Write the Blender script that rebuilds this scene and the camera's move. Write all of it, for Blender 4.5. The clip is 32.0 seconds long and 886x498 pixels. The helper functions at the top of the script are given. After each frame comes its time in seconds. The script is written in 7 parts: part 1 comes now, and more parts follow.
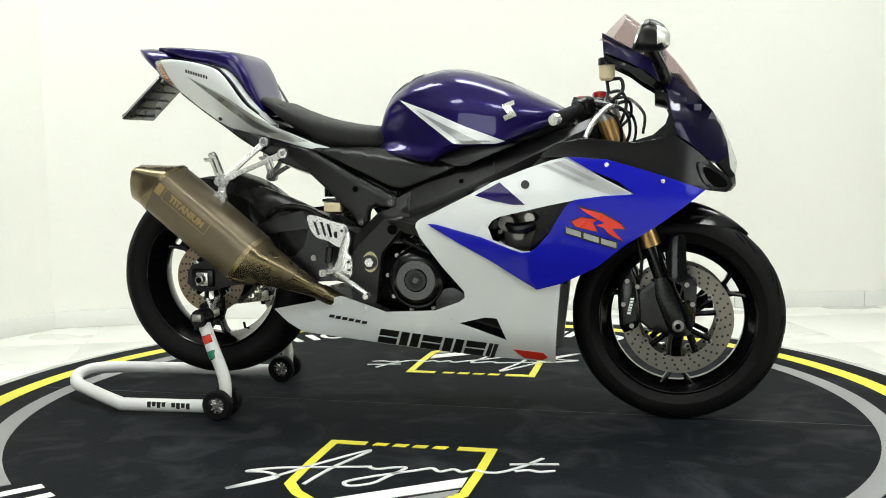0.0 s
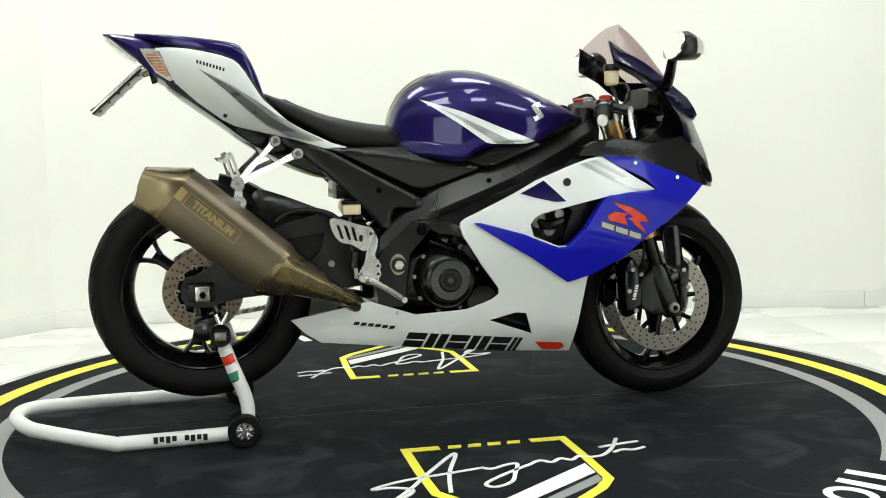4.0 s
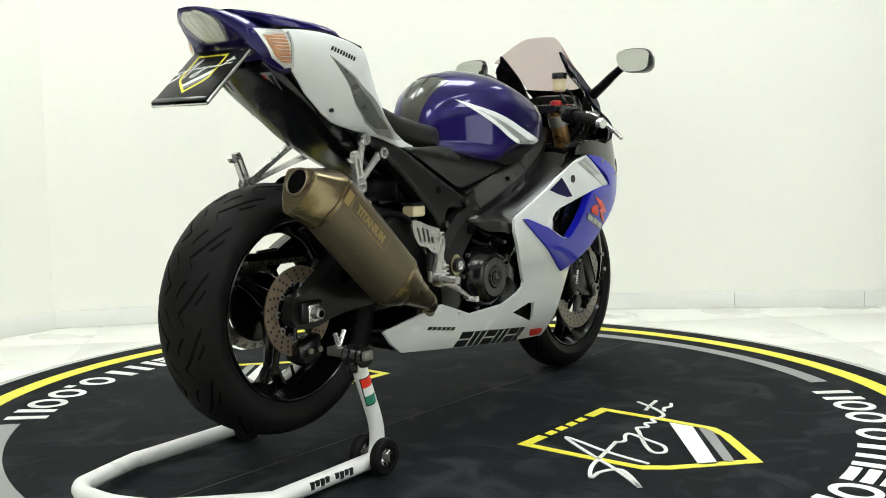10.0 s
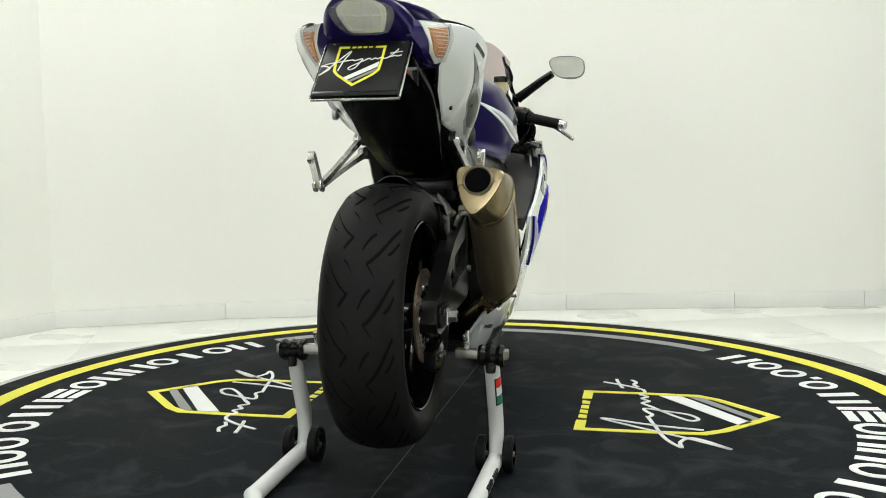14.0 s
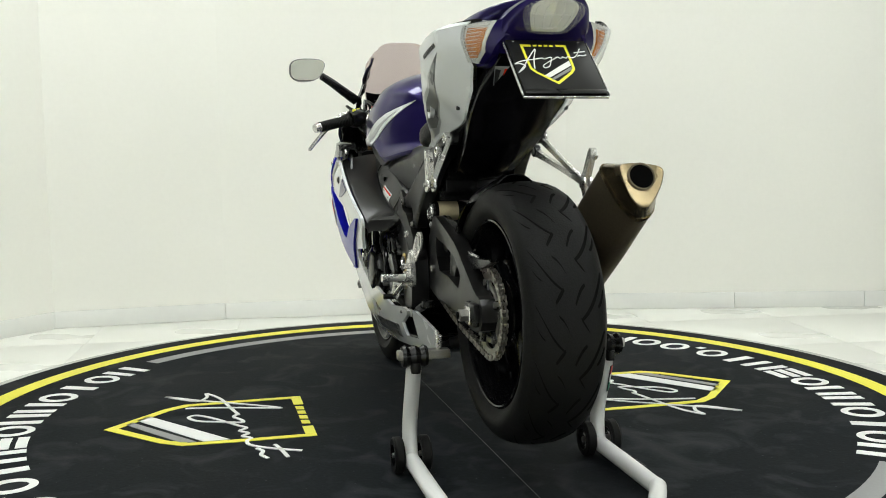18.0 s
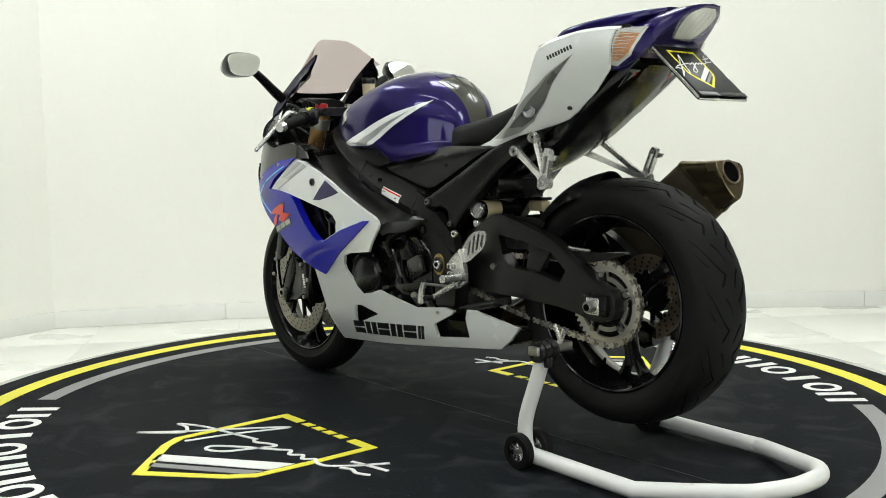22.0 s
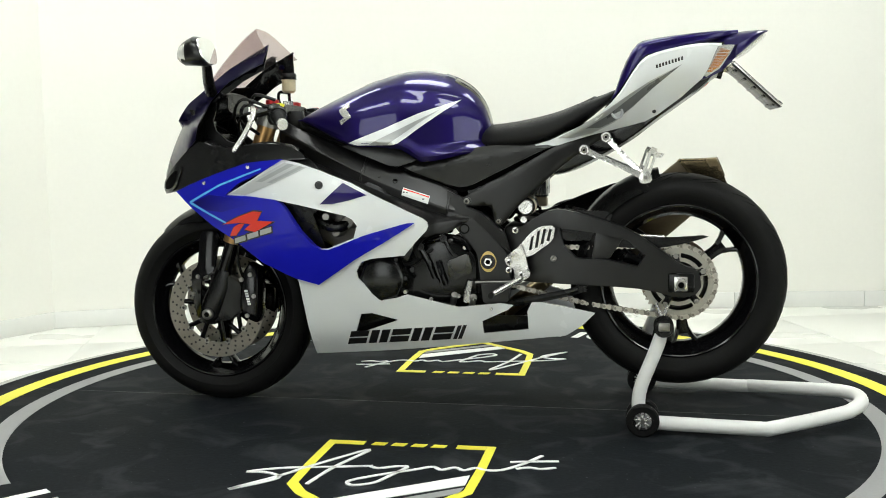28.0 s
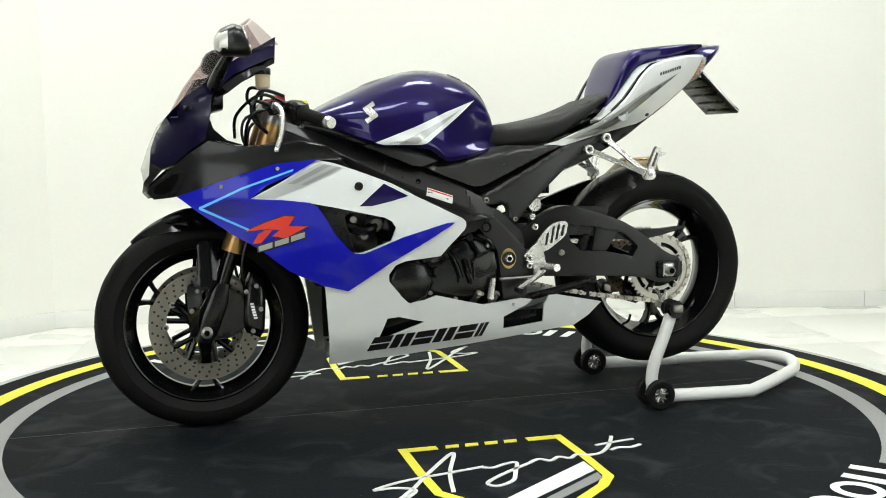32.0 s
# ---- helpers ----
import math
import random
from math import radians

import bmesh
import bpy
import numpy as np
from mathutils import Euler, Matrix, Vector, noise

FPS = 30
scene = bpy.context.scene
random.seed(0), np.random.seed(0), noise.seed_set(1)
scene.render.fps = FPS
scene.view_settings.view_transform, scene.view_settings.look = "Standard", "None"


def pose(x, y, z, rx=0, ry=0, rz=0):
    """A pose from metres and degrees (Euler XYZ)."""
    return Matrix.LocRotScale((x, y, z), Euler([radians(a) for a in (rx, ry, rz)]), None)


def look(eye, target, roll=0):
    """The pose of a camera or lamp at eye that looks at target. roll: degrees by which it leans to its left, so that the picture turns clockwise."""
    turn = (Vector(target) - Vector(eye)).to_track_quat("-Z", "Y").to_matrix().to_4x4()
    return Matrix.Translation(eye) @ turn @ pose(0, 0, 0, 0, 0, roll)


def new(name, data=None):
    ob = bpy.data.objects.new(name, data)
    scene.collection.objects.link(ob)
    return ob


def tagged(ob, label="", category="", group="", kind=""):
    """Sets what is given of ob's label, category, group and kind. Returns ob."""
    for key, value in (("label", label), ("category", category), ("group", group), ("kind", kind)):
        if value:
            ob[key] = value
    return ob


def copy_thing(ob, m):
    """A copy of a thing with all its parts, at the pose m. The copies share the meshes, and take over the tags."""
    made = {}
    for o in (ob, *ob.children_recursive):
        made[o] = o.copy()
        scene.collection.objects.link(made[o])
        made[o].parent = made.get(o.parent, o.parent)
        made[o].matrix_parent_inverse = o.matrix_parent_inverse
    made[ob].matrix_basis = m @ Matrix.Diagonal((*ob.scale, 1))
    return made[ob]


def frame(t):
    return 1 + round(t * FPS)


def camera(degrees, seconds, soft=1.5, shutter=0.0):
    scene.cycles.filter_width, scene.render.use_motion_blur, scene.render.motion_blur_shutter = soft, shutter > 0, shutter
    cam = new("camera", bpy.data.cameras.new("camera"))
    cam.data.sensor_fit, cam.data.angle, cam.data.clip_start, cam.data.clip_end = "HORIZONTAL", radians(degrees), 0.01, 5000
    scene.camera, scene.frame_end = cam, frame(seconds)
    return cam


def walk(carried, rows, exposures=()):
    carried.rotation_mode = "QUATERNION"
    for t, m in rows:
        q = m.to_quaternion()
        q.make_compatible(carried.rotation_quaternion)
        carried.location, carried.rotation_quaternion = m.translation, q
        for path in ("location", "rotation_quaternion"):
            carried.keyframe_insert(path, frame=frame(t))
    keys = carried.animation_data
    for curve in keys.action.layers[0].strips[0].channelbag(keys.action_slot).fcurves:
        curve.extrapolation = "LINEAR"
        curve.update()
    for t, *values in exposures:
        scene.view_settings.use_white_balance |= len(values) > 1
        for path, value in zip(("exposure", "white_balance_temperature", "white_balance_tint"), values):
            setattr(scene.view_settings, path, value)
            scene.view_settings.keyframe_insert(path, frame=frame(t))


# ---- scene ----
# the camera stands still; the turntable turns
EYE = Vector((0.0, -3.004, 0.788))
cam = camera(47.85, 32.0, soft=0.95)
AIM = EYE + Vector((0.0031, 0.9948, -0.1018)) * 3.0
walk(cam, [(0.0, look(EYE, AIM, -0.71)), (32.0, look(EYE, AIM, -0.71))],
     exposures=[(0.0, 0.24), (6.0, 0.24), (9.0, 0.22), (12.0, 0.12), (14.0, 0.01), (17.0, -0.04), (20.0, -0.03), (23.0, 0.13), (25.5, 0.22), (28.0, 0.23), (32.0, 0.23)])

# ---- world, lights, exposure ----
world = bpy.data.worlds.new("world")
scene.world = world
world.use_nodes = True
world.node_tree.nodes["Background"].inputs[0].default_value = (0.97, 1.0, 0.98, 1)
world.node_tree.nodes["Background"].inputs[1].default_value = 0.3
LAMPS = [(x, y) for y in (-2.1, 0.55) for x in (-1.5, 0.3, 2.1)]
CEILING = 2.9
# daylight through two tall frosted shop windows, behind the camera and beside it
WINDOWS = [pose(-2.0, -5.2, 1.35), pose(4.2, -3.2, 1.35, 0, 0, 90)]
for place in WINDOWS:
    lamp = bpy.data.lights.new("window_light", "AREA")
    lamp.shape, lamp.size, lamp.size_y, lamp.energy = "RECTANGLE", 2.3, 2.2, 24.0
    lamp.color = (0.955, 1.0, 0.985)
    ob = new("window_light", lamp)
    ob.matrix_basis = place @ pose(0, 0.11, 0, 90, 0, 0)


# ---- materials ----
def mk(name, base, rough=0.5, metal=0.0, var=0.12, scale=30.0, bump=0.0, coat=0.0, rvar=0.08, detail=None, spec=0.5):
    """A procedural surface: colour and gloss varied at two scales, fine relief."""
    m = bpy.data.materials.new(name)
    m.use_nodes = True
    n, l = m.node_tree.nodes, m.node_tree.links
    b = n["Principled BSDF"]
    b.inputs["Metallic"].default_value = metal
    b.inputs["Coat Weight"].default_value = coat
    b.inputs["Coat Roughness"].default_value = 0.04
    b.inputs["Specular IOR Level"].default_value = spec
    tc = n.new("ShaderNodeTexCoord")
    big, fine = n.new("ShaderNodeTexNoise"), n.new("ShaderNodeTexNoise")
    big.inputs["Scale"].default_value, big.inputs["Detail"].default_value = scale * 0.15, 4
    fine.inputs["Scale"].default_value, fine.inputs["Detail"].default_value = scale * 6, 3
    for t in (big, fine):
        l.new(tc.outputs["Object"], t.inputs["Vector"])
    add = n.new("ShaderNodeMath")
    add.operation = "ADD"
    l.new(big.outputs["Fac"], add.inputs[0])
    l.new(fine.outputs["Fac"], add.inputs[1])
    half = n.new("ShaderNodeMath")
    half.operation = "MULTIPLY"
    half.inputs[1].default_value = 0.5
    l.new(add.outputs[0], half.inputs[0])
    ramp = n.new("ShaderNodeMapRange")
    ramp.inputs["From Min"].default_value, ramp.inputs["From Max"].default_value = 0.3, 0.7
    ramp.inputs["To Min"].default_value, ramp.inputs["To Max"].default_value = 1 - var, 1 + var
    l.new(half.outputs[0], ramp.inputs["Value"])
    mul = n.new("ShaderNodeVectorMath")
    mul.operation = "SCALE"
    mul.inputs[0].default_value = base
    l.new(ramp.outputs[0], mul.inputs["Scale"])
    l.new(mul.outputs[0], b.inputs["Base Color"])
    rr = n.new("ShaderNodeMapRange")
    rr.inputs["From Min"].default_value, rr.inputs["From Max"].default_value = 0.3, 0.7
    rr.inputs["To Min"].default_value, rr.inputs["To Max"].default_value = max(0.02, rough - rvar), min(1, rough + rvar)
    l.new(big.outputs["Fac"], rr.inputs["Value"])
    l.new(rr.outputs[0], b.inputs["Roughness"])
    if bump:
        bp = n.new("ShaderNodeBump")
        bp.inputs["Strength"].default_value, bp.inputs["Distance"].default_value = bump, 0.002
        l.new(fine.outputs["Fac"], bp.inputs["Height"])
        l.new(bp.outputs[0], b.inputs["Normal"])
    return m


def glow(name, base, strength):
    m = mk(name, base, 0.4)
    b = m.node_tree.nodes["Principled BSDF"]
    b.inputs["Emission Color"].default_value = (*base, 1)
    b.inputs["Emission Strength"].default_value = strength
    return m


def clear(name, base, rough=0.03, alpha=0.35):
    """Thin clear plastic: part see-through, glossy."""
    m = mk(name, base, rough, rvar=0.01, var=0.04)
    m.node_tree.nodes["Principled BSDF"].inputs["Alpha"].default_value = alpha
    return m


WALL = mk("wall_paint", (0.86, 0.85, 0.785), 0.7, var=0.015, scale=8, bump=0.05)
DARKPANEL = mk("unseen_panel_grey", (0.10, 0.10, 0.098), 0.7, var=0.05, scale=8, bump=0.05)
FLOOR = mk("porcelain_tile", (0.80, 0.80, 0.745), 0.32, var=0.015, scale=6)
GROUT = mk("grout", (0.70, 0.70, 0.66), 0.8)
SKIRT = mk("skirting_tile", (0.80, 0.80, 0.76), 0.25, var=0.02, scale=6)
RIMSTONE = mk("turntable_edge", (0.46, 0.46, 0.43), 0.6, var=0.45, scale=40, bump=0.3)
MAT = mk("rubber_mat", (0.0078, 0.0095, 0.0115), 0.75, var=0.34, scale=14, bump=0.25, rvar=0.06, spec=0.06)
def dusty(m, tone, scale, amount):
    """Pale scuffs and dust in patches, over a surface made by mk()."""
    n, l = m.node_tree.nodes, m.node_tree.links
    b = n["Principled BSDF"]
    old = b.inputs["Base Color"].links[0].from_socket
    tc = n.new("ShaderNodeTexCoord")
    patch, speck = n.new("ShaderNodeTexNoise"), n.new("ShaderNodeTexNoise")
    patch.inputs["Scale"].default_value, patch.inputs["Detail"].default_value = scale, 6
    patch.inputs["Distortion"].default_value = 1.2
    speck.inputs["Scale"].default_value, speck.inputs["Detail"].default_value = 95, 2
    ra, rb = n.new("ShaderNodeMapRange"), n.new("ShaderNodeMapRange")
    ra.inputs["From Min"].default_value, ra.inputs["From Max"].default_value = 0.50, 0.80
    rb.inputs["From Min"].default_value, rb.inputs["From Max"].default_value = 0.71, 0.77
    for t in (patch, speck):
        l.new(tc.outputs["Object"], t.inputs["Vector"])
    l.new(patch.outputs["Fac"], ra.inputs["Value"])
    l.new(speck.outputs["Fac"], rb.inputs["Value"])
    ra.inputs["To Max"].default_value = amount
    rb.inputs["To Max"].default_value = amount * 1.5
    top = n.new("ShaderNodeMath")
    top.operation = "MAXIMUM"
    l.new(ra.outputs[0], top.inputs[0])
    l.new(rb.outputs[0], top.inputs[1])
    mix = n.new("ShaderNodeMix")
    mix.data_type = "RGBA"
    mix.inputs[7].default_value = (*tone, 1)
    l.new(top.outputs[0], mix.inputs[0])
    l.new(old, mix.inputs[6])
    l.new(mix.outputs[2], b.inputs["Base Color"])
    return m


dusty(MAT, (0.070, 0.075, 0.080), 5.5, 0.42)
YELLOW = mk("yellow_print", (0.80, 0.74, 0.045), 0.5, var=0.07, scale=20)
GREYP = mk("grey_print", (0.26, 0.26, 0.26), 0.55, var=0.06, scale=20)
WHITEP = mk("white_print", (0.82, 0.82, 0.80), 0.5, var=0.05, scale=20)
PURPLE = mk("purple_paint", (0.0120, 0.0062, 0.082), 0.32, metal=0.55, var=0.05, scale=200, coat=0.7, rvar=0.02, spec=0.05)
NOSEP = mk("dark_purple_paint", (0.0062, 0.0042, 0.030), 0.34, metal=0.5, var=0.05, scale=200, coat=0.6, rvar=0.02, spec=0.05)
BLUE = mk("blue_paint", (0.009, 0.011, 0.42), 0.35, var=0.04, scale=200, coat=0.55, rvar=0.02, spec=0.05)
WHITE = mk("pearl_white_paint", (0.79, 0.81, 0.81), 0.25, var=0.02, scale=100, coat=0.8, rvar=0.03)
SILVERP = mk("silver_paint", (0.42, 0.43, 0.43), 0.3, metal=0.5, var=0.03, scale=150, coat=0.6, rvar=0.02)
FLAKE = mk("light_silver_paint", (0.58, 0.59, 0.59), 0.3, metal=0.4, var=0.05, scale=120, coat=0.6, rvar=0.02)
FADE = mk("dark_blue_fade", (0.008, 0.005, 0.085), 0.35, var=0.10, scale=160, coat=0.55, rvar=0.02, spec=0.05)
_n, _l = FADE.node_tree.nodes, FADE.node_tree.links
_c, _s, _r, _m = _n.new("ShaderNodeTexCoord"), _n.new("ShaderNodeSeparateXYZ"), _n.new("ShaderNodeMapRange"), _n.new("ShaderNodeMix")
_r.inputs["From Min"].default_value, _r.inputs["From Max"].default_value = 0.50, 0.68
_m.data_type = "RGBA"
_m.inputs[6].default_value, _m.inputs[7].default_value = (0.009, 0.011, 0.42, 1), (0.008, 0.006, 0.12, 1)
_l.new(_c.outputs["Object"], _s.inputs[0])
_l.new(_s.outputs["X"], _r.inputs["Value"])
_l.new(_r.outputs[0], _m.inputs[0])
_l.new(_m.outputs[2], _n["Principled BSDF"].inputs["Base Color"])
GREYPAINT = mk("grey_paint", (0.16, 0.165, 0.165), 0.3, metal=0.3, var=0.05, scale=150, coat=0.6)
PLASTIC = mk("black_plastic", (0.0050, 0.0050, 0.0048), 0.27, var=0.10, scale=60, spec=0.30, rvar=0.025)
SATINB = mk("satin_black_plastic", (0.0050, 0.0050, 0.0048), 0.30, var=0.08, scale=90, spec=0.46, rvar=0.03)
PLACARD = mk("satin_placard", (0.009, 0.009, 0.0088), 0.40, var=0.08, scale=120, spec=0.26, rvar=0.03)
UNDER = mk("undertail_black", (0.0028, 0.0026, 0.0034), 0.17, var=0.1, scale=60, spec=0.40, rvar=0.03)
GLOSSB = mk("gloss_black", (0.0035, 0.0035, 0.004), 0.12, var=0.10, scale=60, spec=0.34, rvar=0.02)
CARBON = mk("dark_grey_cowl", (0.010, 0.010, 0.010), 0.17, var=0.12, scale=300, spec=0.32, rvar=0.02)
FRAMEB = mk("frame_black", (0.0058, 0.0056, 0.0054), 0.31, var=0.10, scale=80, spec=0.42, rvar=0.025)
RUBBER = mk("tyre_rubber", (0.0068, 0.0067, 0.0065), 0.58, var=0.3, scale=40, bump=0.25, spec=0.13)
# near-black for plugs, and for shade painted into sockets, gaps and openings
DEEPBLACK = mk("hole_shade_and_plug_black", (0.0028, 0.0028, 0.0027), 0.9, spec=0.03)
TREAD = mk("tread_groove", (0.0042, 0.0042, 0.0040), 0.85, spec=0.05)
VINYL = mk("seat_vinyl", (0.0105, 0.0102, 0.0102), 0.48, var=0.15, scale=120, bump=0.4, spec=0.25)
ALLOY = mk("alloy", (0.68, 0.67, 0.645), 0.25, metal=0.75, rvar=0.04, var=0.10, scale=80, bump=0.1)
STEEL = mk("steel", (0.32, 0.31, 0.29), 0.34, metal=0.9, var=0.22, scale=120, bump=0.05)
DISC = mk("brake_disc_steel", (0.26, 0.24, 0.21), 0.38, metal=0.85, var=0.25, scale=90)
REARDISC = mk("browned_disc_steel", (0.25, 0.19, 0.135), 0.40, metal=0.8, var=0.25, scale=90)
SPROCKET = mk("worn_sprocket_alloy", (0.46, 0.44, 0.39), 0.32, metal=0.8, var=0.15, scale=90)
SEAM = mk("seam_dust", (0.075, 0.08, 0.082), 0.85, var=0.5, scale=30)
GOLD = mk("bronze_anodised", (0.44, 0.26, 0.10), 0.30, metal=0.85, var=0.12, scale=60)
TITAN = mk("titanium_skin", (0.165, 0.134, 0.090), 0.38, metal=0.75, var=0.14, scale=30, bump=0.05)
TITAN2 = mk("heat_tinted_steel", (0.25, 0.198, 0.115), 0.27, metal=0.9, var=0.22, scale=25)
ETCH = mk("gold_etching", (0.36, 0.265, 0.11), 0.45, metal=0.6)
ENGINE = mk("engine_black", (0.0045, 0.0045, 0.0045), 0.18, var=0.2, scale=90, bump=0.10, spec=0.40, rvar=0.03)
ENGGREY = mk("engine_grey", (0.20, 0.19, 0.17), 0.45, metal=0.6, var=0.3, scale=90, bump=0.3)
CHAIN = mk("chain_steel", (0.56, 0.53, 0.47), 0.32, metal=0.8, var=0.3, scale=200)
STANDW = mk("white_powder_coat", (0.80, 0.80, 0.78), 0.35, var=0.03, scale=60, bump=0.05)
RED = mk("red_decal", (0.72, 0.035, 0.015), 0.3, var=0.04)
GREEN = mk("green_decal", (0.02, 0.22, 0.13), 0.4, var=0.05)
BLACKD = mk("black_decal", (0.010, 0.010, 0.010), 0.35, var=0.1)
CYAN = mk("light_blue_decal", (0.10, 0.45, 0.85), 0.3, var=0.04)
BEIGE = mk("fluid_reservoir_plastic", (0.62, 0.53, 0.33), 0.35, var=0.1)
AMBER = mk("amber_lens", (0.72, 0.24, 0.03), 0.15, metal=0.3, var=0.55, scale=220, rvar=0.05)
CHROME = mk("silvered_plastic", (0.80, 0.80, 0.76), 0.20, metal=0.45, var=0.08, scale=90)
PADGREY = mk("tank_pad_film", (0.085, 0.085, 0.070), 0.16, var=0.25, scale=60, spec=0.5, rvar=0.03)
CLUTCH = mk("satin_grey_metal", (0.085, 0.085, 0.085), 0.22, metal=0.85, var=0.1, scale=60)
LENS = mk("clear_lens", (0.60, 0.60, 0.56), 0.10, var=0.10, scale=60, spec=0.6)
COVERGLASS = clear("lens_cover", (0.66, 0.66, 0.63), 0.05, 0.12)
SCREEN = bpy.data.materials.new("tinted_screen")
SCREEN.use_nodes = True
_n, _l = SCREEN.node_tree.nodes, SCREEN.node_tree.links
_n.remove(_n["Principled BSDF"])
_t, _g, _x = _n.new("ShaderNodeBsdfTransparent"), _n.new("ShaderNodeBsdfGlossy"), _n.new("ShaderNodeMixShader")
_t.inputs[0].default_value = (0.80, 0.745, 0.75, 1)
_g.inputs["Roughness"].default_value = 0.22
_x.inputs[0].default_value = 0.03
_l.new(_t.outputs[0], _x.inputs[1])
_l.new(_g.outputs[0], _x.inputs[2])
_l.new(_x.outputs[0], _n["Material Output"].inputs[0])
MIRROR = mk("mirror_glass", (0.90, 0.91, 0.89), 0.03, metal=1.0, var=0.01, rvar=0.01)
FROSTED = glow("frosted_daylight_pane", (0.96, 1.0, 0.985), 0.5)
CEILM = mk("ceiling_paint", (0.82, 0.82, 0.78), 0.8, var=0.02, scale=6)
PANELGLOW = glow("lamp_diffuser", (0.96, 1.0, 0.985), 12.6)


# ---- mesh helpers ----
def finish(bm, sharp=0.6):
    bmesh.ops.recalc_face_normals(bm, faces=bm.faces)
    for f in bm.faces:
        f.smooth = True
    for e in bm.edges:
        if len(e.link_faces) == 2 and e.calc_face_angle(0) > sharp:
            e.smooth = False
    return bm


def part(name, bm, material, parent=None, label="", sharp=0.6):
    me = bpy.data.meshes.new(name)
    finish(bm, sharp).to_mesh(me)
    bm.free()
    me.materials.append(material)
    ob = new(name, me)
    if parent:
        ob.parent = parent
    return tagged(ob, label)


def again(ob, m, parent=None):
    """Another object on the same mesh, at the pose m."""
    o = ob.copy()
    scene.collection.objects.link(o)
    o.parent = parent or ob.parent
    o.matrix_basis = m
    return o


def faces(bm, rows, close_u=False, close_v=False):
    """Quads over a grid of points."""
    vs = [[bm.verts.new(p) for p in row] for row in rows]
    nu, nv = len(vs), len(vs[0])
    for i in range(nu if close_u else nu - 1):
        for j in range(nv if close_v else nv - 1):
            a, b = vs[i][j], vs[(i + 1) % nu][j]
            c, d = vs[(i + 1) % nu][(j + 1) % nv], vs[i][(j + 1) % nv]
            bm.faces.new((a, b, c, d))
    return vs


def lathe(profile, centre=(0, 0, 0), axis="y", segs=48, bm=None, closed=False):
    """A turned shape: profile of (radius, along the axis)."""
    bm = bm or bmesh.new()
    rows = []
    for i in range(segs):
        a = 2 * math.pi * i / segs
        c, s = math.cos(a), math.sin(a)
        row = []
        for r, h in profile:
            p = {"y": (r * c, h, r * s), "z": (r * c, r * s, h), "x": (h, r * c, r * s)}[axis]
            row.append(Vector(centre) + Vector(p))
        rows.append(row)
    vs = faces(bm, rows, close_u=True, close_v=closed)
    if not closed:
        for k in (0, -1):
            if profile[k][0] > 1e-6:
                bm.faces.new([v[k] for v in vs])
            else:
                bmesh.ops.remove_doubles(bm, verts=[v[k] for v in vs], dist=1e-5)
    return bm


def frame_of(d):
    d = Vector(d).normalized()
    up = Vector((0, 0, 1)) if abs(d.z) < 0.9 else Vector((1, 0, 0))
    side = d.cross(up).normalized()
    return side, side.cross(d).normalized()


def curve_through(pts, n=6, closed=False):
    """Catmull-Rom points through pts."""
    pts = [Vector(p) for p in pts]
    out, k = [], len(pts)
    for i in range(k if closed else k - 1):
        p0 = pts[(i - 1) % k] if closed or i > 0 else pts[0]
        p1, p2 = pts[i], pts[(i + 1) % k]
        p3 = pts[(i + 2) % k] if closed or i + 2 < k else pts[-1]
        for j in range(n):
            t = j / n
            out.append(0.5 * (2 * p1 + (p2 - p0) * t + (2 * p0 - 5 * p1 + 4 * p2 - p3) * t * t + (3 * p1 - p0 - 3 * p2 + p3) * t ** 3))
    if not closed:
        out.append(pts[-1])
    return out


def tube(pts, radius, segs=12, bm=None, closed=False, smooth=0):
    """A round bar along pts; radius: one number, or one for each end."""
    bm = bm or bmesh.new()
    pts = curve_through(pts, smooth, closed) if smooth else [Vector(p) for p in pts]
    r0, r1 = radius if isinstance(radius, tuple) else (radius, radius)
    rows, k = [], len(pts)
    side = None
    for i, p in enumerate(pts):
        if closed:
            d = pts[(i + 1) % k] - pts[(i - 1) % k]
        else:
            d = pts[min(i + 1, k - 1)] - pts[max(i - 1, 0)]
        d.normalize()
        if side is None:
            side, up = frame_of(d)
        else:
            side = (side - d * side.dot(d)).normalized()
            up = side.cross(d)
        r = r0 + (r1 - r0) * i / max(1, k - 1)
        rows.append([p + (side * math.cos(a) + up * math.sin(a)) * r for a in (2 * math.pi * j / segs for j in range(segs))])
    vs = faces(bm, rows, close_u=closed, close_v=True)
    if not closed:
        bm.faces.new(vs[0])
        bm.faces.new(vs[-1])
    return bm


def loft(stations, segs=24, bm=None, axis=(1, 0, 0), power=2.0):
    """A body through upright oval sections: (x, y, z, half width, half height[, power]), square to axis."""
    bm = bm or bmesh.new()
    side, up = frame_of(axis)
    rows = []
    for x, y, z, w, h, *q in stations:
        e = 2.0 / (q[0] if q else power)
        row = []
        for j in range(segs):
            a = 2 * math.pi * (j + 0.5) / segs
            c, s = math.cos(a), math.sin(a)
            u = math.copysign(abs(c) ** e, c) * w
            v = math.copysign(abs(s) ** e, s) * h
            row.append(Vector((x, y, z)) + side * u + up * v)
        rows.append(row)
    vs = faces(bm, rows, close_v=True)
    bm.faces.new(vs[0])
    bm.faces.new(vs[-1])
    return bm


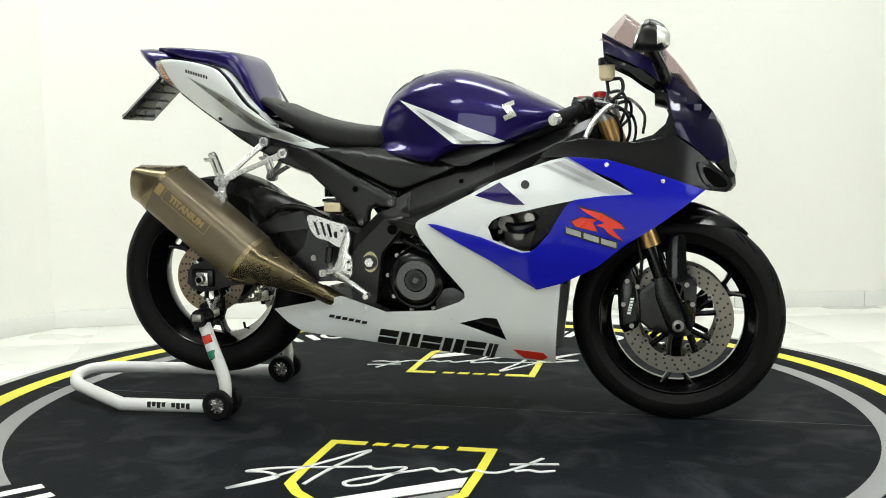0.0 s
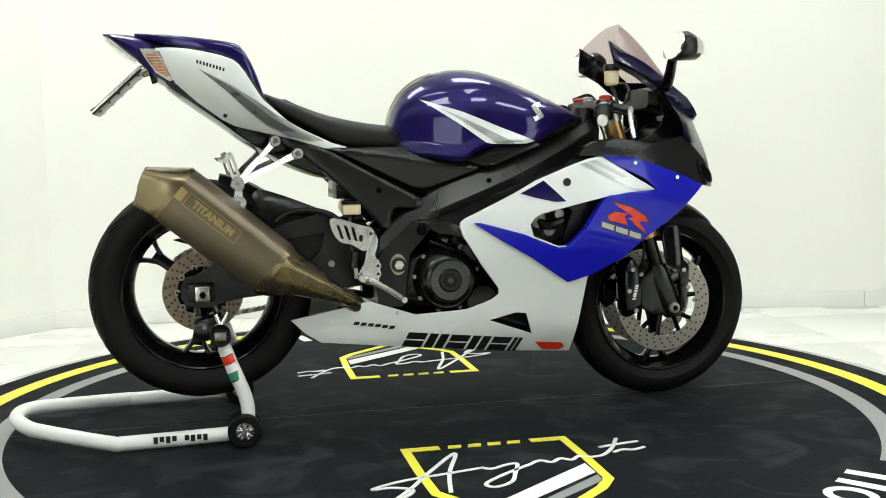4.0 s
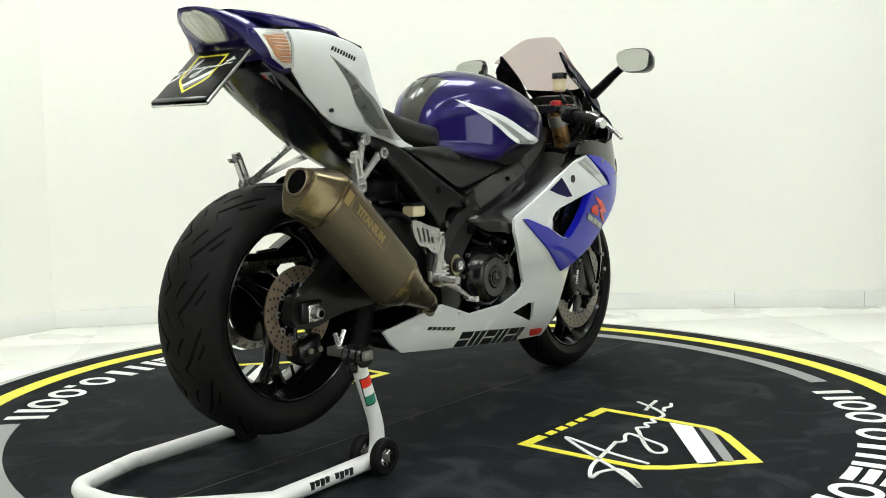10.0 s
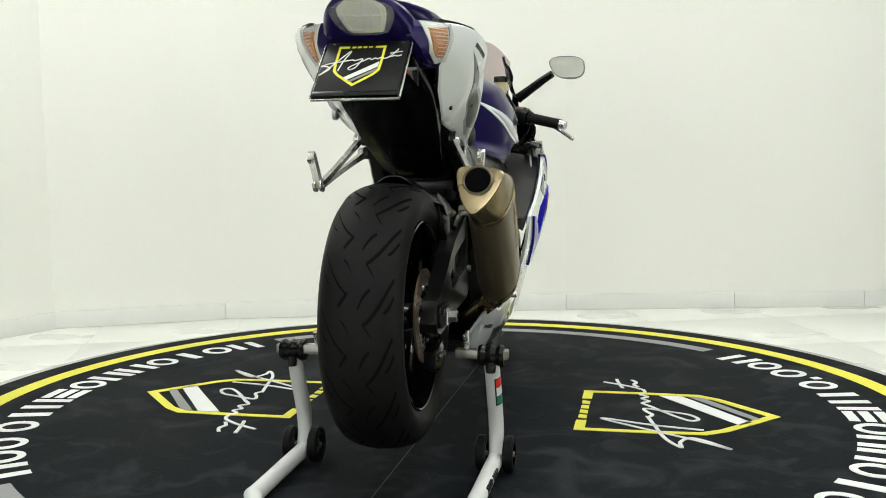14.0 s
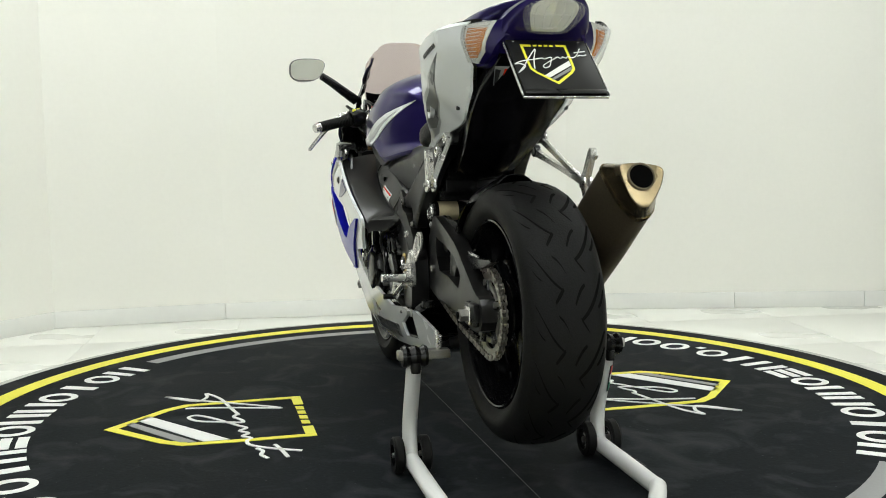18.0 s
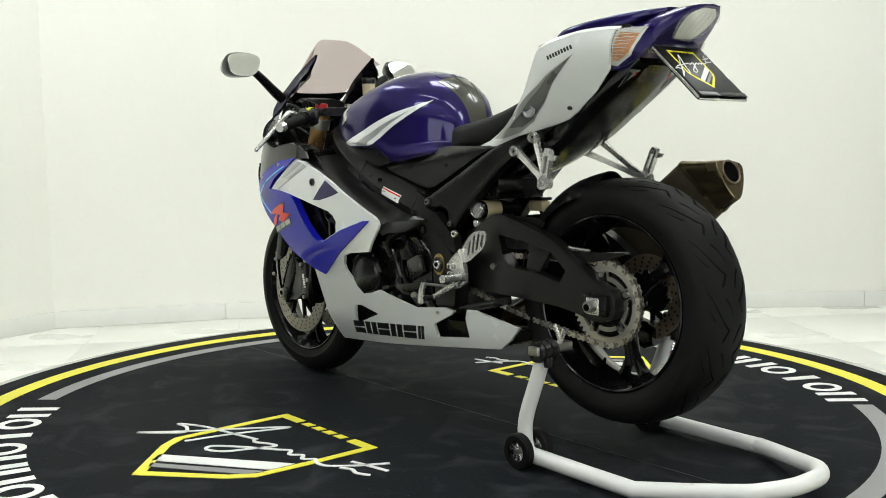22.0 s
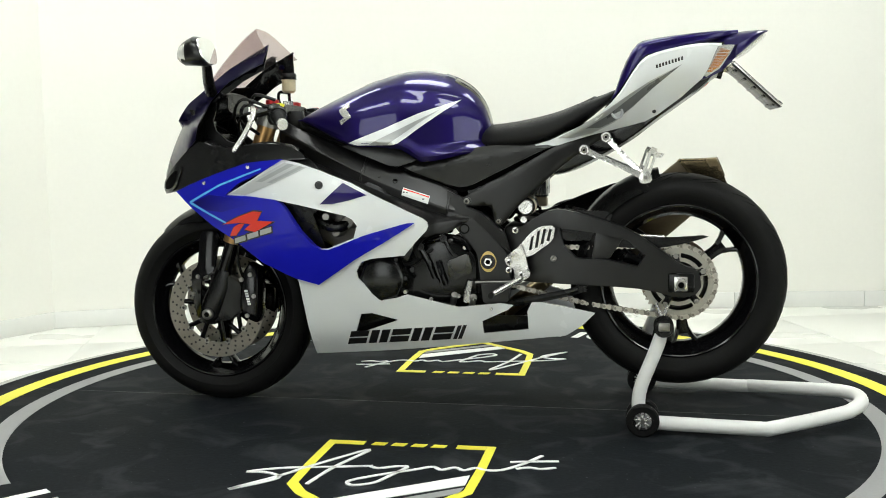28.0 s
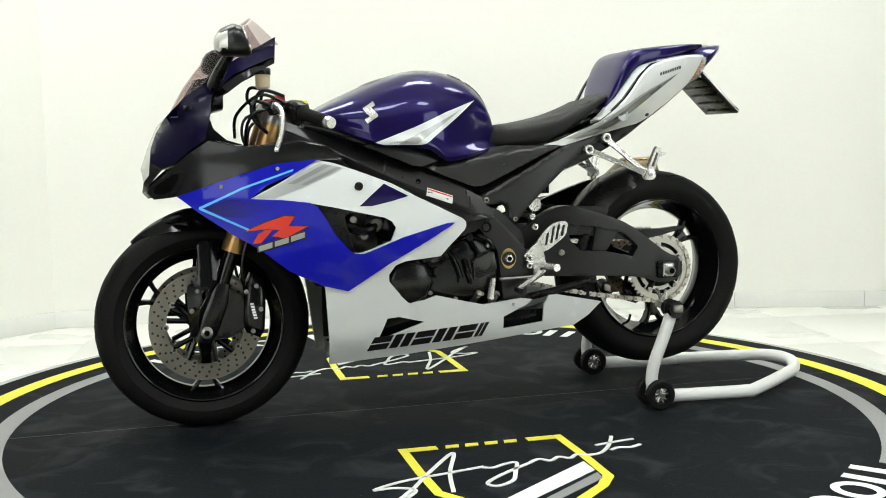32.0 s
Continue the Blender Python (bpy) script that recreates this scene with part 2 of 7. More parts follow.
def box(x0, x1, y0, y1, z0, z1, bevel=0.0, bm=None):
    bm = bm or bmesh.new()
    vs = [bm.verts.new((x, y, z)) for x in (x0, x1) for y in (y0, y1) for z in (z0, z1)]
    fs = [bm.faces.new([vs[i] for i in q]) for q in ((0, 1, 3, 2), (4, 6, 7, 5), (0, 4, 5, 1), (2, 3, 7, 6), (0, 2, 6, 4), (1, 5, 7, 3))]
    if bevel:
        es = list({e for f in fs for e in f.edges})
        bmesh.ops.bevel(bm, geom=es, offset=bevel, segments=2, affect="EDGES", profile=0.5)
    return bm


def rounded(pts, k=2, keep=0.25):
    """A closed outline with its corners cut round, k times."""
    for _ in range(k):
        out = []
        for i, a in enumerate(pts):
            b = pts[(i + 1) % len(pts)]
            for t in (keep, 1 - keep):
                out.append((a[0] + (b[0] - a[0]) * t, a[1] + (b[1] - a[1]) * t))
        pts = out
    return pts


def inside(q, poly):
    hit = False
    for i, a in enumerate(poly):
        b = poly[i - 1]
        if (a[1] > q[1]) != (b[1] > q[1]) and q[0] < (b[0] - a[0]) * (q[1] - a[1]) / (b[1] - a[1]) + a[0]:
            hit = not hit
    return hit


def rim_distance(x, z, a, b):
    """How far a point lies from the stretch a to b."""
    dx, dz = b[0] - a[0], b[1] - a[1]
    t = max(0.0, min(1.0, ((x - a[0]) * dx + (z - a[1]) * dz) / max(1e-12, dx * dx + dz * dz)))
    return math.hypot(x - a[0] - t * dx, z - a[1] - t * dz)


def sheet(outline, width, side, thick=0.004, cell=0.025, holes=(), lift=0.0, edge=0.0, crown=0.0, reach=0.03):
    """A curved panel: the outline (x, z) laid on the surface y = side * width(x, z), with thickness and holes; crown rolls its rim inwards."""
    bm = bmesh.new()
    f = bm.faces.new([bm.verts.new((x, 0, z)) for x, z in outline])
    f.normal_update()
    bmesh.ops.triangulate(bm, faces=[f])
    cuts = []
    for i in (0, 2):
        lo = min(q[i // 2] for q in outline)
        hi = max(q[i // 2] for q in outline)
        n = int((hi - lo) / cell)
        for j in range(1, n + 1):
            co, no = Vector((0, 0, 0)), Vector((0, 0, 0))
            co[i], no[i] = lo + (hi - lo) * j / (n + 1), 1
            cuts.append((co, no))
    for hole in holes:
        for i, a in enumerate(hole):
            b = hole[i - 1]
            d = Vector((b[0] - a[0], 0, b[1] - a[1]))
            cuts.append((Vector((a[0], 0, a[1])), Vector((-d.z, 0, d.x)).normalized()))
    for co, no in cuts:
        bmesh.ops.bisect_plane(bm, geom=bm.verts[:] + bm.edges[:] + bm.faces[:], plane_co=co, plane_no=no, dist=1e-6)
    for hole in holes:
        gone = [f for f in bm.faces if inside((f.calc_center_median().x, f.calc_center_median().z), hole)]
        bmesh.ops.delete(bm, geom=gone, context="FACES")
    for v in bm.verts:
        roll = 0.0
        if crown:
            near = min(rim_distance(v.co.x, v.co.z, outline[i - 1], outline[i]) for i in range(len(outline)))
            roll = crown * (1 - min(1.0, near / reach)) ** 2
        v.co.y = side * (width(v.co.x, v.co.z) + lift - roll)
    bmesh.ops.recalc_face_normals(bm, faces=bm.faces)
    if sum(f.normal.y for f in bm.faces) * side < 0:
        bmesh.ops.reverse_faces(bm, faces=bm.faces)
    top = list(bm.faces)
    low = {v: bm.verts.new((v.co.x, v.co.y - side * thick, v.co.z)) for v in list(bm.verts)}
    for f in top:
        bm.faces.new([low[v] for v in reversed(f.verts)])
    for e in [e for e in bm.edges if len(e.link_faces) == 1 and e.verts[0] in low]:
        a, b = e.verts
        bm.faces.new((a, b, low[b], low[a]))
    if edge:
        bm.normal_update()
        rim = [e for e in bm.edges if len(e.link_faces) == 2 and e.verts[0] in low and e.verts[1] in low and e.calc_face_angle(0) > 1.0]
        bmesh.ops.bevel(bm, geom=rim, offset=edge, segments=2, affect="EDGES", profile=0.6, clamp_overlap=True)
    return bm


def table(pairs):
    """A smooth curve through pairs of numbers."""
    xs, ys = [p[0] for p in pairs], [p[1] for p in pairs]

    def f(x):
        if x <= xs[0]:
            return ys[0]
        if x >= xs[-1]:
            return ys[-1]
        i = max(k for k in range(len(xs) - 1) if xs[k] <= x)
        m = lambda k: 0 if k <= 0 or k >= len(xs) - 1 else (ys[k + 1] - ys[k - 1]) / (xs[k + 1] - xs[k - 1])
        h = xs[i + 1] - xs[i]
        t = (x - xs[i]) / h
        return (2 * t ** 3 - 3 * t * t + 1) * ys[i] + (t ** 3 - 2 * t * t + t) * h * m(i) + (3 * t * t - 2 * t ** 3) * ys[i + 1] + (t ** 3 - t * t) * h * m(i + 1)
    return f


def flat(outline, z0, z1, bm=None):
    """A flat slab with that outline (x, y)."""
    bm = bm or bmesh.new()
    a = [bm.verts.new((x, y, z1)) for x, y in outline]
    b = [bm.verts.new((x, y, z0)) for x, y in outline]
    f = bm.faces.new(a)
    f.normal_update()
    bmesh.ops.triangulate(bm, faces=[f])
    for i in range(len(a)):
        bm.faces.new((a[i - 1], b[i - 1], b[i], a[i]))
    return bm


def arc(r0, r1, a0, a1, z0, z1, bm=None, step=2.0):
    """A flat piece of a ring, between two radii and two angles in degrees."""
    bm = bm or bmesh.new()
    full = a1 - a0 >= 359.9
    n = max(2, int((a1 - a0) / step))
    rows = []
    for i in range(n if full else n + 1):
        a = radians(a0 + (a1 - a0) * i / n)
        c, s = math.cos(a), math.sin(a)
        rows.append([(r0 * c, r0 * s, z0), (r1 * c, r1 * s, z0), (r1 * c, r1 * s, z1), (r0 * c, r0 * s, z1)])
    vs = faces(bm, rows, close_u=full, close_v=True)
    if not full:
        bm.faces.new(vs[0])
        bm.faces.new(vs[-1])
    return bm


def stroke(pts, width, z0, z1, bm=None, smooth=8):
    """A drawn line of that width, lying flat."""
    bm = bm or bmesh.new()
    ps = [q.to_2d() for q in curve_through([(*q, 0) for q in pts], smooth)]
    left, right = [], []
    for i, q in enumerate(ps):
        d = (ps[min(i + 1, len(ps) - 1)] - ps[max(i - 1, 0)]).normalized()
        n = Vector((-d.y, d.x)) * width / 2
        left.append(q + n)
        right.append(q - n)
    rows = [[(*a, z0), (*b, z0), (*b, z1), (*a, z1)] for a, b in zip(left, right)]
    vs = faces(bm, rows, close_v=True)
    bm.faces.new(vs[0])
    bm.faces.new(vs[-1])
    return bm


def thing(name, label, category, group="", kind=""):
    return tagged(new(name), label, category, group, kind)


# ---- the room ----
FLOOR_Z = -0.06
PLAN = [(-1.86, 1.75), (-1.08, 1.96), (-0.23, 2.07), (0.65, 2.12), (1.52, 2.11), (4.2, 2.07), (4.2, -5.2), (-4.0, -5.2), (-4.0, -1.6)]


# share of each wall hidden by added, unseen dark panels that darken reflections
DIM = {"wall_east": 1.0, "wall_south": 1.0, "wall_west": 1.0, "wall_northwest": 0.62}


def wall(name, a, b, label):
    a, b = Vector((*a, 0)), Vector((*b, 0))
    d = (b - a).normalized()
    n = Vector((-d.y, d.x, 0))
    bm = bmesh.new()
    pts = [a, b, b + n * 0.12 + d * 0.08, a + n * 0.12 - d * 0.08]
    return tagged(part(name, flat([(p.x, p.y) for p in pts], FLOOR_Z - 0.02, CEILING), WALL), label, "wall", kind="structure")


SIDES = ["wall_corner", "wall_back", "wall_back", "wall_back", "wall_back", "wall_east", "wall_south", "wall_west", "wall_northwest"]
for i, name in enumerate(SIDES):
    a, b = PLAN[i], PLAN[(i + 1) % len(PLAN)]
    w = wall(name, a, b, "smooth white painted wall of a bright showroom")
    d = (Vector(b) - Vector(a))
    length = d.length
    ang = math.degrees(math.atan2(d.y, d.x))
    base = tagged(new("baseboard"), "white glazed tile skirting along the wall", "skirting", kind="structure")
    base.matrix_basis = pose(a[0], a[1], FLOOR_Z, 0, 0, ang)
    if name in DIM:
        pan = tagged(new("panelling"), "tall dark grey panels added out of view to darken reflections", "panelling", kind="structure")
        pan.matrix_basis = pose(a[0], a[1], FLOOR_Z, 0, 0, ang)
        run = DIM[name] * length / 6
        board = part("panel", box(0.004, run - 0.004, -0.03, -0.002, 0.09, CEILING - FLOOR_Z - 0.06, 0.003), DARKPANEL, pan)
        for j in range(1, 6):
            again(board, pose(run * j, 0, 0))
    n = max(1, round(length / 0.6))
    piece = part("tile", box(0.001, length / n - 0.001, -0.011, -0.001, 0.0, 0.082, 0.002), SKIRT, base)
    for j in range(1, n):
        again(piece, pose(length * j / n, 0, 0))

floor = tagged(part("floor", box(-4.0, 4.2, -5.2, 2.15, FLOOR_Z - 0.05, FLOOR_Z - 0.003), GROUT), "glossy white porcelain tile floor with thin joints", "floor", kind="structure")
SIZE = 0.65
GRID = pose(0, 0, FLOOR_Z, 0, 0, 8)
tile = None
for i in range(-8, 8):
    for j in range(-10, 5):
        x, y = 0.577 + i * SIZE, 0.274 + j * SIZE
        c = GRID @ Vector((x + SIZE / 2, y + SIZE / 2, 0))
        if not (-4.0 < c.x < 4.2 and -5.0 < c.y < 2.5) or c.to_2d().length < 0.95:
            continue
        m = GRID @ pose(x, y, 0)
        if tile is None:
            tile = part("tile", box(0.0008, SIZE - 0.0008, 0.0008, SIZE - 0.0008, -0.008, 0.0, 0.0006), FLOOR, floor)
            tile.matrix_basis = m
        else:
            again(tile, m)
tagged(part("ceiling", box(-4.2, 4.4, -5.4, 2.4, CEILING, CEILING + 0.1), CEILM), "plain white painted ceiling", "ceiling", kind="structure")

for k, place in enumerate(WINDOWS):
    win = tagged(new("window_%d" % (k + 1)), "tall frosted shop window in a white frame", "window", kind="structure")
    win.matrix_basis = place
    for x0, x1, z0, z1 in ((-1.22, 1.22, 1.1, 1.2), (-1.22, 1.22, -1.2, -1.1), (-1.22, -1.15, -1.1, 1.1), (1.15, 1.22, -1.1, 1.1), (-0.02, 0.02, -1.1, 1.1)):
        part("window_frame", box(x0, x1, 0.004, 0.09, z0, z1, 0.004), STANDW, win)
    for x0, x1 in ((-1.15, -0.02), (0.02, 1.15)):
        part("pane", box(x0, x1, 0.034, 0.044, -1.1, 1.1), FROSTED, win, "bright frosted pane")

first = None
for lx, ly in LAMPS:
    if first is None:
        first = thing("ceiling_light", "rectangular white ceiling light panel, lit", "light", "ceiling lights")
        part("frame", box(-0.52, 0.52, -0.32, 0.32, 0.012, 0.05, 0.004), STANDW, first)
        part("diffuser", box(-0.50, 0.50, -0.30, 0.30, 0.004, 0.011), PANELGLOW, first)
        first.matrix_basis = pose(lx, ly, CEILING - 0.05)
    else:
        copy_thing(first, pose(lx, ly, CEILING - 0.05))


# ---- the turntable ----
table_top = thing("turntable", "round black rubber display turntable with yellow ring and printed lettering", "turntable")
part("base", lathe([(0, -0.058), (1.565, -0.058), (1.585, -0.05), (1.585, -0.014), (1.575, -0.004), (0, -0.004)], axis="z", segs=160), RIMSTONE, table_top, "worn pale grey stone-like edge")
part("rubber_mat", lathe([(0, -0.003), (1.53, -0.003), (1.535, -0.002), (1.535, -0.0005), (1.53, 0.0), (0, 0.0)], axis="z", segs=160), MAT, table_top, "scuffed black rubber mat")
part("mat_seam", box(-1.375, 1.375, -0.0135, -0.0115, -0.001, 0.0005), SEAM, table_top, "dusty seam across the mat")
part("ring_stripe", arc(1.381, 1.443, 0, 360, -0.001, 0.0012), YELLOW, table_top, "yellow ring stripe")
for a0, a1 in ((-41.5, 44.5), (135.5, 227.0)):
    part("arc_stripe", arc(1.238, 1.297, a0, a1, -0.001, 0.0012), GREYP, table_top, "grey arc stripe")


def bars(kind, r0, r1, a, w):
    """One plain mark of the ring lettering: bars or a ring, w degrees wide from a."""
    bm = bmesh.new()
    z0, z1 = -0.001, 0.0012
    t = w * 0.24
    if kind == "o":
        n = 28
        rows = []
        for i in range(n):
            q = 2 * math.pi * i / n
            row = []
            for k, z in ((1.0, z0), (1.0, z1), (0.54, z1), (0.54, z0)):
                kk = k if k == 1 else 0.56
                r = (r0 + r1) / 2 + math.sin(q) * (r1 - r0) / 2 * (kk + (0.1 if k != 1 else 0))
                b = radians(a + w / 2 + math.cos(q) * w / 2 * kk)
                row.append((r * math.cos(b), r * math.sin(b), z))
            rows.append(row)
        faces(bm, rows, close_u=True, close_v=True)
        return bm
    if kind == "h":
        arc(r0, r1, a, a + w * 0.29, z0, z1, bm)
        arc(r0, r1, a + w * 0.71, a + w, z0, z1, bm)
    elif kind == "e":
        for m in (r0 + 0.016, (r0 + r1) / 2, r1 - 0.016):
            arc(m - 0.015, m + 0.015, a, a + w, z0, z1, bm)
    elif kind == "i":
        arc(r0, r1, a + w * 0.33, a + w * 0.67, z0, z1, bm)
    elif kind == ".":
        arc(r1 - 0.03, r1, a, a + w, z0, z1, bm)
    return bm


MARKS = "hoiohhoehio.ooh"
for start in (-131.0, 49.0):
    a = start
    for k in MARKS:
        w = {".": 1.3}.get(k, 5.05)
        part("letter_mark", bars(k, 1.180, 1.302, a, w), WHITEP, table_top, "white printed mark")
        a += w + 0.86

# the two printed emblems: a yellow shield, grey and white bands, a flourish
SHIELD = [(-0.228, 0.0), (-0.228, -0.20), (-0.222, -0.36), (-0.18, -0.42), (0.0, -0.578), (0.18, -0.42), (0.222, -0.36), (0.228, -0.20), (0.228, 0.0)]


def emblem(parent, size, m, z1=0.0014):
    e = new("emblem")
    e.parent = parent
    e.matrix_basis = m
    tagged(e, "yellow shield print with grey and white bands and a white flourish")
    z0 = -0.001
    s = size / 0.456

    def sc(pts):
        return [(x * s, y * s) for x, y in pts]
    bm = bmesh.new()
    th = 0.024
    outer = SHIELD
    inner = [(x * (1 - th / 0.228) if abs(x) > 0.01 else 0.0, y if y > -0.01 else y * 0.955 + (0.012 if abs(x) < 0.01 else 0.0)) for x, y in outer]
    rows = [[(*a, z0), (*b, z0), (*b, z1), (*a, z1)] for a, b in zip(sc(outer), sc(inner))]
    vs = faces(bm, rows, close_v=True)
    bm.faces.new(vs[0])
    bm.faces.new(vs[-1])
    for x0 in (-0.203, 0.125):
        flat(sc([(x0, -0.030), (x0 + 0.078, -0.030), (x0 + 0.078, 0.0), (x0, 0.0)]), z0, z1, bm)
    part("shield_outline", bm, YELLOW, e)
    bm = bmesh.new()
    for k in range(4):
        x0 = -0.105 + k * 0.054
        flat(sc([(x0, -0.028), (x0 + 0.036, -0.028), (x0 + 0.042, -0.004), (x0 + 0.006, -0.004)]), z0, z1, bm)
    part("word_bar", bm, YELLOW, e)
    part("band", flat(sc([(0.196, -0.235), (0.196, -0.305), (-0.075, -0.492), (-0.11, -0.457)]), z0, z1), WHITEP, e)
    part("band", flat(sc([(0.196, -0.322), (0.190, -0.365), (-0.035, -0.520), (-0.055, -0.503)]), z0, z1), GREYP, e)
    z1 += 0.0006
    lines = [[(-0.344, -0.416), (-0.281, -0.356), (-0.257, -0.314), (-0.301, -0.288), (-0.347, -0.289), (-0.271, -0.249), (-0.147, -0.221), (-0.054, -0.2)],
             [(-0.344, -0.416), (-0.262, -0.31), (-0.197, -0.208), (-0.097, -0.071), (-0.147, -0.221), (-0.175, -0.354)],
             [(-0.06, -0.205), (-0.035, -0.215), (0.005, -0.195), (0.032, -0.196), (0.007, -0.262), (-0.019, -0.319), (-0.065, -0.345), (-0.082, -0.319), (-0.028, -0.269), (0.063, -0.207)],
             [(0.063, -0.207), (0.095, -0.185), (0.12, -0.205), (0.15, -0.183), (0.175, -0.2), (0.2, -0.178), (0.225, -0.19), (0.265, -0.184), (0.311, -0.132), (0.354, -0.056)],
             [(0.279, -0.12), (0.33, -0.108), (0.399, -0.096)],
             [(0.30, -0.17), (0.33, -0.155), (0.36, -0.162), (0.395, -0.147)]]
    for ln in lines:
        part("flourish_line", stroke(sc(ln), 0.0105 * s, z0, z1), WHITEP, e)
    return e


emblem(table_top, 0.456, pose(0.018, -0.418, 0))
emblem(table_top, 0.456, pose(0.003, 0.410, 0, 0, 0, 180))

# ---- the paddock stand ----
stand = thing("paddock_stand", "white tubular rear paddock stand lifting the motorcycle's rear wheel", "stand")
part("tube_frame", tube([(-0.60, -0.245, 0.034), (-0.62, -0.245, 0.032), (-0.90, -0.245, 0.026), (-0.95, -0.238, 0.028), (-1.13, -0.142, 0.046), (-1.175, -0.105, 0.053), (-1.205, -0.052, 0.058), (-1.212, 0.0, 0.060), (-1.205, 0.052, 0.058), (-1.175, 0.105, 0.053), (-1.13, 0.142, 0.046), (-0.95, 0.238, 0.028), (-0.90, 0.245, 0.026), (-0.62, 0.245, 0.032), (-0.60, 0.245, 0.034)], 0.0195, 16, smooth=5), STANDW, stand, "white powder-coated tube")
for s in (-1, 1):
    y = s * 0.245
    up = part("upright", tube([(-0.605, y, 0.028), (-0.592, y, 0.075), (-0.598, y, 0.13), (-0.632, y, 0.22), (-0.655, y, 0.285)], 0.0185, 16, smooth=5), STANDW, stand, "white powder-coated upright")
    part("clamp", lathe([(0, -0.03), (0.024, -0.03), (0.027, -0.022), (0.022, -0.012), (0.027, 0.0), (0.022, 0.012), (0.027, 0.022), (0.024, 0.03), (0, 0.03)], (-0.657, y, 0.297), "y", 20), PLASTIC, stand, "black rubber clamp")
    part("support_bar", box(-0.672, -0.642, min(y + s * 0.04, y - s * 0.085), max(y + s * 0.04, y - s * 0.085), 0.290, 0.312, 0.003), STEEL, stand, "square steel support bar")
    part("knob", lathe([(0, -0.012), (0.011, -0.012), (0.013, 0.0), (0.011, 0.012), (0, 0.012)], (-0.672, y, 0.272), "z", 14), PLASTIC, stand)
    fork = bmesh.new()
    tube([(-0.655, s * 0.185, 0.31), (-0.668, s * 0.185, 0.345)], 0.006, 8, fork)
    tube([(-0.655, s * 0.185, 0.31), (-0.635, s * 0.185, 0.35)], 0.006, 8, fork)
    part("cradle", fork, ALLOY, stand, "V-shaped aluminium cradle")
    for k in (-1, 1):
        wy = y + k * 0.033
        wheel = new("wheel")
        wheel.parent = stand
        wheel.matrix_basis = pose(-0.603, wy, 0.045)
        part("tyre", lathe([(0.027, -0.012), (0.040, -0.012), (0.0445, -0.008), (0.0445, 0.008), (0.040, 0.012), (0.027, 0.012)], axis="y", segs=32, closed=True), RUBBER, wheel)
        part("rim", lathe([(0.024, -0.011), (0.0265, -0.011), (0.0265, 0.011), (0.024, 0.011)], axis="y", segs=32, closed=True), GLOSSB, wheel)
        bm = bmesh.new()
        for q in range(5):
            a = 2 * math.pi * q / 5 + 0.3
            tube([(0.004 * math.cos(a), 0, 0.004 * math.sin(a)), (0.025 * math.cos(a + 0.25), 0, 0.025 * math.sin(a + 0.25))], 0.0028, 6, bm)
            tube([(0.004 * math.cos(a), 0, 0.004 * math.sin(a)), (0.025 * math.cos(a - 0.25), 0, 0.025 * math.sin(a - 0.25))], 0.0028, 6, bm)
        part("spokes", bm, ALLOY, wheel)
        part("hub", lathe([(0, -0.013), (0.006, -0.013), (0.008, 0.0), (0.006, 0.013), (0, 0.013)], axis="y", segs=16), STEEL, wheel)
# decals: a tricolour on the right upright, dark bars on the base tube
for k, mm in enumerate((RED, WHITEP, GREEN, BLACKD)):
    c0 = Vector((-0.6415, -0.245, 0.245)) + Vector((0.0145, 0, -0.042)) * (k * 0.52 if k < 3 else -0.05)
    c1 = Vector((-0.6415, -0.245, 0.245)) + Vector((0.0145, 0, -0.042)) * (k * 0.52 + 0.5 if k < 3 else 1.62)
    bm = bmesh.new()
    rows = []
    side = Vector((0.92, 0, 0.36))
    for j in range(7):
        a = radians((-150 + 110 * j / 6) if k < 3 else (-160 + 135 * j / 6))
        off = (side * math.cos(a) + Vector((0, 1, 0)) * math.sin(a)) * (0.0194 if k < 3 else 0.0190)
        rows.append([c0 + off, c1 + off, c1 + off * 0.97, c0 + off * 0.97])
    vs = faces(bm, rows, close_v=True)
    bm.faces.new(vs[0])
    bm.faces.new(vs[-1])
    part("sticker", bm, mm, stand, "tricolour sticker band")
bm = bmesh.new()
for k in range(9):
    x = -0.705 - k * 0.0158
    if k == 4:
        continue
    box(x - 0.0055, x + 0.0055, -0.2656, -0.2600, 0.024 + 0.004 * (k % 2), 0.041, 0, bm)
part("word_bars", bm, BLACKD, stand, "row of dark lettering bars")

# ---- the motorcycle: x forward, y to its left, z up from the mat ----
bike = thing("motorcycle", "purple, blue and pearl white sports motorcycle with a titanium silencer", "motorcycle")


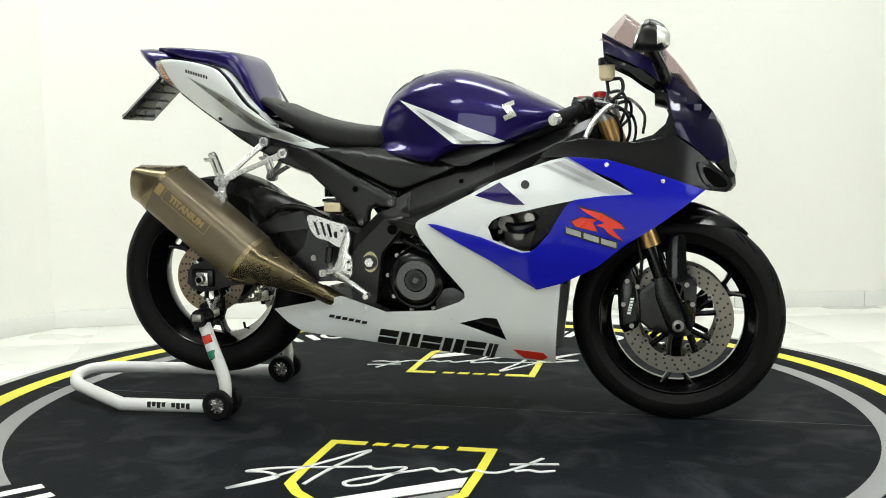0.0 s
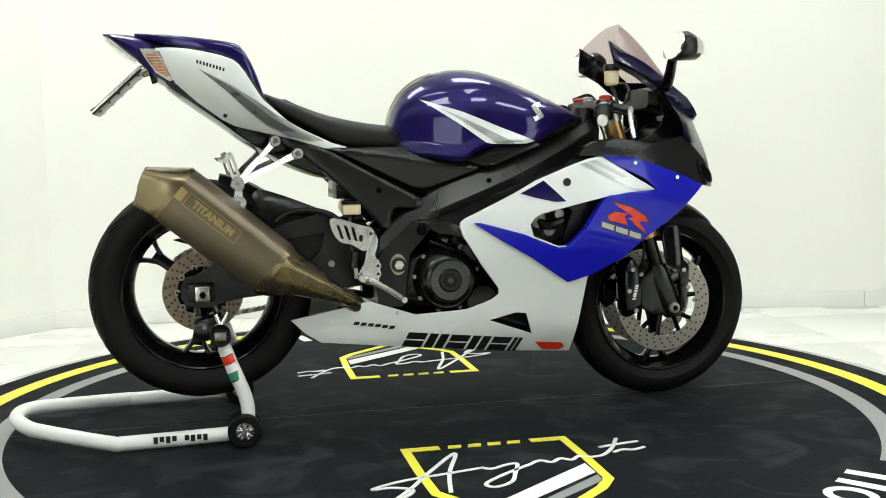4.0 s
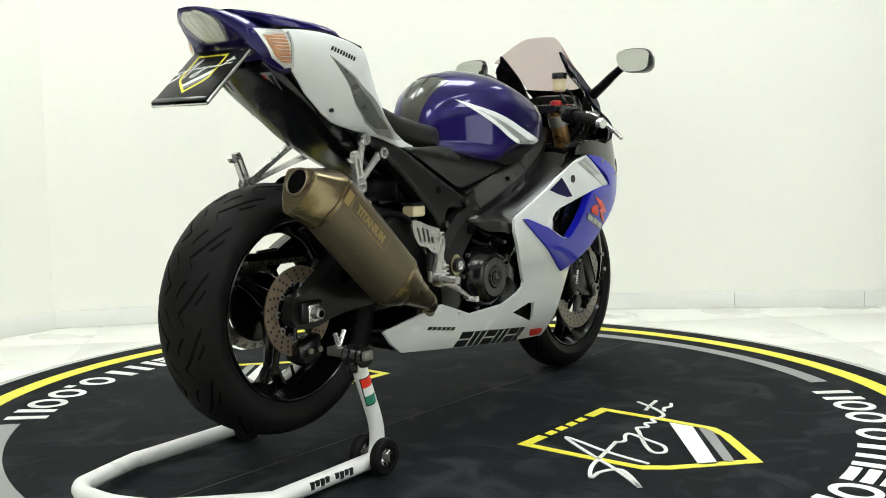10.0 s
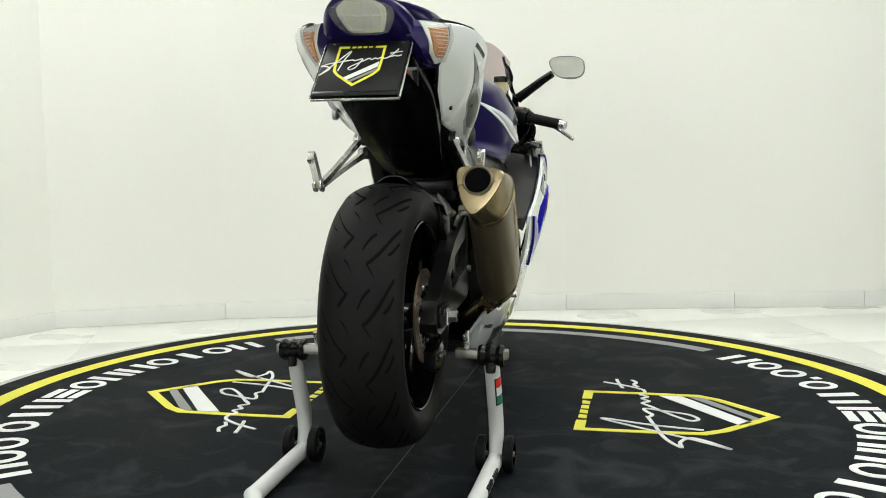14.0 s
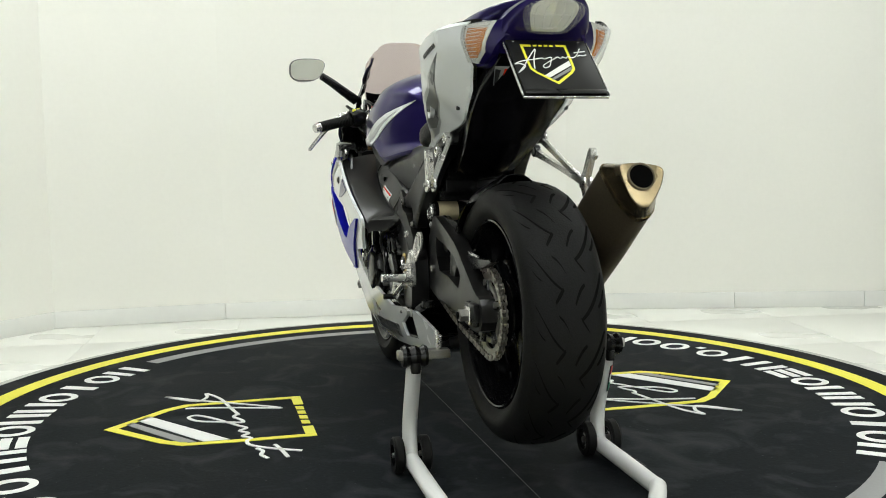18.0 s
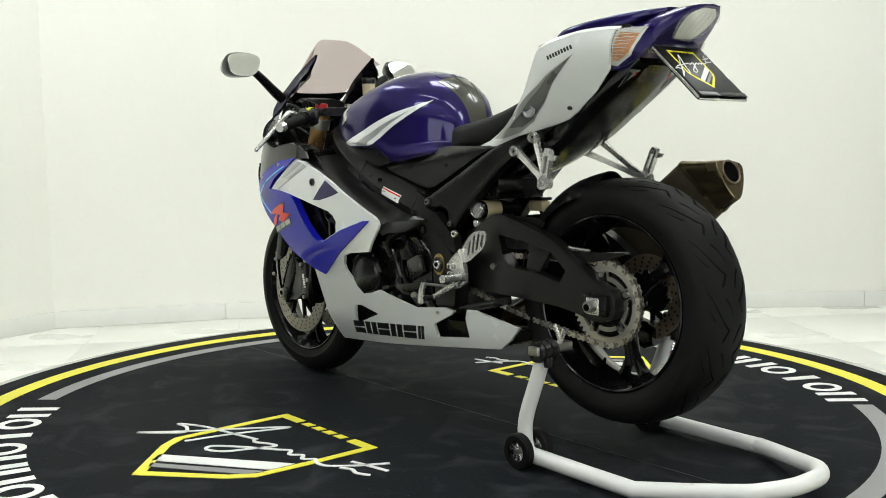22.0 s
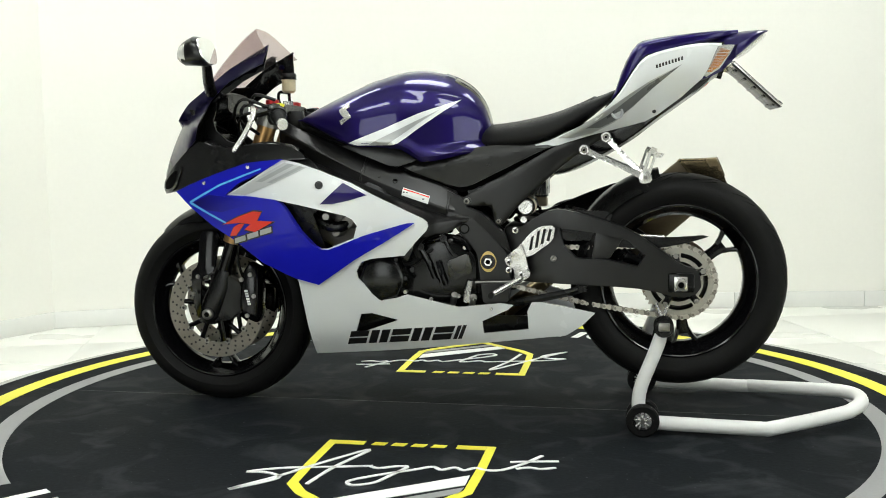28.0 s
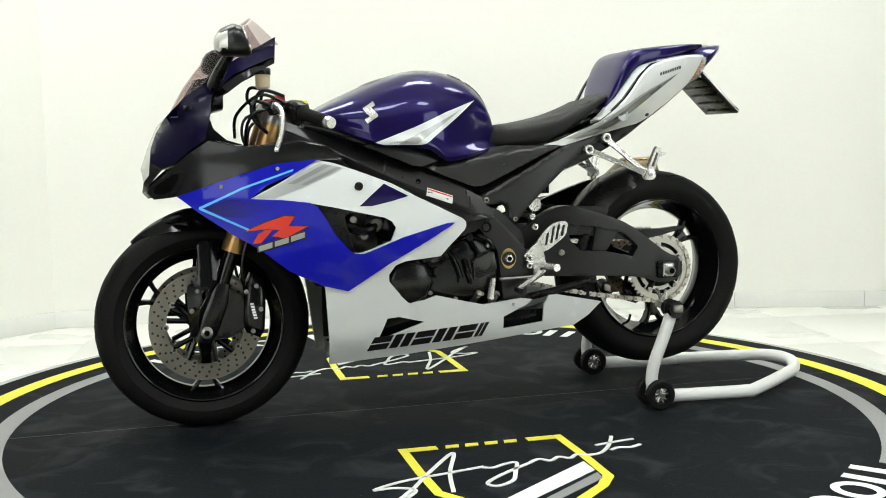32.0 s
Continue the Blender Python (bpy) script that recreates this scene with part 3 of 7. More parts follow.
def wheel_at(name, x, z, radius, width, spokes, label):
    w = new(name)
    w.parent = bike
    w.matrix_basis = pose(x, 0, z)
    tagged(w, label)
    h = width / 2
    prof = [(0.219, -h * 0.80), (0.224, -h * 0.86), (0.245, -h * 0.97), (radius - 0.052, -h)]
    n = 14
    for i in range(n + 1):
        u = -1 + 2 * i / n
        prof.append((radius - (radius - (radius - 0.046)) * (1 - math.sqrt(max(0, 1 - (abs(u) * 0.985) ** 2.3))), h * 0.985 * u))
    prof += [(radius - 0.052, h), (0.245, h * 0.97), (0.224, h * 0.86), (0.219, h * 0.80)]
    part("tyre", lathe(prof, axis="y", segs=96, closed=True), RUBBER, w, "worn black road tyre")
    # rim barrel with two lips
    rim = [(0.2125, -h * 0.80), (0.2140, -h * 0.865), (0.2172, -h * 0.89), (0.2205, -h * 0.875), (0.2225, -h * 0.83), (0.2225, -h * 0.74), (0.212, -h * 0.70), (0.2085, -h * 0.5), (0.196, -h * 0.22), (0.196, h * 0.22), (0.2085, h * 0.5), (0.212, h * 0.70), (0.2225, h * 0.74), (0.2225, h * 0.83), (0.2205, h * 0.875), (0.2172, h * 0.89), (0.2140, h * 0.865), (0.2125, h * 0.80), (0.204, h * 0.62), (0.200, h * 0.45), (0.186, h * 0.18), (0.186, -h * 0.18), (0.200, -h * 0.45), (0.204, -h * 0.62)]
    part("rim", lathe(rim, axis="y", segs=96, closed=True), GLOSSB, w, "gloss black cast rim")
    part("hub", lathe([(0, -h * 0.62), (0.032, -h * 0.62), (0.036, -h * 0.5), (0.044, -0.02), (0.044, 0.02), (0.036, h * 0.5), (0.032, h * 0.62), (0, h * 0.62)], axis="y", segs=32), GLOSSB, w)
    for a in spokes:
        a = radians(a)
        d = Vector((math.cos(a), 0, math.sin(a)))
        side = Vector((0, 1, 0))
        tang = d.cross(side)

        def bar(stations):
            """A rounded bar: distance from the hub, offset along the rim, half width, half depth."""
            sp = bmesh.new()
            rows = []
            for r, off, t, b in stations:
                row = []
                for j in range(12):
                    q = 2 * math.pi * j / 12
                    c, sn = math.cos(q), math.sin(q)
                    row.append(d * r + tang * (off + math.copysign(abs(c) ** 0.6, c) * t) + side * math.copysign(abs(sn) ** 0.6, sn) * b)
                rows.append(row)
            vs = faces(sp, rows, close_v=True)
            sp.faces.new(vs[0])
            sp.faces.new(vs[-1])
            part("spoke", sp, GLOSSB, w)
        bar([(0.030, 0, 0.030, 0.030), (0.055, 0, 0.022, 0.026), (0.09, 0, 0.0165, 0.021), (0.13, 0, 0.0160, 0.018), (0.150, 0, 0.019, 0.018), (0.163, 0, 0.022, 0.017)])
        for k in (-1, 1):
            bar([(0.148, k * 0.012, 0.008, 0.017), (0.166, k * 0.020, 0.0075, 0.018), (0.180, k * 0.029, 0.009, 0.021), (0.192, k * 0.042, 0.013, 0.024)])
    return w


def brake_disc(parent, y, r0, r1, holes, steel=DISC, name="brake_disc"):
    d = part(name, lathe([(r0, -0.0025), (r1, -0.0025), (r1, 0.0025), (r0, 0.0025)], (0, y, 0), "y", 72, closed=True), steel, parent, "drilled steel brake disc")
    # no real holes: black discs stand in for the shade inside them
    bm = bmesh.new()
    for k in range(holes):
        a = 2 * math.pi * k / holes
        for j in range(3):
            r = r0 + (r1 - r0) * (0.22 + 0.28 * j)
            b = a + j * 0.06
            lathe([(0, -0.0029), (0.0036, -0.0029), (0.0036, 0.0029), (0, 0.0029)], (r * math.cos(b), y, r * math.sin(b)), "y", 8, bm)
    tagged(part("drilling", bm, BLACKD, d), kind="stuff")
    for k in range(5):
        a = 2 * math.pi * (k + 0.35) / 5
        for b in (a + 0.25, a - 0.25):
            part("carrier_arm", tube([(0.035 * math.cos(a), y, 0.035 * math.sin(a)), (r0 * 0.98 * math.cos(b), y, r0 * 0.98 * math.sin(b))], 0.0075, 8), GLOSSB, d)
    for k in range(10):
        a = 2 * math.pi * k / 10
        part("button", lathe([(0, -0.005), (0.008, -0.005), (0.009, 0.0), (0.008, 0.005), (0, 0.005)], (r0 * math.cos(a), y, r0 * math.sin(a)), "y", 12), STEEL, d)
        part("button_centre", lathe([(0, -0.0056), (0.0042, -0.0056), (0.0042, 0.0056), (0, 0.0056)], (r0 * math.cos(a), y, r0 * math.sin(a)), "y", 10), BLACKD, d)
    return d


FX, FZ, RX, RZ = 0.700, 0.296, -0.700, 0.3965
front = wheel_at("front_wheel", FX, FZ, 0.2985, 0.118, (-90, 30, 150), "front wheel with twin drilled brake discs")
rear = wheel_at("rear_wheel", RX, RZ, 0.308, 0.184, (-97, 23, 143), "wide rear wheel raised off the mat")
for s in (-1, 1):
    brake_disc(front, s * 0.066, 0.108, 0.154, 30)
brake_disc(rear, -0.082, 0.070, 0.110, 24, REARDISC)


def grooves(parent, radius, width, count):
    """Tread sipes: dark curved cuts over the tyre's crown, each one a piece."""
    h = width / 2

    def at(a, u):
        u = max(-0.93, min(0.93, u))
        r = radius - 0.046 * (1 - math.sqrt(max(0, 1 - (abs(u) * 0.985) ** 2.3))) + 0.0006
        return Vector((r * math.cos(a), h * 0.985 * u, r * math.sin(a)))

    def cut(a0, u0, a1, u1, bend, w):
        bm = bmesh.new()
        rows = []
        n = 7
        for i in range(n + 1):
            t = i / n
            a = a0 + (a1 - a0) * t + bend * math.sin(math.pi * t)
            u = u0 + (u1 - u0) * t
            ww = w * (0.5 + 0.5 * math.sin(math.pi * min(1, 0.15 + t * 0.8)))
            p, q = at(a - ww / radius / 2, u + 0.012), at(a + ww / radius / 2, u - 0.012)
            rows.append([p, q, q * 0.998, p * 0.998])
        vs = faces(bm, rows, close_v=True)
        bm.faces.new(vs[0])
        bm.faces.new(vs[-1])
        return part("tread_cut", bm, TREAD, parent)
    st = 2 * math.pi / count
    for s in (-1, 1):
        b = 0 if s > 0 else st / 2
        for c in (cut(b, s * 0.84, b + st * 0.78, s * 0.20, 0.05, 0.011), cut(b + st * 0.76, s * 0.19, b + st * 0.98, s * 0.40, 0.0, 0.0095), cut(b + st * 0.20, s * 0.34, b + st * 0.52, s * 0.07, -0.02, 0.0085), cut(b + st * 0.30, s * 0.86, b + st * 0.58, s * 0.66, 0.02, 0.0085)):
            for k in range(1, count):
                again(c, pose(0, 0, 0, 0, 360 * k / count, 0))


grooves(rear, 0.308, 0.184, 15)
grooves(front, 0.2985, 0.118, 13)
part("valve", tube([(0.07, 0.01, -0.19), (0.062, 0.012, -0.155)], 0.004, 8), PLASTIC, rear)


# ---- forks, brakes, steering ----
TOP, AXLE = Vector((0.488, 0, 0.90)), Vector((FX, 0, FZ - 0.008))


def on_fork(t, y, off=0.0):
    p = TOP.lerp(AXLE, t)
    return Vector((p.x + off, y, p.z))


for s in (-1, 1):
    y = s * 0.104
    part("fork_tube", tube([on_fork(-0.02, y), on_fork(0.60, y)], 0.0275, 20), GOLD, bike, "bronze anodised fork tube")
    part("fork_seal", tube([on_fork(0.60, y), on_fork(0.645, y)], 0.0295, 20), GOLD, bike)
    part("fork_slider", tube([on_fork(0.64, y), on_fork(0.86, y)], 0.0215, 20), GLOSSB, bike, "black coated fork slider")
    foot = loft([(0.655, y, 0.42, 0.022, 0.026, 3), (0.668, y, 0.37, 0.026, 0.034, 3), (0.685, y, 0.33, 0.027, 0.036, 3), (FX, y, 0.285, 0.026, 0.034, 3), (FX + 0.012, y, 0.258, 0.022, 0.026, 3)], 20, axis=(0.18, 0, -1))
    part("fork_foot", foot, ENGINE, bike, "black cast axle clamp")
    part("axle_nut", lathe([(0, -0.008), (0.012, -0.008), (0.016, -0.006), (0.016, 0.006), (0.013, 0.008), (0, 0.008)], (FX, s * 0.136, FZ - 0.008), "y", 24), STEEL, bike, "steel axle end")
    part("axle_socket", lathe([(0, -0.002), (0.0085, -0.002), (0.0085, 0.002), (0, 0.002)], (FX, s * 0.1435, FZ - 0.008), "y", 6), DEEPBLACK, bike)
    # brake caliper behind the leg
    cal = new("brake_caliper")
    cal.parent = bike
    tagged(cal, "black radial brake caliper")
    part("caliper_body", loft([(0.558, s * 0.090, 0.435, 0.026, 0.020, 4), (0.562, s * 0.094, 0.405, 0.038, 0.030, 4), (0.568, s * 0.094, 0.35, 0.040, 0.034, 4), (0.572, s * 0.094, 0.295, 0.040, 0.034, 4), (0.572, s * 0.090, 0.27, 0.028, 0.022, 4)], 20, axis=(0.45, 0, -1)), ENGINE, cal)
    part("caliper_mount", tube([(0.60, s * 0.09, 0.33), (0.668, s * 0.098, 0.345)], 0.017, 10), ENGINE, cal)
    for q in ((0.562, 0.410), (0.590, 0.395), (0.575, 0.285), (0.552, 0.345)):
        part("bolt", lathe([(0, -0.004), (0.0065, -0.004), (0.0065, 0.004), (0, 0.004)], (q[0], s * 0.133, q[1]), "y", 10), STEEL, cal)
    bm = bmesh.new()
    for k in range(6):
        box(0.562 + k * 0.0018, 0.572 + k * 0.0018, s * 0.1343 - 0.001, s * 0.1343 + 0.001, 0.318 + k * 0.008, 0.3235 + k * 0.008, 0, bm)
    part("letter_bars", bm, WHITEP, cal)
    part("brake_hose", tube([(0.585, s * 0.10, 0.37), (0.60, s * 0.13, 0.47), (0.56, s * 0.12, 0.60), (0.50, s * 0.08, 0.75)], 0.0045, 8, smooth=6), PLASTIC, bike)
    part("caliper_bracket", sheet(rounded([(0.642, 0.415), (0.690, 0.406), (0.712, 0.317), (0.703, 0.262), (0.63, 0.268), (0.592, 0.30), (0.589, 0.374)], 1, 0.2), lambda x, z: 0.122, s, 0.024, 0.05, edge=0.006), ENGINE, cal, "black cast caliper bracket")
    # fender side stay
    stay = [(0.658, 0.540), (0.718, 0.540), (0.722, 0.437), (0.750, 0.417), (0.747, 0.30), (0.737, 0.272), (0.724, 0.280), (0.712, 0.40), (0.671, 0.421)]
    part("fender_stay", sheet(rounded(stay, 1, 0.12), lambda x, z: 0.130 + 0.02 * math.sin(max(0, min(1, (z - 0.27) / 0.27)) * math.pi) - 7.0 * (x - 0.70) ** 2, s, 0.010, 0.012, edge=0.003), GLOSSB, bike)
    for q in ((0.722, 0.405), (0.738, 0.352)):
        part("bolt", lathe([(0, -0.003), (0.007, -0.003), (0.005, 0.003), (0, 0.003)], (q[0], s * 0.151, q[1]), "y", 12), STEEL, bike)

# front fender over the tyre
bm = bmesh.new()
rows = []
for i in range(19):
    a = radians(51 + 70 * i / 18)
    row = []
    for j in range(13):
        u = -1 + 2 * j / 12
        r = 0.304 + 0.022 * min(1.0, i / 8) - (0.012 + 0.044 * min(1.0, i / 8)) * abs(u) ** 2.4
        taper = 0.12 + 0.88 * min(1.0, i / 9) ** 0.7
        row.append((FX + r * math.cos(a), 0.074 * u * taper, FZ + r * math.sin(a)))
    rows.append(row)
faces(bm, rows)
bm.normal_update()
bmesh.ops.solidify(bm, geom=bm.faces[:], thickness=0.003)
part("front_fender", bm, GLOSSB, bike, "gloss black front mudguard")

part("top_yoke", loft([(0.452, 0, 0.905, 0.125, 0.013, 4), (0.47, 0, 0.905, 0.142, 0.016, 4), (0.505, 0, 0.905, 0.142, 0.016, 4), (0.525, 0, 0.903, 0.10, 0.013, 4)], 28), PLASTIC, bike, "black top yoke")
part("stem_nut", lathe([(0, 0.918), (0.018, 0.918), (0.016, 0.932), (0, 0.932)], (0.472, 0, 0), "z", 6), ALLOY, bike)
part("lower_yoke", box(0.50, 0.58, -0.13, 0.13, 0.735, 0.765, 0.008), PLASTIC, bike)
part("steering_head", lathe([(0.036, 0.72), (0.04, 0.74), (0.04, 0.88), (0.036, 0.90)], (0.46, 0, 0), "z", 24), FRAMEB, bike)
for s in (-1, 1):
    part("fork_cap", lathe([(0, 0.915), (0.020, 0.915), (0.020, 0.930), (0.010, 0.934), (0, 0.934)], (0.485, s * 0.104, 0), "z", 16), mk("red_anodised", (0.45, 0.03, 0.03), 0.3, metal=0.8), bike, "red anodised fork cap")
    part("fork_band", tube([on_fork(0.02, s * 0.104), on_fork(0.075, s * 0.104)], 0.034, 20), STEEL, bike)
    a, b = Vector((0.468, s * 0.13, 0.899)), Vector((0.381, s * 0.325, 0.853))
    bar = new("handlebar")
    bar.parent = bike
    tagged(bar, "black clip-on handlebar")
    part("tube", tube([a, b], 0.011, 12), PLASTIC, bar)
    g = (b - a).normalized()
    rows = []
    bm = bmesh.new()
    side, upv = frame_of(g)
    for i in range(40):
        t = i / 39
        r = 0.0165 + (0.0012 if i % 2 else 0.0) + (0.004 if i < 3 else 0)
        c = a.lerp(b, 0.42 + 0.54 * t)
        rows.append([c + (side * math.cos(q) + upv * math.sin(q)) * r for q in (2 * math.pi * k / 16 for k in range(16))])
    vs = faces(bm, rows, close_v=True)
    bm.faces.new(vs[0])
    bm.faces.new(vs[-1])
    part("grip", bm, RUBBER, bar, "ribbed black rubber grip")
    part("bar_end", tube([a.lerp(b, 0.96), a.lerp(b, 1.05)], (0.0165, 0.014), 16), ALLOY, bar, "silver bar end weight")
    part("switchgear", loft([(*a.lerp(b, 0.16), 0.024, 0.024, 4), (*a.lerp(b, 0.22), 0.028, 0.030, 4), (*a.lerp(b, 0.34), 0.028, 0.030, 4), (*a.lerp(b, 0.40), 0.022, 0.022, 4)], 16, axis=tuple(g)), PLASTIC, bar)
    part("switch", box(0.43, 0.447, s * 0.178 - 0.006, s * 0.178 + 0.006, 0.905, 0.918, 0.002), RED if s < 0 else YELLOW, bar)
    part("switch", box(0.418, 0.430, s * 0.195 - 0.006, s * 0.195 + 0.006, 0.905, 0.915, 0.002), YELLOW if s > 0 else PLASTIC, bar)
    lever = [(0.505, 0.185, 0.892), (0.506, 0.212, 0.902), (0.494, 0.245, 0.884), (0.500, 0.295, 0.832), (0.520, 0.333, 0.784)] if s > 0 else [(0.512, s * 0.185, 0.885), (0.520, s * 0.205, 0.888), (0.505, s * 0.235, 0.880), (0.478, s * 0.30, 0.845), (0.462, s * 0.352, 0.808)]
    part("lever", tube(lever, (0.0095, 0.0065), 10, smooth=6), ALLOY, bar, "polished lever")
    part("lever_ball", lathe([(0, -0.007), (0.005, -0.005), (0.007, 0), (0.005, 0.005), (0, 0.007)], lever[-1], "z", 12), ALLOY, bar)
    part("lever_perch", tube([(0.475, s * 0.17, 0.897), (0.516, s * 0.19, 0.887)], 0.013, 10), PLASTIC, bar)

res = new("brake_fluid_reservoir")
res.parent = bike
tagged(res, "translucent beige brake fluid reservoir with black cap")
part("cup", lathe([(0, 0.962), (0.015, 0.962), (0.021, 0.968), (0.022, 1.004), (0, 1.004)], (0.503, -0.105, 0), "z", 24), BEIGE, res)
part("lid", lathe([(0, 1.004), (0.0245, 1.004), (0.0245, 1.020), (0.022, 1.024), (0, 1.024)], (0.503, -0.105, 0), "z", 24), PLASTIC, res, "black screw lid")
part("bracket", tube([(0.503, -0.105, 0.962), (0.508, -0.125, 0.93), (0.50, -0.16, 0.90)], 0.005, 8), PLASTIC, res)

# cables in the cockpit
for k, pts in enumerate(([(0.45, -0.15, 0.90), (0.55, -0.16, 0.88), (0.56, -0.10, 0.80), (0.48, -0.06, 0.74)], [(0.45, 0.15, 0.90), (0.56, 0.17, 0.88), (0.57, 0.10, 0.79), (0.48, 0.05, 0.74)], [(0.44, -0.17, 0.89), (0.53, -0.20, 0.86), (0.54, -0.15, 0.78), (0.46, -0.09, 0.75)], [(0.46, 0.17, 0.90), (0.54, 0.20, 0.93), (0.60, 0.12, 0.88), (0.60, 0.03, 0.82)])):
    part("cable", tube(pts, 0.0045, 8, smooth=6), PLASTIC, bike)

for k, pts in enumerate(([(0.50, 0.14, 0.90), (0.555, 0.15, 0.915), (0.56, 0.16, 0.87), (0.52, 0.13, 0.83)], [(0.47, 0.12, 0.93), (0.53, 0.13, 0.945), (0.55, 0.10, 0.90), (0.53, 0.08, 0.84)], [(0.503, -0.105, 0.962), (0.54, -0.12, 0.965), (0.545, -0.14, 0.93), (0.51, -0.17, 0.90)])):
    part("cable", tube(pts, 0.005, 8, smooth=6), PLASTIC, bike)

# ---- frame and engine ----
PLATE = [(-0.046, 0.603), (-0.120, 0.585), (-0.188, 0.521), (-0.220, 0.482), (-0.229, 0.404), (-0.222, 0.340), (-0.150, 0.338), (-0.143, 0.404), (-0.133, 0.485), (-0.088, 0.537), (-0.046, 0.588)]
# along the spar: x, heights of its top, its ridge and its underside, and how far out the ridge lies
SPAR = [(0.475, 0.866, 0.832, 0.790, 0.080), (0.42, 0.846, 0.811, 0.768, 0.104), (0.37, 0.827, 0.788, 0.746, 0.126), (0.28, 0.795, 0.747, 0.708, 0.152), (0.19, 0.762, 0.704, 0.670, 0.166), (0.12, 0.735, 0.675, 0.643, 0.171), (0.05, 0.708, 0.648, 0.617, 0.173), (-0.045, 0.670, 0.611, 0.584, 0.168), (-0.070, 0.658, 0.603, 0.574, 0.164)]
S_AT = [table(sorted((q[0], q[k]) for q in SPAR)) for k in (1, 2, 3, 4)]


def spar_face(x, z):
    """How far out the spar's outer face lies: it leans in above its ridge."""
    top, mid, low, out = (g(x) for g in S_AT)
    return out - 0.030 * max(0.0, min(1.0, (z - mid) / (top - mid))) - 0.006 * max(0.0, min(1.0, (mid - z) / (mid - low)))


for s in (-1, 1):
    bm = bmesh.new()
    rows = []
    for i in range(33):
        x = 0.475 - 0.545 * i / 32
        t, m, b, o = (g(x) for g in S_AT)
        prof = [(o - 0.070, t - 0.010), (o - 0.044, t + 0.001), (o - 0.037, t), (o - 0.031, t - 0.005), (o - 0.004, m + 0.008), (o - 0.0008, m + 0.002), (o - 0.0008, m - 0.004), (o - 0.005, b + 0.006), (o - 0.010, b), (o - 0.018, b - 0.002), (o - 0.070, b)]
        rows.append([(x, s * y, z) for y, z in prof])
    vs = faces(bm, rows, close_v=True)
    bm.faces.new(vs[0])
    bm.faces.new(vs[-1])
    part("frame_spar", bm, FRAMEB, bike, "black aluminium frame spar", 0.22)
    part("frame_plate", sheet(rounded(PLATE, 1, 0.1), lambda x, z: 0.166 + 0.05 * min(0.0, x + 0.10), s, 0.050, 0.012, edge=0.002), FRAMEB, bike, "black swingarm pivot plate", 0.3)
    part("plate_facet", sheet([(-0.046, 0.662), (-0.092, 0.640), (-0.104, 0.614), (-0.143, 0.600), (-0.212, 0.536), (-0.226, 0.482), (-0.188, 0.520), (-0.120, 0.584), (-0.046, 0.602)], lambda x, z: 0.1655 + 0.05 * min(0.0, x + 0.10) - 0.34 * min(rim_distance(x, z, (0.0, 0.610), (-0.120, 0.584)), rim_distance(x, z, (-0.120, 0.584), (-0.200, 0.509))), s, 0.030, 0.010), FRAMEB, bike, "bevelled face of the pivot plate", 0.3)
    for x0, z0, x1, z1 in ((0.188, 0.764, 0.211, 0.672), (-0.056, 0.656, -0.045, 0.586)):
        weld = [(x0 + (x1 - x0) * k / 6, s * (spar_face(x0 + (x1 - x0) * k / 6, z0 + (z1 - z0) * k / 6) - 0.0012), z0 + (z1 - z0) * k / 6) for k in range(7)]
        part("weld_seam", tube(weld, 0.0042, 8), FRAMEB, bike, "ground weld seam")
    ears = [(-0.166 + 0.0235 * math.cos(a) * (1 - 0.12 * abs(math.sin(a))), 0.459 + 0.030 * math.sin(a)) for a in (2 * math.pi * k / 24 for k in range(24))]
    cap = lathe([(0, -0.012), (0.021, -0.012), (0.021, 0.002), (0.0195, 0.004), (0.0175, 0.004), (0.0165, 0.0), (0, 0.0)], (-0.166, s * 0.1685, 0.459), "y", 28)
    part("pivot_cap", cap, BLACKD, bike, "dark swingarm pivot cap")
    part("pivot_flange", sheet(ears, lambda x, z: 0.1675, s, 0.004, 0.06), mk("pivot_brass", (0.50, 0.43, 0.27), 0.35, metal=0.8) if s < 0 else mk("pivot_gold", (0.52, 0.38, 0.14), 0.35, metal=0.8), bike, "oval gold-toned flange")
    part("pivot_bore", lathe([(0, -0.002), (0.0068, -0.002), (0.0068, 0.002), (0, 0.002)], (-0.166, s * 0.1755, 0.459), "y", 6), DEEPBLACK, bike)
    part("pivot_nut", lathe([(0, -0.012), (0.0135, -0.012), (0.0135, 0.005), (0.012, 0.007), (0, 0.007)], (-0.166, s * 0.1695, 0.459), "y", 6), ALLOY, bike)
    for q in ((-0.098, 0.553, 0.0145), (0.103, 0.690, 0.0065)):
        y = 0.1655 if q[0] < 0 else spar_face(q[0], q[1]) - 0.001
        part("frame_plug", lathe([(0, -0.006), (q[2], -0.006), (q[2], 0.004), (q[2] * 0.82, 0.004), (q[2] * 0.74, 0.0), (0, 0.0)], (q[0], s * y, q[1]), "y", 20), DEEPBLACK, bike, "round black frame plug")
part("warning_label", sheet([(0.001, 0.647), (0.078, 0.672), (0.083, 0.650), (0.006, 0.624)], spar_face, 1, 0.002, 0.012, lift=0.0012), WHITEP, bike, "white warning sticker with red strip")
part("warning_strip", sheet([(0.003, 0.6455), (0.076, 0.6695), (0.0768, 0.6660), (0.0038, 0.6420)], spar_face, 1, 0.002, 0.012, lift=0.0024), RED, bike)

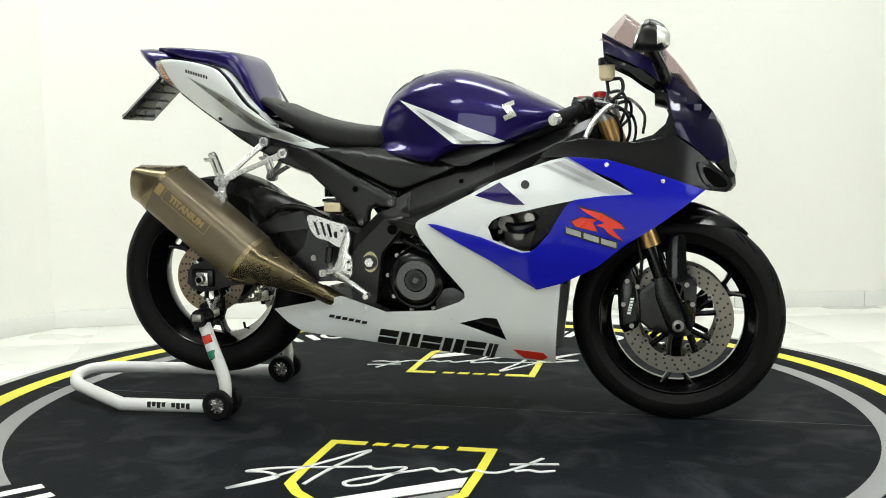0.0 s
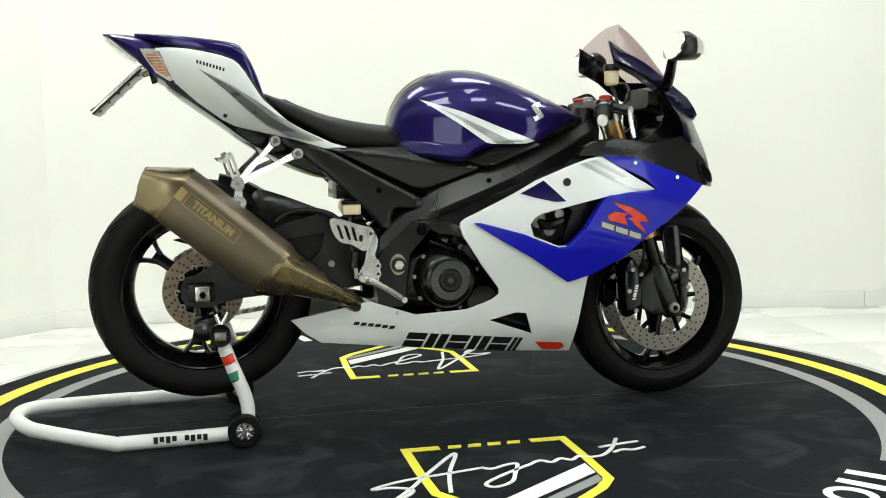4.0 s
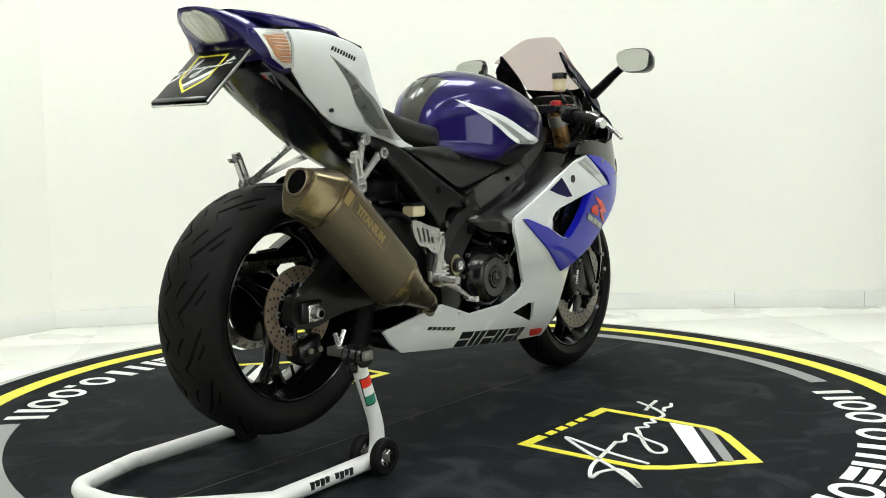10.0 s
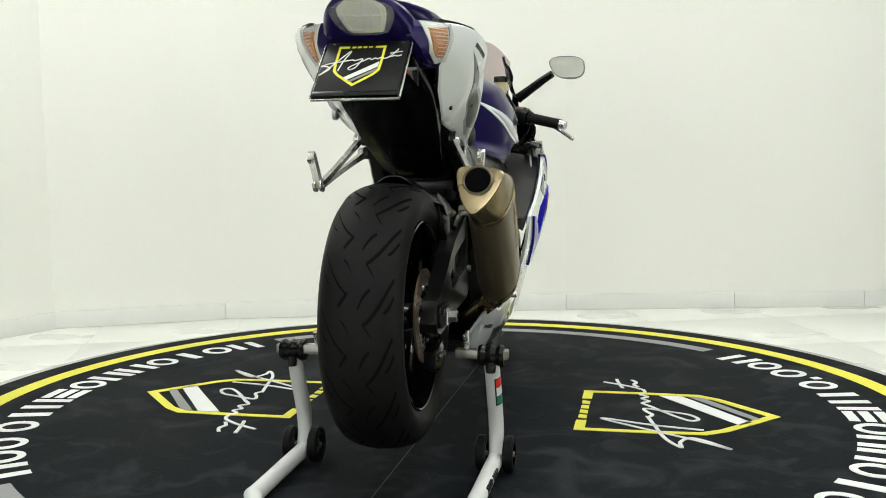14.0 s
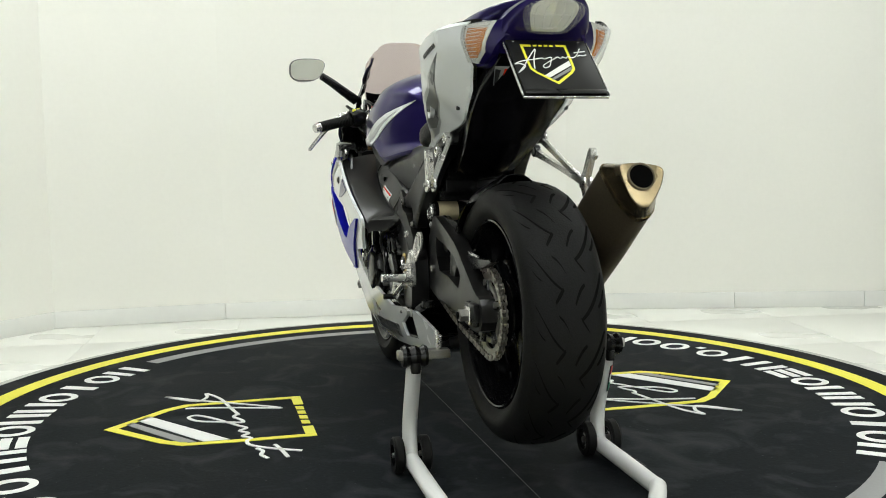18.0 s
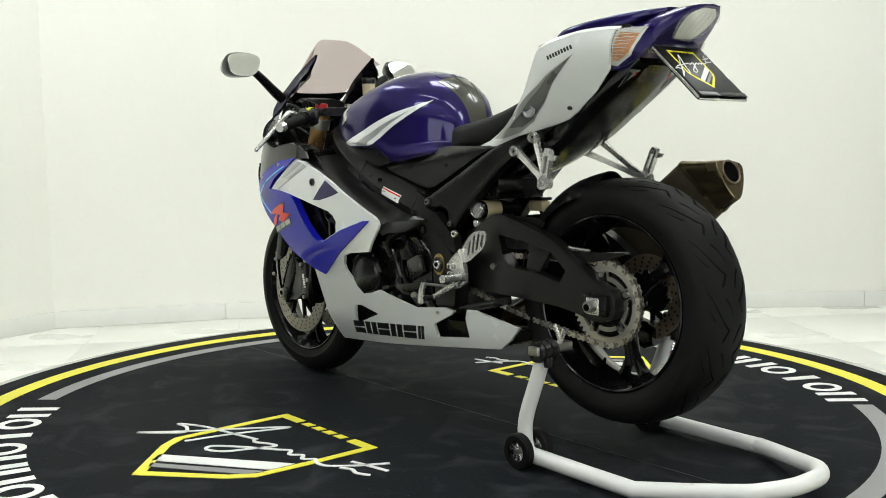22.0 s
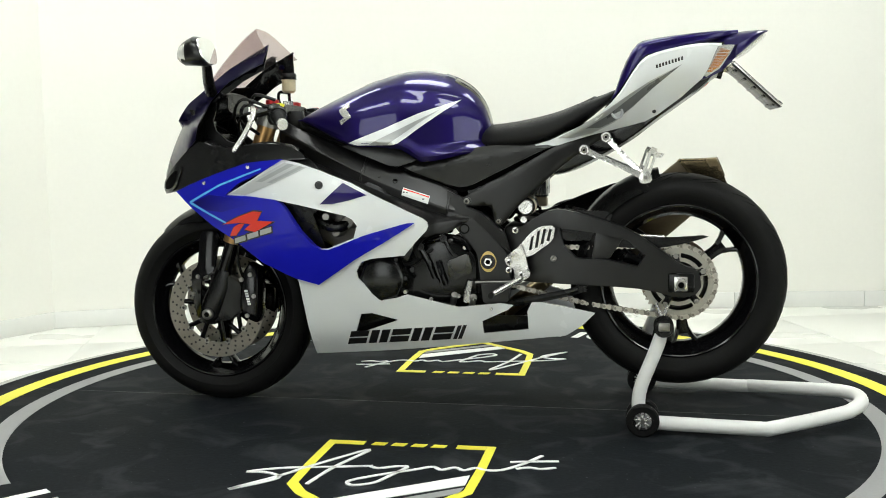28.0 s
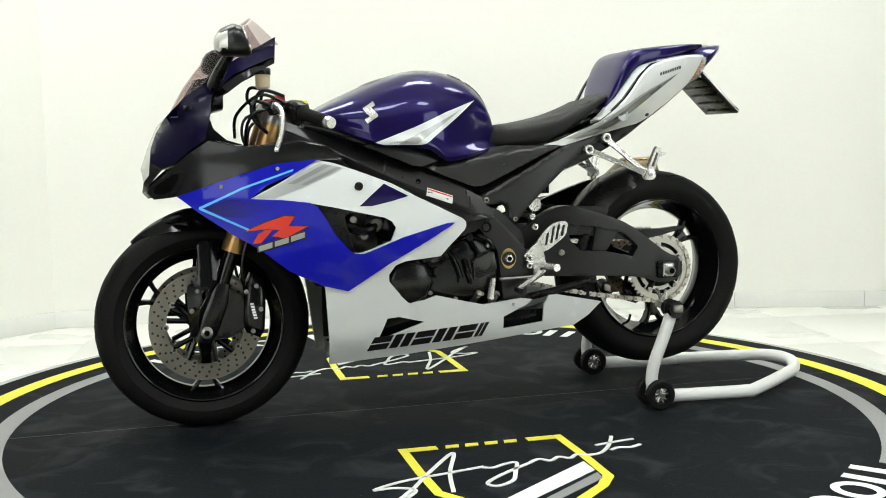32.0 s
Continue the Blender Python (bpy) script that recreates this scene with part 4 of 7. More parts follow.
eng = new("engine")
eng.parent = bike
tagged(eng, "black four-cylinder engine")
part("crankcase", loft([(-0.20, 0, 0.40, 0.10, 0.07, 4), (-0.15, 0, 0.41, 0.13, 0.10, 4), (0.0, 0, 0.40, 0.145, 0.11, 4), (0.14, 0, 0.39, 0.14, 0.10, 4), (0.20, 0, 0.38, 0.12, 0.07, 4)], 28), ENGINE, eng)
part("cylinder_block", loft([(0.06, 0, 0.46, 0.16, 0.08, 6), (0.10, 0, 0.53, 0.17, 0.09, 6), (0.16, 0, 0.60, 0.175, 0.09, 6), (0.20, 0, 0.68, 0.165, 0.08, 6)], 28, axis=(0.45, 0, 1)), ENGINE, eng)
part("cylinder_head", loft([(0.22, 0, 0.545, 0.13, 0.10, 5), (0.28, 0, 0.565, 0.15, 0.09, 5), (0.34, 0, 0.58, 0.14, 0.07, 5)], 24), ENGGREY, eng)
part("radiator", box(0.36, 0.40, -0.15, 0.15, 0.40, 0.70, 0.008), ENGINE, eng)
for s in (-1, 1):
    for q in ((0.235, 0.575, 0.022), (0.27, 0.545, 0.016), (0.30, 0.59, 0.014)):
        part("water_fitting", lathe([(0, -0.03), (q[2], -0.03), (q[2], 0.02), (q[2] * 0.7, 0.03), (0, 0.03)], (q[0], s * 0.175, q[1]), "y", 14), ENGGREY if q[2] > 0.015 else STEEL, eng)
    part("hose", tube([(0.21, s * 0.17, 0.60), (0.26, s * 0.20, 0.56), (0.33, s * 0.19, 0.58), (0.38, s * 0.16, 0.62)], 0.016, 10, smooth=5), PLASTIC, eng)
# clutch cover, right
C = (-0.024, 0, 0.412)
part("clutch_cover", lathe([(0, -0.205), (0.030, -0.205), (0.034, -0.200), (0.060, -0.199), (0.068, -0.194), (0.080, -0.185), (0.088, -0.165), (0.094, -0.15), (0.094, -0.12), (0, -0.12)], C, "y", 48), ENGINE, eng, "round black clutch cover")
part("clutch_face", lathe([(0.024, -0.2005), (0.056, -0.2005), (0.058, -0.197), (0.024, -0.197)], C, "y", 40, closed=True), CLUTCH, eng, "satin grey clutch cover face")
part("clutch_boss", lathe([(0, -0.2075), (0.008, -0.2075), (0.010, -0.2055), (0, -0.2055)], C, "y", 20), CLUTCH, eng)
part("clutch_badge", lathe([(0.012, -0.2065), (0.021, -0.2065), (0.021, -0.204), (0.012, -0.204)], C, "y", 24, closed=True), PLASTIC, eng)
for k in range(9):
    a = radians(40 * k + 15)
    part("cover_bolt", lathe([(0, -0.158), (0.006, -0.158), (0.006, -0.145), (0, -0.145)], (C[0] + 0.093 * math.cos(a), 0, C[2] + 0.093 * math.sin(a)), "y", 8), STEEL, eng)
part("starter_cover", lathe([(0, -0.19), (0.045, -0.185), (0.055, -0.165), (0.058, -0.13), (0, -0.13)], (0.075, 0, 0.345), "y", 28), ENGINE, eng)
# alternator cover and case, left
part("alternator_cover", lathe([(0, 0.207), (0.052, 0.206), (0.064, 0.200), (0.073, 0.186), (0.078, 0.13), (0, 0.13)], (0.140, 0, 0.412), "y", 8), ENGINE, eng, "black faceted alternator cover")
for k in range(7):
    a = 2 * math.pi * (k + 0.5) / 7
    part("cover_bolt", lathe([(0, -0.006), (0.006, -0.006), (0.006, 0.004), (0, 0.004)], (0.140 + 0.069 * math.cos(a), 0.192, 0.412 + 0.069 * math.sin(a)), "y", 8), GLOSSB, eng)
part("sprocket_cover", loft([(-0.13, 0.13, 0.42, 0.030, 0.06, 4), (-0.09, 0.14, 0.44, 0.032, 0.09, 4), (-0.02, 0.145, 0.44, 0.034, 0.10, 4), (0.05, 0.14, 0.42, 0.03, 0.09, 4), (0.09, 0.13, 0.40, 0.02, 0.06, 4)], 24), ENGINE, eng)
for q in ((-0.10, 0.50), (-0.03, 0.53), (0.05, 0.50), (0.075, 0.37), (0.0, 0.35), (-0.08, 0.36)):
    part("cover_bolt", lathe([(0, 0.16), (0.006, 0.16), (0.006, 0.178), (0, 0.178)], (q[0], 0, q[1]), "y", 8), STEEL, eng)
part("breather_hose", tube([(-0.02, 0.17, 0.55), (0.02, 0.185, 0.53), (0.04, 0.185, 0.50), (0.03, 0.18, 0.47)], 0.009, 10, smooth=5), PLASTIC, eng)
for q in ((-0.06, 0.335), (-0.115, 0.33)):
    part("drain_fitting", tube([(q[0], 0.15, q[1]), (q[0] - 0.01, 0.18, q[1] + 0.03)], 0.010, 8), STEEL, eng)
part("exhaust_collector", tube([(0.30, -0.02, 0.40), (0.24, -0.03, 0.27), (0.12, -0.05, 0.22), (-0.10, -0.07, 0.235), (-0.22, -0.10, 0.30), (-0.312, -0.178, 0.370)], 0.025, 16, smooth=6), TITAN2, bike, "heat-tinted exhaust collector")
part("sump", loft([(-0.14, 0, 0.29, 0.06, 0.04, 4), (-0.05, 0, 0.27, 0.09, 0.06, 4), (0.12, 0, 0.27, 0.09, 0.06, 4), (0.2, 0, 0.30, 0.06, 0.04, 4)], 20), ENGINE, eng)

rng = random.Random(4)
for s in (-1, 1):
    for k in range(16):
        x, z = rng.uniform(-0.10, 0.24), rng.uniform(0.34, 0.60)
        if s < 0 and math.hypot(x - C[0], z - C[2]) < 0.11:
            continue
        if x < -0.02 and z > 0.5:
            continue
        r = rng.choice((0.006, 0.008, 0.012, 0.016))
        y = 0.142 + rng.uniform(0, 0.02)
        part("engine_bolt" if r < 0.01 else "engine_boss", lathe([(0, -0.02), (r, -0.02), (r, 0.004), (r * 0.6, 0.008), (0, 0.008)], (x, s * y, z), "y", 10), STEEL if r < 0.009 else ENGINE, eng)
    for k in range(3):
        z = 0.47 + k * 0.035
        part("engine_hose", tube([(-0.07 + 0.02 * k, s * 0.15, z + 0.05), (0.0, s * 0.172, z + 0.02), (0.06, s * 0.17, z - 0.02 + 0.02 * k), (0.11, s * 0.15, z)], 0.007, 8, smooth=5), PLASTIC, eng)
part("shift_arm", tube([(-0.115, 0.178, 0.405), (-0.108, 0.182, 0.375), (-0.105, 0.18, 0.345)], (0.008, 0.011), 10), ALLOY, eng, "silver gearshift arm")
part("case_plate", sheet(rounded([(-0.05, 0.461), (-0.112, 0.486), (-0.124, 0.432), (-0.055, 0.400)], 1, 0.1), lambda x, z: 0.186 + 0.15 * (z - 0.44), 1, 0.012, 0.06, edge=0.004), CLUTCH, eng, "satin grey sprocket cover face")
for pts, r in (([(0.028, 0.178, 0.500), (0.005, 0.182, 0.46), (-0.017, 0.178, 0.405)], 0.009), ([(0.014, 0.176, 0.515), (-0.012, 0.186, 0.523), (-0.038, 0.180, 0.527), (-0.055, 0.185, 0.50), (-0.070, 0.185, 0.478)], 0.006), ([(-0.025, 0.186, 0.462), (-0.034, 0.190, 0.43), (-0.046, 0.184, 0.395)], 0.008), ([(-0.068, 0.180, 0.530), (-0.098, 0.182, 0.517), (-0.116, 0.180, 0.492)], 0.007)):
    part("gloss_pipe", tube(pts, r, 10, smooth=4), GLOSSB, eng)
for q in ((0.026, 0.503), (-0.040, 0.528), (-0.016, 0.402), (-0.072, 0.474)):
    part("hose_clip", lathe([(0, -0.006), (0.011, -0.006), (0.011, 0.006), (0, 0.006)], (q[0], 0.183, q[1]), "y", 12), GLOSSB, eng)

# ---- fuel tank ----
T_TOP = table([(-0.180, 0.806), (-0.165, 0.835), (-0.15, 0.895), (-0.12, 0.945), (-0.075, 0.980), (-0.02, 1.002), (0.04, 1.012), (0.11, 1.006), (0.21, 0.974), (0.30, 0.935), (0.38, 0.895), (0.42, 0.875)])
T_BOT = table([(-0.180, 0.783), (-0.165, 0.780), (-0.10, 0.766), (0.02, 0.745), (0.06, 0.772), (0.11, 0.788), (0.21, 0.790), (0.26, 0.805), (0.38, 0.860), (0.42, 0.868)])
T_W = table([(-0.180, 0.045), (-0.165, 0.060), (-0.14, 0.085), (-0.10, 0.118), (-0.04, 0.155), (0.03, 0.186), (0.12, 0.200), (0.22, 0.192), (0.30, 0.160), (0.38, 0.105), (0.42, 0.06)])


LOW_W = table([(-0.185, 0.118), (-0.165, 0.136), (-0.10, 0.164), (0.0, 0.190), (0.06, 0.200), (0.12, 0.205), (0.22, 0.194), (0.30, 0.160), (0.38, 0.105), (0.42, 0.06)])


def soft_step(q):
    q = max(0.0, min(1.0, q))
    return q * q * (3 - 2 * q)


def tank_side(x, z):
    """Half the tank's width at a height: a rounded shoulder, flat flanks with a knee recess, a flared foot."""
    t, b = T_TOP(x), T_BOT(x)
    v = max(0.0, min(1.0, (z - b) / max(1e-4, t - b)))
    q = min(1.0, v / 0.20)
    q = q * q * (3 - 2 * q)
    w = (0.55 * LOW_W(x) + 0.45 * T_W(x)) * (1 - q) + T_W(x) * 1.02 * q
    k = max(0.0, (v - 0.12) / 0.88)
    knee = soft_step((0.80 - v) / 0.12) * soft_step((v - 0.05) / 0.15) * soft_step((x + 0.150) / 0.05) * soft_step((0.26 - x) / 0.12)
    return w * max(0.0, 1 - k ** 3.6) ** (1 / 1.9) * (1 - 0.05 * max(0.0, 1 - v / 0.05)) - 0.0085 * knee


def tank_part(name, x0, x1, material, label="", lift=0.0, u0=-1.0, u1=1.0, n=40):
    bm = bmesh.new()
    rows = []
    for i in range(n + 1):
        x = x0 + (x1 - x0) * i / n
        t, b = T_TOP(x), T_BOT(x)
        row = []
        for j in range(81):
            u = u0 + (u1 - u0) * j / 80
            q = abs(u)
            if q > 0.68:
                k = (q - 0.68) / 0.32
                mid = b + (t - b) * 0.22
                z = mid - (mid - b) * k
            else:
                k = q / 0.68
                mid = b + (t - b) * 0.22
                z = mid + (t - mid) * (1 - k ** 2.2)
            y = tank_side(x, z)
            nrm = Vector((0, y, max(0.0, z - mid) * 1.2 + 0.001)).normalized() * lift
            row.append((x, math.copysign(y, u) + math.copysign(nrm.y, u), z + nrm.z))
        rows.append(row)
    vs = faces(bm, rows)
    if abs(u0) == 1 and abs(u1) == 1:
        bm.faces.new(vs[0])
        bm.faces.new(vs[-1])
        bm.faces.new([v[0] for v in vs] + [v[-1] for v in reversed(vs)])
    else:
        bm.normal_update()
        bmesh.ops.solidify(bm, geom=bm.faces[:], thickness=0.0012)
    return part(name, bm, material, bike, label)


tank_part("fuel_tank", -0.180, 0.42, PURPLE, "glossy purple fuel tank", n=56)
tank_part("tank_pad", -0.168, -0.060, PADGREY, "grey reflective tank pad film", 0.0015, -0.22, 0.22, 20)
for a, b, u0, u1 in ((-0.150, -0.062, -0.020, 0.020), (-0.130, -0.075, 0.150, 0.175), (-0.130, -0.075, -0.175, -0.150)):
    tank_part("pad_slash", a, b, BLACKD, "black cut line in the pad", 0.0032, u0, u1, 8)
for u0, u1 in ((-0.16, -0.03), (0.03, 0.16)):
    tank_part("pad_flash", -0.058, -0.030, PURPLE, "purple splintered pad edge", 0.0030, u0, u1, 8)
part("airbox", loft([(0.10, 0, 0.79, 0.13, 0.03, 4), (0.22, 0, 0.80, 0.135, 0.03, 4), (0.32, 0, 0.83, 0.11, 0.03, 4), (0.41, 0, 0.855, 0.075, 0.02, 4)], 20), PLASTIC, bike, "black airbox under the tank")
part("filler_cap", lathe([(0, 0.0), (0.052, 0.0), (0.052, 0.008), (0.040, 0.012), (0.018, 0.014), (0, 0.014)], (0, 0, 0), "z", 32), GLOSSB, bike).matrix_basis = pose(0.19, 0, 0.969, 0, 18, 0)
STRIPE = [(-0.085, 0.921), (0.02, 0.885), (0.12, 0.842), (0.232, 0.800), (0.205, 0.793), (0.10, 0.793), (0.085, 0.797), (0.03, 0.838)]
GSTRIPE = [(-0.03, 0.893), (0.06, 0.848), (0.150, 0.805), (0.170, 0.794), (0.115, 0.794), (0.06, 0.832)]
for s in (-1, 1):
    part("tank_stripe", sheet(STRIPE, tank_side, s, 0.004, 0.012, lift=0.0028), WHITE, bike, "white arrow-shaped stripe")
    part("tank_stripe", sheet(GSTRIPE, tank_side, s, 0.004, 0.012, lift=0.0040), SILVERP, bike, "silver band in the stripe")
    mark = new("tank_emblem")
    mark.parent = bike
    tagged(mark, "chrome slanted tank emblem")
    for k, q in enumerate(([(0.222, 0.900), (0.252, 0.912), (0.256, 0.900), (0.228, 0.888)], [(0.224, 0.893), (0.245, 0.896), (0.262, 0.872), (0.240, 0.872)], [(0.226, 0.868), (0.256, 0.880), (0.262, 0.868), (0.232, 0.855)])):
        part("bar", sheet(q if s < 0 else [(0.484 - a, b + 0.25 * (a - 0.242)) for a, b in q], tank_side, s, 0.004, 0.012, lift=0.0035), ALLOY, mark)

# black side covers under tank and seat
GAP_OUT = [(-0.36, 0.788), (-0.287, 0.784), (-0.165, 0.786), (-0.044, 0.764), (0.004, 0.758), (0.060, 0.752), (0.102, 0.728), (0.045, 0.698), (-0.078, 0.655), (-0.115, 0.662), (-0.19, 0.698), (-0.30, 0.756)]
COVER = [(-0.36, 0.790), (-0.287, 0.786), (-0.165, 0.790), (-0.044, 0.768), (0.004, 0.762), (0.058, 0.757), (0.092, 0.736), (0.040, 0.711), (-0.075, 0.669), (-0.110, 0.674), (-0.182, 0.709), (-0.30, 0.766)]
SUB = [(-0.565, 0.850), (-0.478, 0.824), (-0.364, 0.791), (-0.243, 0.722), (-0.108, 0.651), (-0.090, 0.642), (-0.087, 0.624), (-0.102, 0.613), (-0.134, 0.616), (-0.160, 0.618), (-0.176, 0.606), (-0.180, 0.572), (-0.190, 0.560), (-0.204, 0.562), (-0.218, 0.580), (-0.241, 0.609), (-0.326, 0.687), (-0.386, 0.740), (-0.476, 0.800)]
TRIM = [(0.028, 0.752), (0.085, 0.782), (0.150, 0.792), (0.232, 0.795), (0.262, 0.792), (0.195, 0.766), (0.104, 0.728)]
CW = lambda x, z: table([(-0.56, 0.085), (-0.45, 0.105), (-0.30, 0.122), (-0.10, 0.132), (0.05, 0.148), (0.2, 0.160), (0.3, 0.15)])(x)
RIDGE = table([(-0.36, 0.782), (-0.214, 0.766), (-0.109, 0.749), (0.051, 0.724), (0.11, 0.712)])


def cover_side(x, z):
    """The side cover is widest along its ridge and falls in above and below it."""
    up, down = max(0.0, z - RIDGE(x)), max(0.0, RIDGE(x) - z)
    return CW(x, z) + 0.010 - 0.55 * up - 0.17 * down


for s in (-1, 1):
    # added near-black sheet: gives the gap round the side cover its shade
    part("cover_gap_shade", sheet(GAP_OUT, cover_side, s, 0.006, 0.014, lift=-0.016), DEEPBLACK, bike, "near-black sheet that paints the shade in the cover's gap")
    part("side_cover", sheet(rounded(COVER, 1, 0.16), cover_side, s, 0.010, 0.010, edge=0.002), SATINB, bike, "smooth satin black side cover")
    part("subframe", sheet(rounded(SUB, 1, 0.2), lambda x, z: CW(x, z) + 0.016, s, 0.030, 0.010, edge=0.002, crown=0.006, reach=0.008), FRAMEB, bike, "black subframe rail")
    part("cover_trim", sheet(rounded(TRIM, 1, 0.16), lambda x, z: CW(x, z) + 0.014 - 0.3 * max(0.0, z - 0.74 - 0.2 * x), s, 0.010, 0.012, edge=0.002), SATINB, bike, "satin black trim piece under the tank")
    for q in ((-0.103, 0.631, 0.0085), (-0.194, 0.573, 0.0065), (-0.435, 0.773, 0.011), (-0.495, 0.808, 0.011)):
        part("bolt", lathe([(0, -0.012), (q[2], -0.012), (q[2], 0.006), (q[2] * 0.6, 0.007), (0, 0.004)], (q[0], s * (CW(q[0], 0) + 0.018), q[1]), "y", 16), STEEL, bike, "steel bolt")
        part("washer", lathe([(0, -0.012), (q[2] * 1.5, -0.012), (q[2] * 1.5, 0.0015), (q[2] * 1.35, 0.0025), (0, 0.0025)], (q[0], s * (CW(q[0], 0) + 0.018), q[1]), "y", 18), BLACKD, bike)
        part("bolt_socket", lathe([(0, -0.001), (q[2] * 0.45, -0.001), (q[2] * 0.45, 0.001), (0, 0.001)], (q[0], s * (CW(q[0], 0) + 0.0255), q[1]), "y", 6), BLACKD, bike)
    if s < 0:
        part("rubber_plug", lathe([(0, -0.003), (0.0085, -0.003), (0.0085, 0.0035), (0, 0.0035)], (-0.213, s * (CW(-0.213, 0) + 0.0155), 0.668), "y", 16), DEEPBLACK, bike)
part("seat_tray", loft([(-0.55, 0, 0.86, 0.085, 0.03, 4), (-0.4, 0, 0.80, 0.095, 0.04, 4), (-0.2, 0, 0.75, 0.100, 0.06, 4), (0.0, 0, 0.74, 0.104, 0.05, 4), (0.2, 0, 0.77, 0.11, 0.03, 4)], 20), PLASTIC, bike)

# seat
bm = bmesh.new()
S_T = table([(-0.525, 0.945), (-0.50, 0.935), (-0.44, 0.915), (-0.35, 0.882), (-0.25, 0.860), (-0.19, 0.852), (-0.155, 0.846), (-0.132, 0.815)])
S_B = table([(-0.525, 0.915), (-0.44, 0.86), (-0.38, 0.82), (-0.30, 0.788), (-0.20, 0.776), (-0.155, 0.776), (-0.132, 0.785)])
S_W = table([(-0.525, 0.085), (-0.48, 0.10), (-0.40, 0.120), (-0.30, 0.136), (-0.22, 0.130), (-0.16, 0.108), (-0.132, 0.080)])
loft([(x, 0, (S_T(x) + S_B(x)) / 2, S_W(x), (S_T(x) - S_B(x)) / 2, 3.2) for x in [-0.525 + 0.0171 * i for i in range(24)]], 32, bm)
part("seat", bm, VINYL, bike, "black textured vinyl rider seat")

# ---- tail unit ----
# half widths of the tail panels along their upper and lower edges, and the heights of those edges
E_TOP = table([(-0.94, 0.03), (-0.90, 0.068), (-0.85, 0.106), (-0.82, 0.144), (-0.79, 0.172), (-0.76, 0.192), (-0.70, 0.214), (-0.604, 0.222), (-0.575, 0.212), (-0.53, 0.197), (-0.453, 0.166), (-0.40, 0.144), (-0.36, 0.132), (-0.29, 0.123)])
E_LOW = table([(-0.94, 0.02), (-0.85, 0.085), (-0.82, 0.112), (-0.79, 0.128), (-0.76, 0.132), (-0.70, 0.126), (-0.626, 0.118), (-0.569, 0.108), (-0.50, 0.110), (-0.447, 0.116), (-0.36, 0.120), (-0.29, 0.118)])
Z_TOP = table([(-0.86, 1.060), (-0.80, 1.050), (-0.71, 1.043), (-0.604, 1.016), (-0.575, 0.986), (-0.530, 0.918), (-0.453, 0.852), (-0.339, 0.806), (-0.29, 0.800)])
Z_LOW = table([(-0.94, 1.03), (-0.846, 1.00), (-0.806, 0.985), (-0.776, 0.972), (-0.70, 0.915), (-0.636, 0.868), (-0.602, 0.850), (-0.555, 0.836), (-0.447, 0.804), (-0.362, 0.775), (-0.29, 0.765)])


def TAILW(x, z):
    """Half the tail's width: near-flat panels that lean in towards their lower edge."""
    f = (z - Z_LOW(x)) / max(0.03, Z_TOP(x) - Z_LOW(x))
    bow = 1 - (1 - max(-0.1, min(1.0, f))) ** 1.8 - 0.08 * max(0.0, min(1.5, f) - 1)
    return max(0.02, E_LOW(x) + (E_TOP(x) - E_LOW(x)) * bow)


WT = [(-0.793, 1.049), (-0.71, 1.043), (-0.604, 1.016), (-0.575, 0.986), (-0.530, 0.918), (-0.453, 0.852), (-0.339, 0.801), (-0.295, 0.789), (-0.31, 0.782), (-0.362, 0.787), (-0.447, 0.812), (-0.555, 0.838), (-0.602, 0.850), (-0.636, 0.868), (-0.700, 0.915), (-0.753, 0.963), (-0.768, 0.990), (-0.779, 1.018)]
ARROW = [(-0.697, 0.999), (-0.606, 0.952), (-0.554, 0.919), (-0.497, 0.880), (-0.44, 0.848), (-0.36, 0.806), (-0.40, 0.806), (-0.46, 0.820), (-0.518, 0.848), (-0.570, 0.890), (-0.622, 0.938)]
